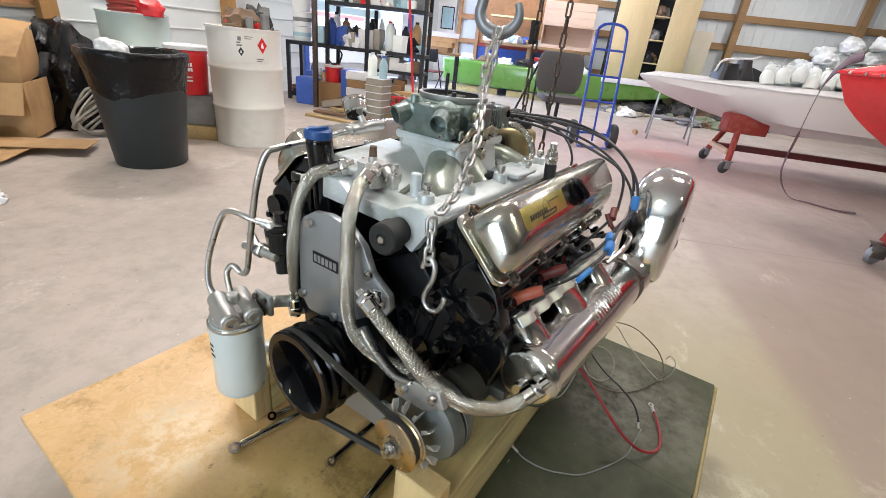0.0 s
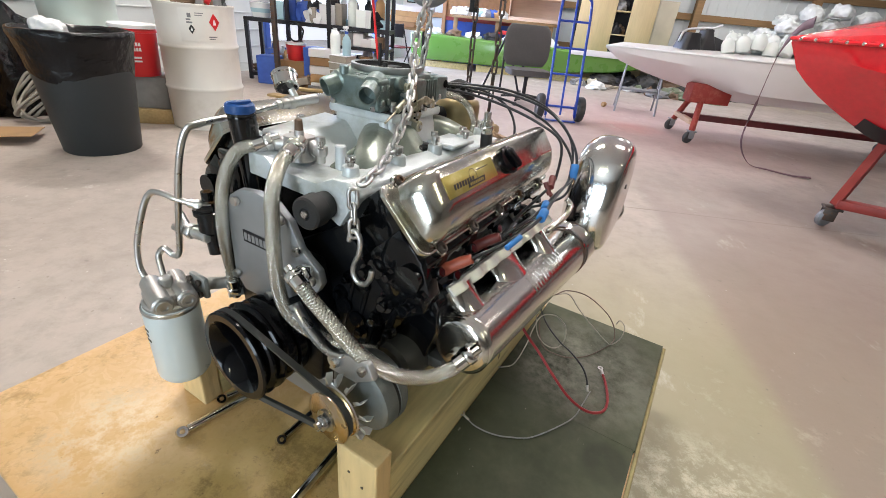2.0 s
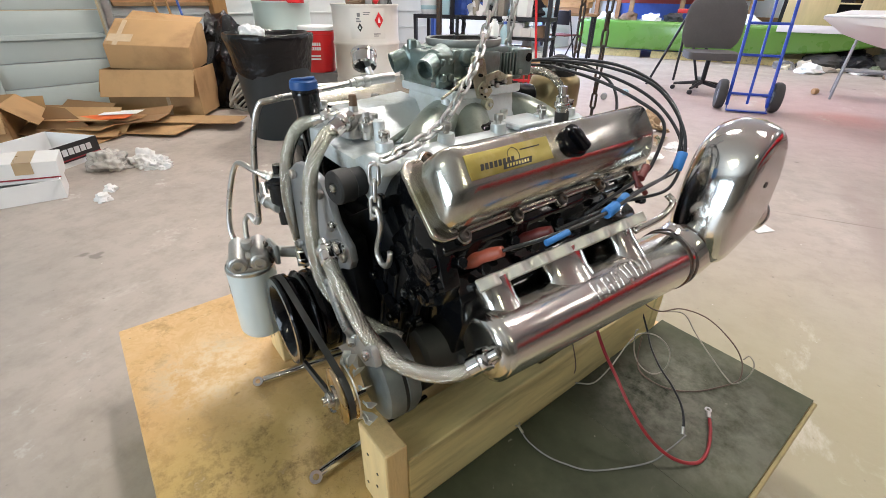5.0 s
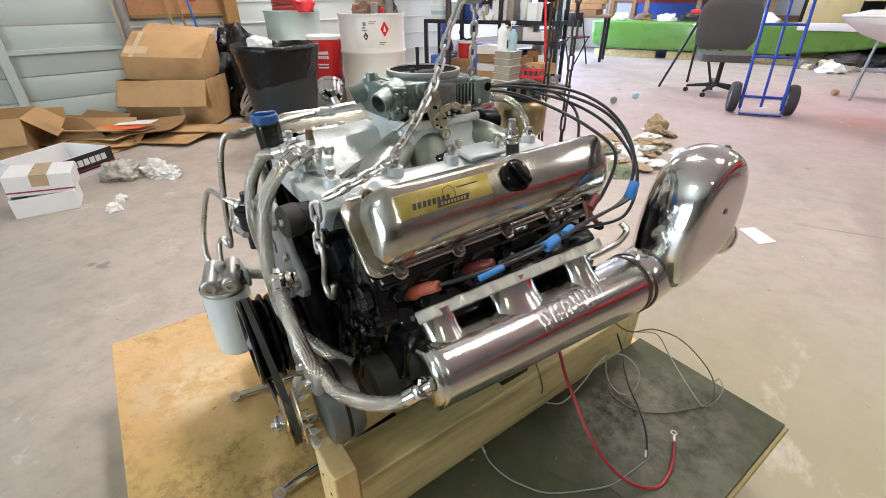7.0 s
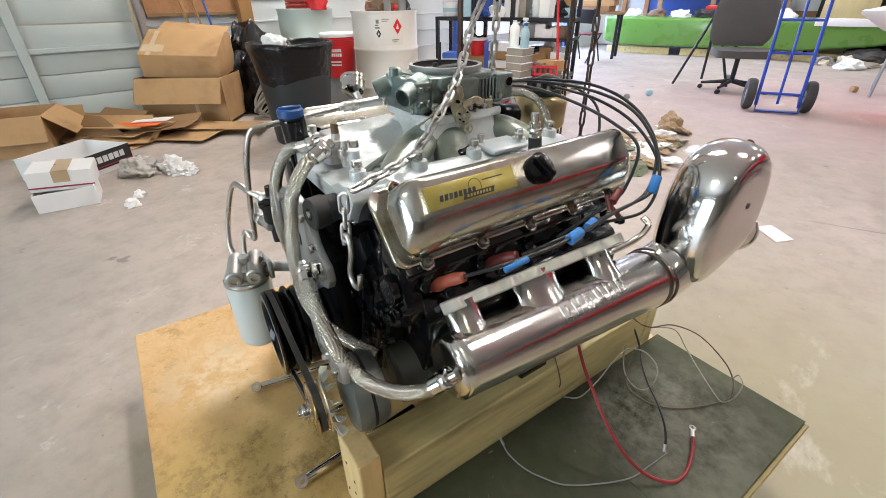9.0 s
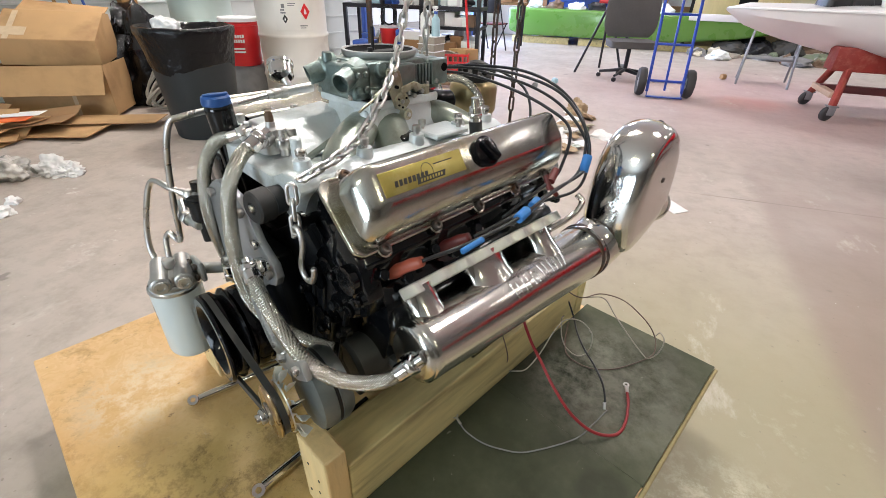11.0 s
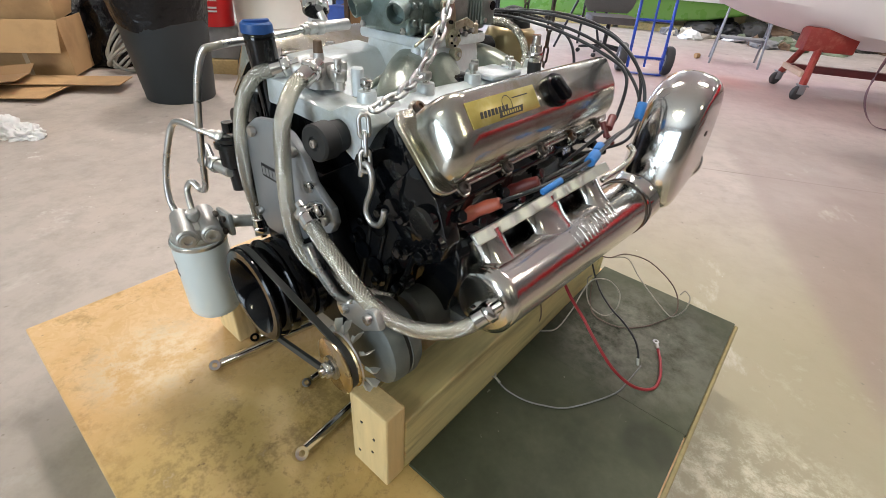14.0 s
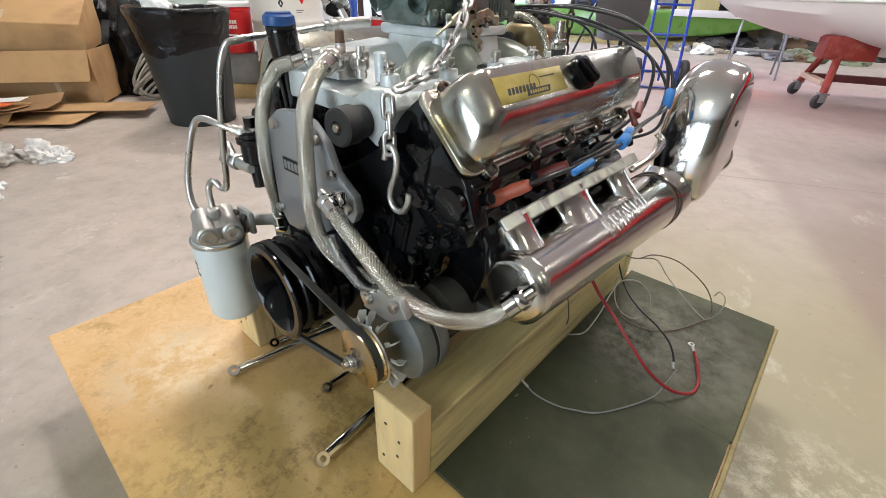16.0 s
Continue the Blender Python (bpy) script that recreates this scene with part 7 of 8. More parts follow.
for k in range(46):
    z, x0, x1 = ((0.101, 0.08, 1.85), (0.801, 0.36, 1.85), (0.101, 0.08, 1.85), (1.351, 0.66, 1.85))[k % 4]
    x, y, w, h = fill.uniform(x0, x1), fill.uniform(0.02, 0.26), fill.uniform(0.07, 0.16), fill.uniform(0.10, 0.34)
    mat = fill.choice((white_card, white_plastic, shelf_black, blue_junk, grey_junk, card, wire_white, dusty_sack, teal_junk, brown_junk, red_plastic, milk_white))
    if k % 3:
        solid("carton", box(0, w, 0, fill.uniform(0.10, 0.2), 0, h * 0.8, 0.004, 1), mat, "small carton pushed among the rack's clutter", "box", SH @ pose(x, y, z, fill.uniform(-3, 3), fill.uniform(-4, 4), fill.uniform(-25, 25)), "shelf cartons")
    else:
        solid("shelf_clutter", crumple(500 + k, (w * 0.9, 0.10, h * 0.6), 3, 0.6), mat, "crumpled oddments on the rack", "clutter", SH @ pose(x, y + 0.05, z, 0, 0, 70 * k), "shelf clutter")
for k in range(16):
    x, w = fill.uniform(0.55, 1.95), fill.uniform(0.18, 0.36)
    solid("carton", box(0, w, 0, 0.24, 0, fill.uniform(0.05, 0.16), 0.004, 1), fill.choice((white_card, card, wire_white, card_in, grey_junk)), "crushed carton heaped at the foot of the rack", "box", SH @ pose(x, -0.42 + 0.05 * (k % 4), 0.05 * (k // 3), fill.uniform(-8, 8), fill.uniform(-14, 14), fill.uniform(-30, 30)), "heaped cartons")
for k in range(5):
    pail = thing("paint_pail", SH @ pose(0.16 + 0.01 * (k % 2), 0.22, 0.801 + 0.19 * k), "white plastic pail stacked on the rack", "pail", "stacked pails")
    part("body", lathe([(0, 0), (0.115, 0), (0.120, 0.01), (0.135, 0.165), (0.143, 0.167), (0.143, 0.178), (0.13, 0.186), (0, 0.186)], 28), white_plastic, pail)
    part("band", lathe([(0.128, 0.06), (0.1305, 0.06), (0.1345, 0.11), (0.132, 0.11)], 28), (teal_junk, grey_junk, white_card)[k % 3], pail)
part("shelf_board", box(1.15, 2.0, 0.0, 0.5, 0.52, 0.56, 0.004, 1), shelf_black, shelf)
for k in range(14):
    x, w, h = 1.19 + 0.105 * (k % 7), fill.uniform(0.09, 0.15), fill.uniform(0.10, 0.19)
    solid("carton", box(0, w, 0, 0.18, 0, h, 0.004, 1), (white_card, milk_white, white_plastic, wire_white, brown_junk, white_card, grey_junk)[(3 * k) % 7], "small pale carton on the crowded middle shelf", "box", SH @ pose(x, 0.03 + 0.2 * (k // 7), 0.561, 0, 0, fill.uniform(-10, 10)), "shelf cartons")
    solid("carton", box(0, w * 1.1, 0, 0.2, 0, 0.24 + 0.16 * fill.random(), 0.004, 1), (white_card, card_in, white_plastic, milk_white, shelf_black, white_card, wire_white)[(2 * k) % 7], "pale carton packed on the lowest shelf", "box", SH @ pose(x - 0.02, 0.04 + 0.2 * (k // 7), 0.101, 0, 0, fill.uniform(-6, 6)), "shelf cartons")
TR = pose(-1.77, 5.84, 0, 0, 0, -14)
for k in range(6):
    tray_t = thing("parts_tray", TR @ pose(0.01 * (k % 2), 0, 0.085 * k), "off-white plastic parts tray in a stack before the rack", "tray", "stacked trays")
    part("body", box(-0.12, 0.12, -0.12, 0.12, 0, 0.075, 0.006, 1), wire_white, tray_t)
    part("lip", box(-0.128, 0.128, -0.128, 0.128, 0.076, 0.084, 0.003, 1), white_plastic, tray_t)
spray = thing("spray_bottle", TR @ pose(0.085, -0.03, 0.51), "pale blue spray bottle with a white trigger head", "bottle")
part("body", lathe([(0, 0), (0.048, 0), (0.052, 0.01), (0.052, 0.16), (0.040, 0.20), (0.020, 0.225), (0.018, 0.245), (0, 0.245)], 20), teal_junk, spray)
part("collar", lathe([(0, 0.24), (0.022, 0.24), (0.022, 0.27), (0, 0.27)], 16), blue_junk, spray)
part("trigger_head", joined(box(-0.045, 0.025, -0.014, 0.014, 0.295, 0.325, 0.006, 2), rod((0, 0, 0.268), (0, 0, 0.30), 0.012, 12), rod((-0.03, 0, 0.295), (-0.036, 0, 0.25), 0.006, 8)), white_plastic, spray)
bottle(-0.095, 0.0, 0.51, 0.060, 0.29, milk_white, "translucent white jug beside the spray bottle", TR)
pail = thing("red_pail", SH @ pose(0.76, -0.14, 0.33), "red plastic pail with a pale rim on a carton", "pail")
part("body", lathe([(0, 0), (0.105, 0), (0.11, 0.01), (0.13, 0.20), (0, 0.20)], 28), red_plastic, pail)
part("rim", lathe([(0.122, 0.195), (0.137, 0.195), (0.139, 0.222), (0.124, 0.222), (0.122, 0.195)], 28), white_plastic, pail)
solid("carton", box(-0.18, 0.18, -0.14, 0.14, 0, 0.329, 0.006, 1), card_in, "brown carton under the red pail", "box", SH @ pose(0.76, -0.16, 0))
solid("storage_bin", box(-0.11, 0.11, -0.14, 0.14, 0, 0.52, 0.02, 2), blue_junk, "tall blue plastic storage bin by the rack", "bin", SH @ pose(1.02, -0.17, 0))
solid("storage_bin", box(-0.14, 0.14, -0.14, 0.14, 0, 0.36, 0.02, 2), blue_junk, "low blue plastic storage bin under the rack", "bin", SH @ pose(0.40, -0.17, 0))
solid("cable_coil", sweep([(0.11 * math.cos(a), 0.02 * math.sin(5 * a), 0.13 + 0.11 * math.sin(a)) for a in (2 * math.pi * j / 30 for j in range(61))], 0.012, 8, 2), shelf_black, "black cable coil standing on the red pail", "cable", SH @ pose(0.76, -0.14, 0.545))
for k in range(9):
    bx = 0.95 + 0.13 * k
    solid("floor_clutter", crumple(50 + k, (0.13, 0.12, 0.10 + 0.05 * rng.random()), 3, 0.45), (brown_junk, card, white_card, grey_junk, red_plastic)[k % 5], "clutter heaped in front of the rack", "clutter", SH @ pose(bx, -0.28 + 0.1 * rng.random(), 0), "floor clutter")
for k in range(5):
    solid("carton", box(0, 0.32, 0, 0.26, 0, 0.10, 0.004, 1), (white_card, card, white_card, card_in, white_card)[k], "white and brown cartons stacked on the floor", "box", SH @ pose(1.02 + 0.02 * rng.random(), -0.42, 0.105 * k, 0, 0, rng.uniform(-8, 8)), "stacked cartons")
for k in range(6):
    solid("plank", box(0, 1.3, 0, 0.12, 0, 0.03, 0.003, 1), (board_edge, brown_junk, grey_junk)[k % 3], "weathered plank on the floor by the rack", "plank", pose(-2.55 + 0.05 * k, 5.35 + 0.13 * k, 0.032 * (k % 2), 0, 0, -12 + 6 * k), "planks")
crate = thing("milk_crate", pose(-1.52, 6.12, 0.0, 0, 0, 12), "red plastic crate on the floor", "crate")
for z in (0.0, 0.09, 0.18, 0.27):
    part("band", joined(box(-0.17, 0.17, -0.17, -0.155, z, z + 0.03, 0.003, 1), box(-0.17, 0.17, 0.155, 0.17, z, z + 0.03, 0.003, 1), box(-0.17, -0.155, -0.155, 0.155, z, z + 0.03, 0.003, 1), box(0.155, 0.17, -0.155, 0.155, z, z + 0.03, 0.003, 1)), red_plastic, crate)
for k in range(6):
    part("upright", joined(box(-0.17 + 0.064 * k, -0.15 + 0.064 * k, -0.168, -0.157, 0, 0.3, 0.002, 1), box(-0.17 + 0.064 * k, -0.15 + 0.064 * k, 0.157, 0.168, 0, 0.3, 0.002, 1)), red_plastic, crate)
solid("crate_contents", crumple(61, (0.14, 0.14, 0.2), 3, 0.4), brown_junk, "tangled brown scrap in the red crate", "scrap", pose(-1.52, 6.12, 0.02))
solid("red_pole", rod((0, 0, 0), (-0.22, 0.1, 1.7), 0.016, 12), red_plastic, "thin red pole leaning on the rack", "pole", pose(-1.38, 6.30, 0))
solid("grey_pole", box(-0.03, 0.03, -0.03, 0.03, 0, 2.6, 0.006), steel_dark, "dark steel upright by the rack", "post", pose(-2.72, 6.05, 0))
for x, y in ((-1.75, 9.0),):
    ch = thing("folding_chair", pose(x, y, 0, 0, 0, 160), "dark metal folding chair near the bench", "chair", "folding chairs")
    for sx in (-0.2, 0.2):
        part("leg", rod((sx, -0.2, 0), (sx, 0.15, 0.85), 0.012, 10), shelf_black, ch)
        part("leg", rod((sx, 0.22, 0), (sx, -0.15, 0.46), 0.012, 10), shelf_black, ch)
    part("seat", box(-0.2, 0.2, -0.2, 0.18, 0.44, 0.465, 0.008), red_dark_frame, ch)
    part("backrest", box(-0.2, 0.2, 0.10, 0.125, 0.62, 0.84, 0.008), shelf_black, ch)
bench = thing("work_bench", pose(-1.9, 11.2, 0), "brown workbench with shelf boxes along the end wall", "bench")
part("top", box(0.9, 3.3, 0, 0.85, 1.03, 1.09, 0.006), girt_wood, bench)
for x in (0.95, 1.9, 3.1):
    part("leg", box(x, x + 0.09, 0.05, 0.14, 0, 1.03, 0.004), girt_wood, bench)
part("shelf", box(0.95, 2.0, 0.45, 0.85, 1.62, 1.66, 0.004), pine, bench)
def crate_box(m, sx, sy, sz, label, closed):
    t = thing("wooden_crate", m, label, "crate", "wooden crates")
    part("base", box(0, sx, 0, sy, 0, 0.02, 0.003, 1), ply_pink, t)
    part("top", box(0, sx, 0, sy, sz - 0.02, sz, 0.003, 1), ply_pink, t)
    for x in (0, sx - 0.02):
        part("side", box(x, x + 0.02, 0, sy, 0.02, sz - 0.02, 0.003, 1), ply_pink, t)
    part("back", box(0.02, sx - 0.02, sy - 0.02, sy, 0.02, sz - 0.02, 0.003, 1), ply_pink, t)
    if closed:
        for k in range(3):
            part("front_board", box(0.02, sx - 0.02, 0, 0.018, 0.022 + k * (sz - 0.04) / 3, 0.018 + (k + 1) * (sz - 0.04) / 3, 0.003, 1), ply_pink, t)
    else:
        part("lip", box(0.02, sx - 0.02, 0, 0.018, 0.02, 0.07, 0.003, 1), ply_pink, t)


crate_box(pose(0.26, 11.22, 1.091, 0, 0, -2), 1.14, 0.5, 0.47, "pale wooden crate open at the front on the workbench", False)
crate_box(pose(0.24, 11.22, 1.563, 0, 0, -1), 1.10, 0.48, 0.46, "closed pale wooden crate stacked on another crate", True)
table = thing("side_table", pose(-1.80, 9.72, 0, 0, 0, 4), "dark steel-legged side table under brown cartons", "table")
part("tabletop", box(-0.5, 0.5, -0.3, 0.3, 0.74, 0.78, 0.006, 2), girt_wood, table)
for x in (-0.44, 0.44):
    for y in (-0.24, 0.24):
        part("leg", box(x - 0.025, x + 0.025, y - 0.025, y + 0.025, 0, 0.739, 0.004, 1), shelf_black, table)
for k in range(11):
    solid("bench_clutter", crumple(80 + k, (0.14, 0.11, 0.12), 3, 0.4), kinds[k], "small clutter on the workbench", "clutter", pose(-0.92 + 0.105 * k, 11.42, 1.09), "bench clutter")
for k in range(4):
    solid("carton", box(0, 0.62, 0, 0.35, 0, 0.09, 0.004, 1), (card_in, card, card, white_card)[k], "flattened brown cartons piled on the side table", "box", pose(-2.14 + 0.06 * k, 9.56, 0.782 + 0.092 * k, 0, 0, 6 * k - 8), "table cartons")
cab = thing("plywood_cabinet", pose(1.75, 11.0, 0), "tall yellow plywood cabinet with open shelves of dark parts", "cabinet")
part("side_panel", box(0, 0.75, 0, 0.03, 0, 2.5, 0.003), ply_yellow, cab)
part("side_panel", box(1.06, 1.58, 0, 0.03, 0, 2.5, 0.003), ply_yellow, cab)
part("back", box(0.0, 1.58, 0.5, 0.53, 0, 2.5, 0.003), shelf_black, cab)
for z in (0.5, 1.0, 1.45, 1.9, 2.3):
    part("shelf_board", box(0.755, 1.055, 0.0, 0.5, z, z + 0.025, 0.002), ply_yellow, cab)
for k in range(6):
    solid("engine_part", crumple(95 + k, (0.12, 0.12, 0.14), 3, 0.4), (shelf_black, brown_junk, grey_junk)[k % 3], "dark engine parts on a cabinet shelf", "parts", pose(2.60 + 0.12 * (k % 2), 11.12 + 0.2 * (k % 2), (1.026, 1.476, 1.926)[k // 2]), "cabinet parts")

# office chair
chair = thing("office_chair", pose(0.60, 7.02, 0, 0, 0, 12), "grey fabric office chair on castors", "chair")
part("seat", joined(frustum(0, 0, 0.40, 0.48, 0.285, 0.26, 0.29, 0.265, 0.09)), fabric, chair)
back_s = []
for k in range(9):
    t = k / 8
    w = 0.35 * (1 - 0.22 * abs(2 * t - 1) ** 4)
    back_s.append([(w * math.cos(a), 0.20 + 0.05 * t * t + 0.035 * math.sin(a), 0.50 + 0.55 * t) for a in (2 * math.pi * i / 24 for i in range(24))])
part("backrest", bevel(loft(back_s), 0.012, 2), fabric, chair)
part("back_bar", sweep([(0, 0.05, 0.42), (0, 0.24, 0.44), (0, 0.26, 0.62)], 0.022, 10), shelf_black, chair)
part("column", rod((0, 0, 0.10), (0, 0, 0.43), 0.028, 16), shelf_black, chair)
for k in range(5):
    a = radians(72 * k + 20)
    leg = part("base_leg", rod((0, 0, 0.12), (0.33 * math.cos(a), 0.33 * math.sin(a), 0.075), 0.026, 10, 0.016), shelf_black, chair)
    part("castor", lathe([(0, -0.02), (0.024, -0.02), (0.028, -0.012), (0.028, 0.012), (0.024, 0.02), (0, 0.02)], 16, pose(0.33 * math.cos(a), 0.33 * math.sin(a), 0.029, 90, 0, 72 * k)), shelf_black, leg)
# red stepped stand behind the chair
stand = thing("tripod_stand", pose(0.25, 7.5, 0), "red topped black tripod stand", "stand")
part("top", box(-0.15, 0.15, -0.1, 0.1, 0.88, 0.93, 0.01), red_plastic, stand)
for x, y in ((-0.32, -0.25), (0.32, -0.2), (0.0, 0.35)):
    part("leg", rod((0, 0, 0.9), (x, y, 0), 0.017, 10), shelf_black, stand)

# hand truck
truck = thing("hand_truck", pose(1.03, 5.91, 0, 0, 0, 5), "blue tubular steel hand truck with black wheels", "hand truck")
tilt = pose(0, 0.02, 0.06, -13)
def tk(*p):
    return tilt @ Vector(p)
part("frame", sweep([tk(-0.185, 0, 0.0), tk(-0.185, 0, 0.6), tk(-0.18, 0, 1.22), tk(-0.14, 0, 1.36), tk(0, 0, 1.395), tk(0.14, 0, 1.36), tk(0.18, 0, 1.22), tk(0.185, 0, 0.6), tk(0.185, 0, 0.0)], 0.016, 14, 8), blue_paint, truck)
part("centre_bar", rod(tk(0, 0, 0.02), tk(0, 0, 1.385), 0.013, 12), blue_paint, truck)
for z in (0.12, 0.50, 0.80, 1.10):
    part("cross_bar", rod(tk(-0.185, 0, z), tk(0.185, 0, z), 0.013, 12), blue_paint, truck)
part("toe_plate", box(-0.19, 0.19, -0.06, 0.02, 0.012, 0.022, 0.003), blue_paint, truck)
part("axle", rod((-0.29, 0.12, 0.152), (0.29, 0.12, 0.152), 0.009, 10), steel, truck)
for s in (-1, 1):
    part("axle_bracket", prism([(0.0, 0.02), (0.15, 0.11), (0.15, 0.18), (0.06, 0.36)], 0.006, 0.001, 1, "yz", s * 0.185), blue_paint, truck)
    wh = part("wheel", lathe([(0.06, -0.03), (0.11, -0.045), (0.140, -0.040), (0.152, -0.017), (0.152, 0.017), (0.140, 0.040), (0.11, 0.045), (0.06, 0.03), (0.06, -0.03)], 32, pose(s * 0.255, 0.12, 0.152, 0, 90)), tyre, truck)
    part("rim", lathe([(0, -0.028), (0.065, -0.028), (0.065, 0.028), (0, 0.028)], 24, pose(s * 0.255, 0.12, 0.152, 0, 90)), grey_steel, wh)


# ---- boats ----
def hull(length, beam_w, depth, bow_rake=0.5, flare=0.8, deck_h=0.05, n=26, fullness=2.2, rise_rate=30.0):
    """A flat runabout hull along +x from the bow: sections of keel, chine and sheer."""
    secs, decks = [], []
    for k in range(n + 1):
        t = k / n
        x = length * t
        w = beam_w / 2 * min(1.0, (1 - (1 - min(1, t * 1.7)) ** fullness))
        w = max(w, 0.004)
        rise = depth * (1 - min(1.0, (t / bow_rake)) ** 0.6) if t < bow_rake else 0.0
        keel = rise
        chine = keel + (depth - keel) * 0.32
        cw = w * flare * min(1, 0.35 + t * 2)
        sheer = depth + 0.02 * (1 - t)
        crown = deck_h * min(1.0, 0.1 + t * rise_rate)
        secs.append([(x, 0, keel), (x, cw * 0.55, keel + (chine - keel) * 0.5), (x, cw, chine), (x, w * 0.97, chine + (sheer - chine) * 0.55), (x, w, sheer), (x, w * 0.96, sheer + crown * 0.5), (x, w * 0.5, sheer + crown), (x, 0, sheer + crown * 1.15), (x, -w * 0.5, sheer + crown), (x, -w * 0.96, sheer + crown * 0.5), (x, -w, sheer), (x, -w * 0.97, chine + (sheer - chine) * 0.55), (x, -cw, chine), (x, -cw * 0.55, keel + (chine - keel) * 0.5)])
    return loft(secs)


# white boat on a red dolly, bow towards the hand truck
WB = pose(1.48, 6.34, 0.425, 0, -1.0, -13)
wboat = thing("speedboat", WB, "dusty white speedboat hull on a red dolly", "boat")
part("hull", hull(5.2, 1.75, 0.465, 0.30, 0.86), white_gel, wboat)
part("rub_rail", sweep([(0.02 + 5.1 * t, -(1.75 / 2) * min(1.0, 1 - (1 - min(1, t * 1.7)) ** 2.2) - 0.006, 0.470 + 0.02 * (1 - t)) for t in (k / 20 for k in range(21))], 0.012, 8, 2), white_plastic, wboat)
dolly = thing("boat_dolly", pose(2.50, 5.89, 0, 0, 0, -3), "dusty red steel boat dolly on castors", "dolly")
part("bunk", box(-0.08, 0.36, -0.20, 0.05, 0.43, 0.64, 0.012), red_dolly, dolly, "dusty red padded bunk")
for y in (-0.38, 0.38):
    part("leg", rod((0.0, y, 0.12), (0.07, y * 0.42, 0.47), 0.034, 8), red_dolly, dolly)
    cas = part("castor", lathe([(0, -0.025), (0.055, -0.025), (0.065, -0.015), (0.065, 0.015), (0.055, 0.025), (0, 0.025)], 20, pose(-0.02, y, 0.066, 90, 0, 30)), tyre, dolly)
    part("fork", joined(box(-0.03, 0.03, y - 0.045, y - 0.035, 0.06, 0.14, 0.003), box(-0.03, 0.03, y + 0.035, y + 0.045, 0.06, 0.14, 0.003), box(-0.045, 0.045, y - 0.05, y + 0.05, 0.135, 0.148, 0.003)), grey_steel, cas)
part("axle_bar", box(-0.035, 0.035, -0.3, 0.3, 0.20, 0.25, 0.006), ply_pink, dolly, "pale timber tie between the legs")
part("spine", box(0.0, 3.2, 0.12, 0.20, 0.19, 0.26, 0.006), red_dark_frame, dolly)
for y in (-0.2, 0.5):
    part("rear_leg", rod((2.6, y, 0.10), (2.6, y, 0.46), 0.034, 8), red_frame, dolly)
    part("castor", lathe([(0, -0.025), (0.065, -0.025), (0.065, 0.025), (0, 0.025)], 20, pose(2.6, y, 0.066, 90)), tyre, dolly)
part("rear_bar", box(2.56, 2.64, -0.3, 0.6, 0.40, 0.46, 0.006), red_dark_frame, dolly)
for k in range(30):
    jug = thing("plastic_jug", WB @ pose(1.30 + 0.130 * (k % 8) + 0.05 * (k // 8), -0.35 + 0.15 * (k // 8), 0.500 + 0.03 * (k % 3), 0, 0, 40 * k), "translucent white plastic jug on the boat deck", "jug", "jugs on the boat")
    part("body", moved(joined(lathe([(0, 0), (0.060, 0), (0.068, 0.015), (0.068, 0.10), (0.050, 0.14), (0.020, 0.16), (0.018, 0.18), (0, 0.18)], 16), sweep([(0.050, 0, 0.12), (0.085, 0, 0.13), (0.085, 0, 0.07), (0.062, 0, 0.05)], 0.011, 8, 4)), pose(0, 0, 0.02, 12 * (k % 5) - 20, 9 * (k % 4) - 14)), milk_white, jug)
for k in range(40):
    u = (k % 10) / 9
    v = (k // 10) / 3
    solid("plastic_bag", crumple(120 + k, (0.20, 0.17, 0.17), 4, 0.35), clear_bag, "cloudy plastic bags heaped against the end wall", "plastic film", pose(5.8 + 2.1 * u + 0.08 * math.sin(7 * k), 11.35 + 0.25 * math.sin(3 * k), 0.9 + v * (0.12 + 0.72 * math.sin(2.3 * u + 0.25))), "plastic film heap", smooth=SOFT)
solid("heap_table", box(5.6, 8.3, 10.9, 11.9, 0.0, 0.9, 0.02), card, "stack of brown cartons under the plastic heap", "boxes")
locker = thing("cream_locker", pose(3.42, 11.3, 0), "cream painted locker beside the plywood cabinet", "locker")
part("body", box(0, 0.42, 0, 0.4, 0, 1.75, 0.01), cream, locker)
part("door", box(0.02, 0.40, -0.015, -0.001, 0.03, 1.72, 0.006), cream, locker)
seatb = thing("vinyl_chair", WB @ pose(0.98, -0.12, 0.505, 0, 0, 30) @ Matrix.Scale(0.82, 4), "black boat seat with pale edging lying on the deck", "seat")
part("shell", joined(bevel(frustum(-0.12, 0, 0.0, 0.24, 0.15, 0.15, 0.11, 0.12, 0.06), 0.01, 2), bevel(frustum(0.14, 0.02, 0.0, 0.30, 0.14, 0.15, 0.06, 0.10, 0.05), 0.01, 2), moved(bevel(frustum(0.28, 0.03, 0.0, 0.24, 0.10, 0.12, 0.12, 0.10, 0.05), 0.01, 2), pose(0, 0, 0.02, 0, 14))), tan_leather, seatb)
part("edging", sweep([(-0.26, 0.02, 0.12), (-0.22, 0.0, 0.26), (0.0, -0.02, 0.30), (0.22, 0.02, 0.31), (0.36, 0.02, 0.36)], 0.016, 8), white_plastic, seatb)
# saw horse behind the bow
horse = thing("saw_horse", pose(2.37, 7.53, 0, 0, 0, -12), "grey steel folding saw horse", "saw horse")
part("top", box(-0.38, 0.38, -0.04, 0.04, 0.70, 0.76, 0.006), grey_steel, horse)
part("tray", box(-0.27, 0.27, -0.13, 0.13, 0.30, 0.325, 0.004), grey_steel, horse)
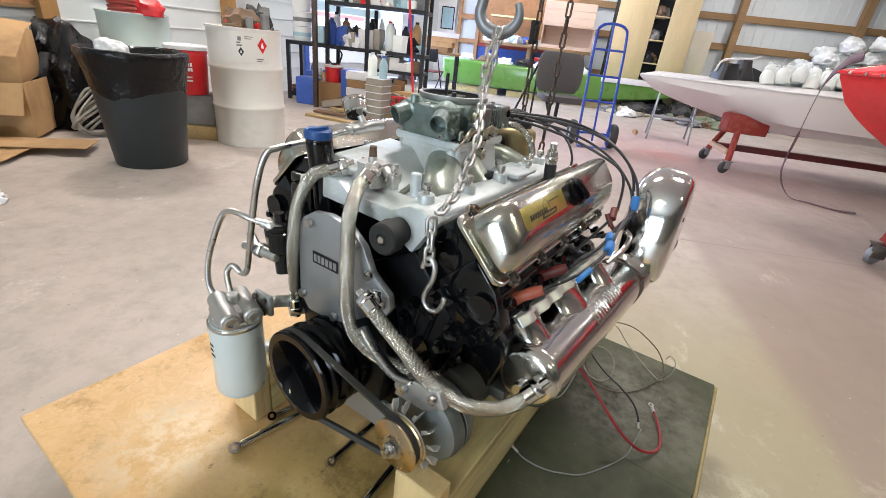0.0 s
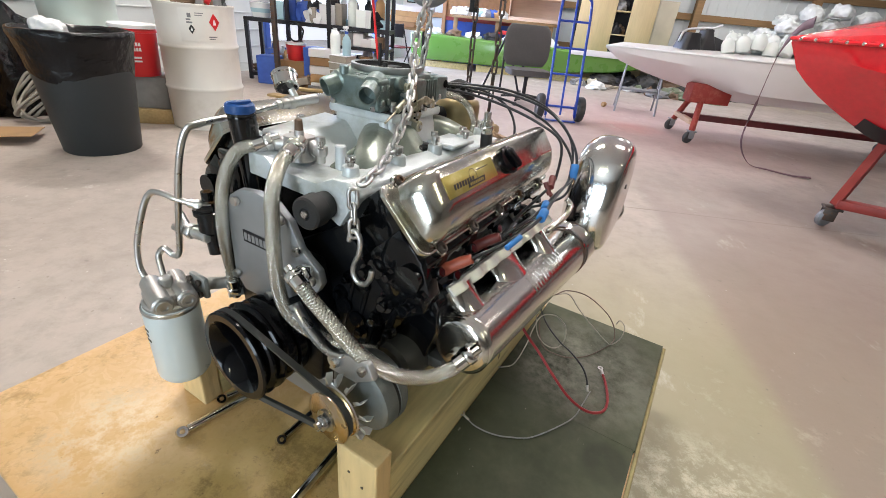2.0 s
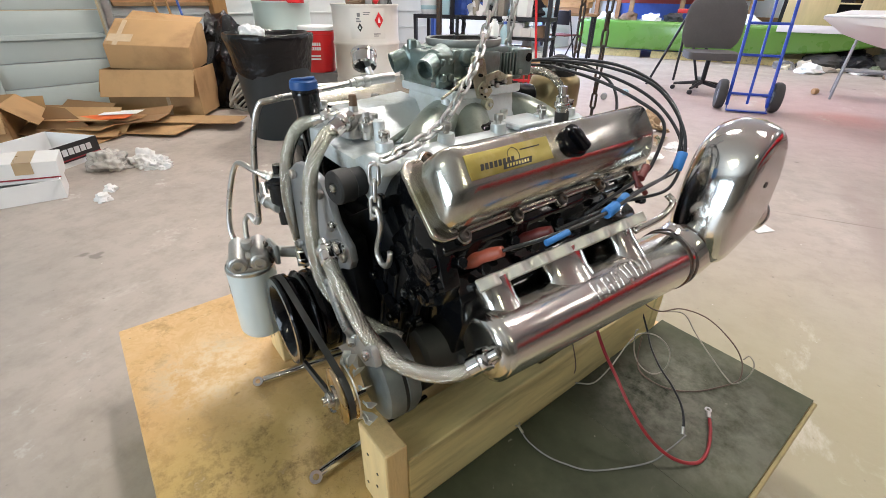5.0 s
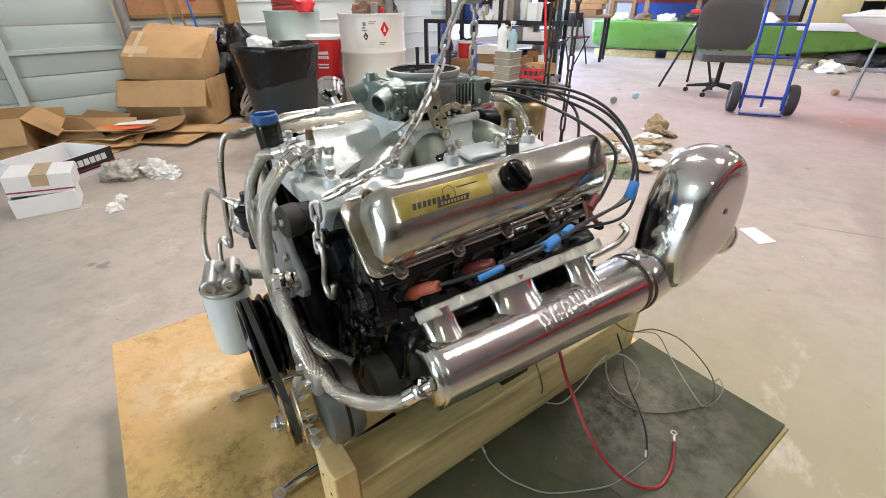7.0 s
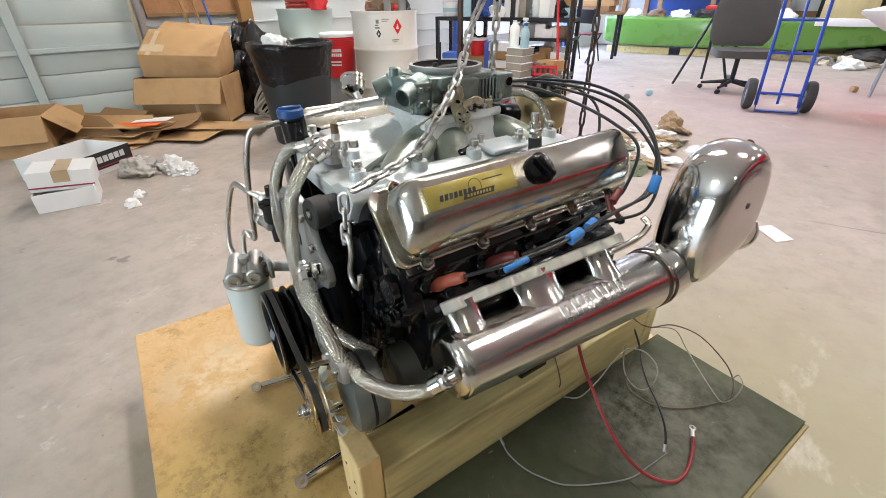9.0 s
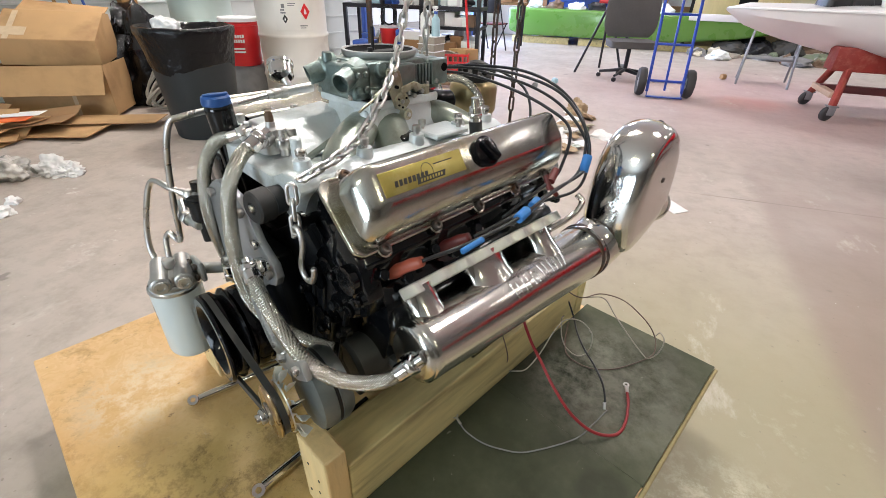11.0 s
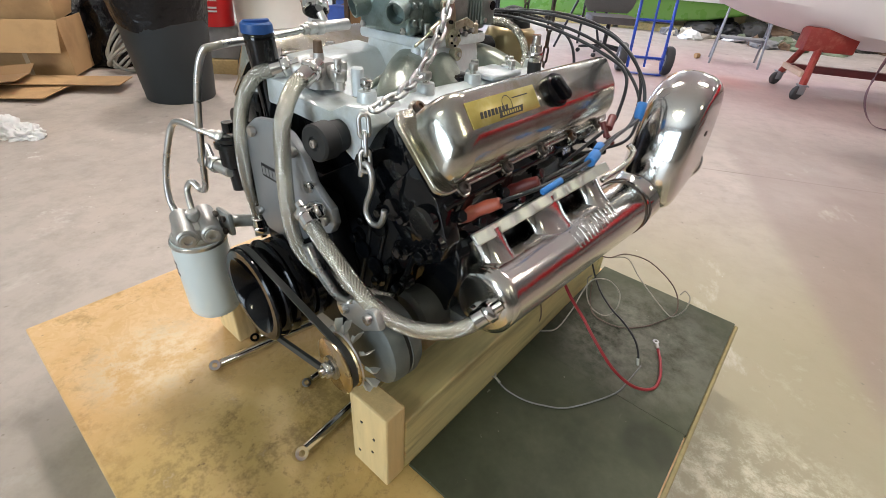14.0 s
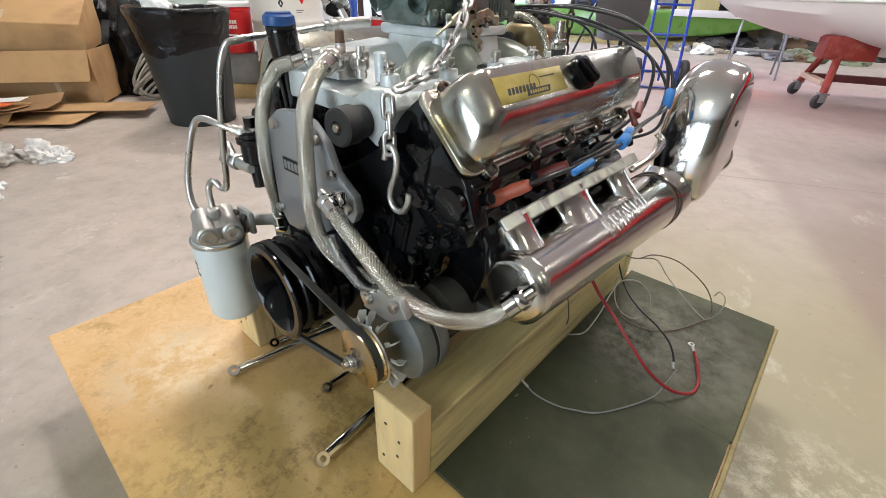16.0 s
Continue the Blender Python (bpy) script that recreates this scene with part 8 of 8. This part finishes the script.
for x in (-0.29, 0.29):
    for y in (-0.3, 0.3):
        part("leg", rod((x * 0.9, 0, 0.72), (x, y, 0), 0.014, 8), grey_steel, horse)
    part("brace", rod((x * 0.95, -0.15, 0.36), (x * 0.95, 0.15, 0.36), 0.009, 8), grey_steel, horse)

# green boat along the end wall
GB = pose(4.12, 11.0, 0.17, 0, 0, 178)
gboat = thing("green_boat", GB, "lime green flat boat hull on timber skids", "boat")
part("hull", prism([(0.0, 0.42), (1.6, 0.10), (2.6, 0.0), (5.6, -0.02), (5.88, 0.06), (5.92, 0.50), (3.0, 0.48), (0.4, 0.52)], 1.1, 0.05, 3, "xz", -0.5), green_paint, gboat)
part("deck_strip", box(0.15, 2.45, 0.56, 0.64, 0.40, 0.515, 0.005), white_gel, gboat)
for x in (2.3, 3.6, 5.0):
    solid("timber_skid", box(-0.6, 0.6, -0.06, 0.06, 0, 0.13, 0.006), pine, "pine skid under the green boat", "timber", pose(3.9 - x, 10.75, 0, 0, 0, 0), "skids")
for k in range(7):
    solid("boat_clutter", crumple(150 + k, (0.18, 0.16, 0.13), 3, 0.4), (white_plastic, brown_junk, clear_bag, shelf_black, white_card, red_plastic, clear_bag)[k], "clutter lying in the green boat", "clutter", pose(-1.3 + 0.42 * k, 10.9, 0.62), "boat clutter")
under = random.Random(77)
for k in range(22):
    w, h = under.uniform(0.10, 0.28), under.uniform(0.05, 0.12)
    solid("floor_litter", crumple(170 + k, (w, w * 0.8, h), 3, 0.45), (wire_white, grey_junk, dusty_green, cream, clear_bag, brown_junk)[k % 6], "pale dusty litter under the boats", "clutter", pose(under.uniform(1.7, 4.6), under.uniform(9.6, 10.4), 0, 0, 0, 50 * k), "floor litter")
for k in range(14):
    solid("dark_sack", crumple(300 + k, (0.34, 0.28, under.uniform(0.14, 0.24)), 4, 0.3), (dusty_sack, shelf_black, dusty_sack, brown_junk)[k % 4], "dark sacks and scrap stored beneath the boats", "scrap", pose(2.5 + 0.45 * (k % 8), 10.55 + 0.35 * (k // 8), 0, 0, 0, 60 * k), "scrap beneath the boats")

# red boat
RB = pose(1.95, 3.33, 0.61, 0, 0, -22)
rboat = thing("red_boat", RB, "glossy red speedboat on a red wheeled cradle", "boat")
part("hull", hull(5.0, 1.9, 0.50, 0.13, 0.80, 0.15, 60, 3.4, 9.0), red_gel, rboat)
low = hull(5.0, 1.9, 0.50, 0.13, 0.80, 0.15, 60, 3.4, 9.0)
bmesh.ops.delete(low, geom=[f for f in low.faces if max(v.co.z for v in f.verts) > 0.17], context="FACES")
for v in low.verts:
    v.co.y *= 1.006
    v.co.z -= 0.004
part("bottom", low, shelf_black, rboat, "black painted bottom")
def sheer_line(t):
    return Vector((5.0 * t, -1.9 / 2 * min(1.0, 1 - (1 - min(1, t * 1.7)) ** 3.4) - 0.004, 0.505 + 0.02 * (1 - t)))


part("deck_lip", sweep([sheer_line(t) for t in (0.0, 0.004, 0.012, 0.025, 0.05, 0.09, 0.15, 0.25, 0.4, 0.7, 1.0)], 0.026, 12, 6, flat=0.55), red_gel, rboat, "glossy red overhanging deck lip")
for k in range(34):
    p = sheer_line(0.010 + 0.0125 * k)
    q = sheer_line(0.011 + 0.0125 * k) - p
    out = Vector((q.y, -q.x, 0)).normalized()
    part("rivet", lathe([(0, 0), (0.010, 0), (0.007, 0.004), (0, 0.006)], 8, along(p + out * 0.025, p + out * 0.06)), chrome, rboat)
cradle = thing("boat_cradle", pose(2.58, 3.19, 0, 0, 0, -22), "red steel boat cradle on grey castors", "cradle")
part("leg", rod((0.0, 0.0, 0.16), (0.10, 0.02, 0.66), 0.036, 4), red_frame, cradle)
part("cross_bar", box(1.16, 1.24, -0.06, 1.0, 0.145, 0.205, 0.006), red_frame, cradle)
part("side_bar", box(0.0, 2.6, -0.05, 0.03, 0.145, 0.205, 0.006), red_frame, cradle)
part("side_bar", box(1.0, 2.6, 0.92, 1.0, 0.145, 0.205, 0.006), red_frame, cradle)
part("bunk", box(0.10, 0.26, -0.1, 0.45, 0.60, 0.655, 0.01), red_frame, cradle)
part("bunk", box(2.4, 2.56, -0.1, 1.05, 0.56, 0.605, 0.01), red_frame, cradle)
for x in (0.0, 2.5):
    for y in (-0.01, 0.96) if x else (-0.01,):
        cas = part("castor", lathe([(0, -0.022), (0.05, -0.022), (0.062, -0.012), (0.062, 0.012), (0.05, 0.022), (0, 0.022)], 24, pose(x - 0.02, y, 0.062, 90, 0, 35)), grey_steel, cradle)
        part("fork", joined(box(x - 0.05, x + 0.03, y - 0.04, y - 0.032, 0.05, 0.135, 0.003), box(x - 0.05, x + 0.03, y + 0.032, y + 0.04, 0.05, 0.135, 0.003), box(x - 0.06, x + 0.05, y - 0.05, y + 0.05, 0.13, 0.144, 0.003)), steel_dark, cas)
for x in (2.5,):
    part("rear_leg", rod((x, 0, 0.16), (x, 0.05, 0.6), 0.035, 4), red_frame, cradle)
    part("rear_leg", rod((x, 0.95, 0.16), (x, 0.9, 0.6), 0.035, 4), red_frame, cradle)
# webbing strap
sp = spline([(2.05, 3.36, 1.235), (2.25, 3.85, 1.20), (2.45, 4.35, 1.03), (2.60, 4.66, 0.60), (2.62, 4.70, 0.25), (2.78, 4.72, 0.03), (2.95, 4.64, 0.006), (3.10, 4.52, 0.006), (3.24, 4.46, 0.02)], 8)
vs, fs = [], []
for k, p in enumerate(sp):
    d = (sp[min(k + 1, len(sp) - 1)] - sp[max(k - 1, 0)]).normalized()
    s = d.cross(Vector((0.75, -0.66, 0.1))).normalized() if k < 24 else Vector((-d.y, d.x, 0)).normalized()
    if k and s.dot(last) < 0:
        s = -s
    last = s
    nrm = d.cross(s).normalized()
    hw = 0.030 if k < 18 or k > 44 else 0.011
    for a, b in ((-hw, 0.002), (hw, 0.002), (hw, -0.002), (-hw, -0.002)):
        vs.append(tuple(p + s * a + nrm * b))
for k in range(len(sp) - 1):
    for j in range(4):
        a, b = 4 * k + j, 4 * k + (j + 1) % 4
        fs.append((a, b, b + 4, a + 4))
solid("webbing_strap", as_bm(vs, fs), strap_cloth, "faded purple webbing strap trailing from the red boat", "strap")

# ---- loose litter on the floor ----
solid("paper_card", prism([(0, 0), (0.085, -0.148), (0.165, -0.075), (0.075, 0.062)], 0.003, 0, 2, "xy", 0.001), white_card, "white printed card on the floor", "card", pose(0.78, 2.825, 0))
heap = random.Random(9)
for k in range(38):
    a, d = heap.uniform(0, 2 * math.pi), heap.random() ** 0.7
    s = heap.uniform(0.04, 0.10)
    mat = (kraft, white_card, wire_white, kraft, dusty_green, paper, cream, kraft, milk_white, white_card)[k % 10]
    solid("floor_scrap", crumple(200 + k, (s * 1.2, s * 0.9, s * heap.uniform(0.12, 0.42)), 4, 0.5), mat, "crumpled paper and scrap heaped on the floor", "scrap", pose(0.10 + 0.34 * d * math.cos(a), 4.0 + 0.75 * d * math.sin(a), 0.05 * (1 - d), heap.uniform(-15, 15), heap.uniform(-15, 15), 50 * k), "scrap heap")
solid("paper_ball", crumple(250, (0.085, 0.08, 0.10), 4, 0.5), kraft, "crumpled brown paper ball on the scrap heap", "paper", pose(0.16, 4.72, 0))
# loose spray-can lids
for k, (x, y, mat) in enumerate(((-0.42, 5.87, grey_junk), (-0.25, 6.26, teal_junk), (0.55, 7.9, grey_junk), (1.9, 7.6, card))):
    solid("spray_lid", lathe([(0, 0), (0.034, 0), (0.036, 0.01), (0.036, 0.05), (0.03, 0.06), (0, 0.06)], 20, pose(0, 0, 0.036, 90)), mat, "small round spray lid lying on the floor", "tin", pose(x, y, 0, 0, 0, 40 * k), "tins on the floor")
solid("floor_rag", crumple(231, (0.05, 0.04, 0.03), 3, 0.5), paper, "scrap of white paper on the concrete", "paper", pose(-2.45, 1.36, 0))
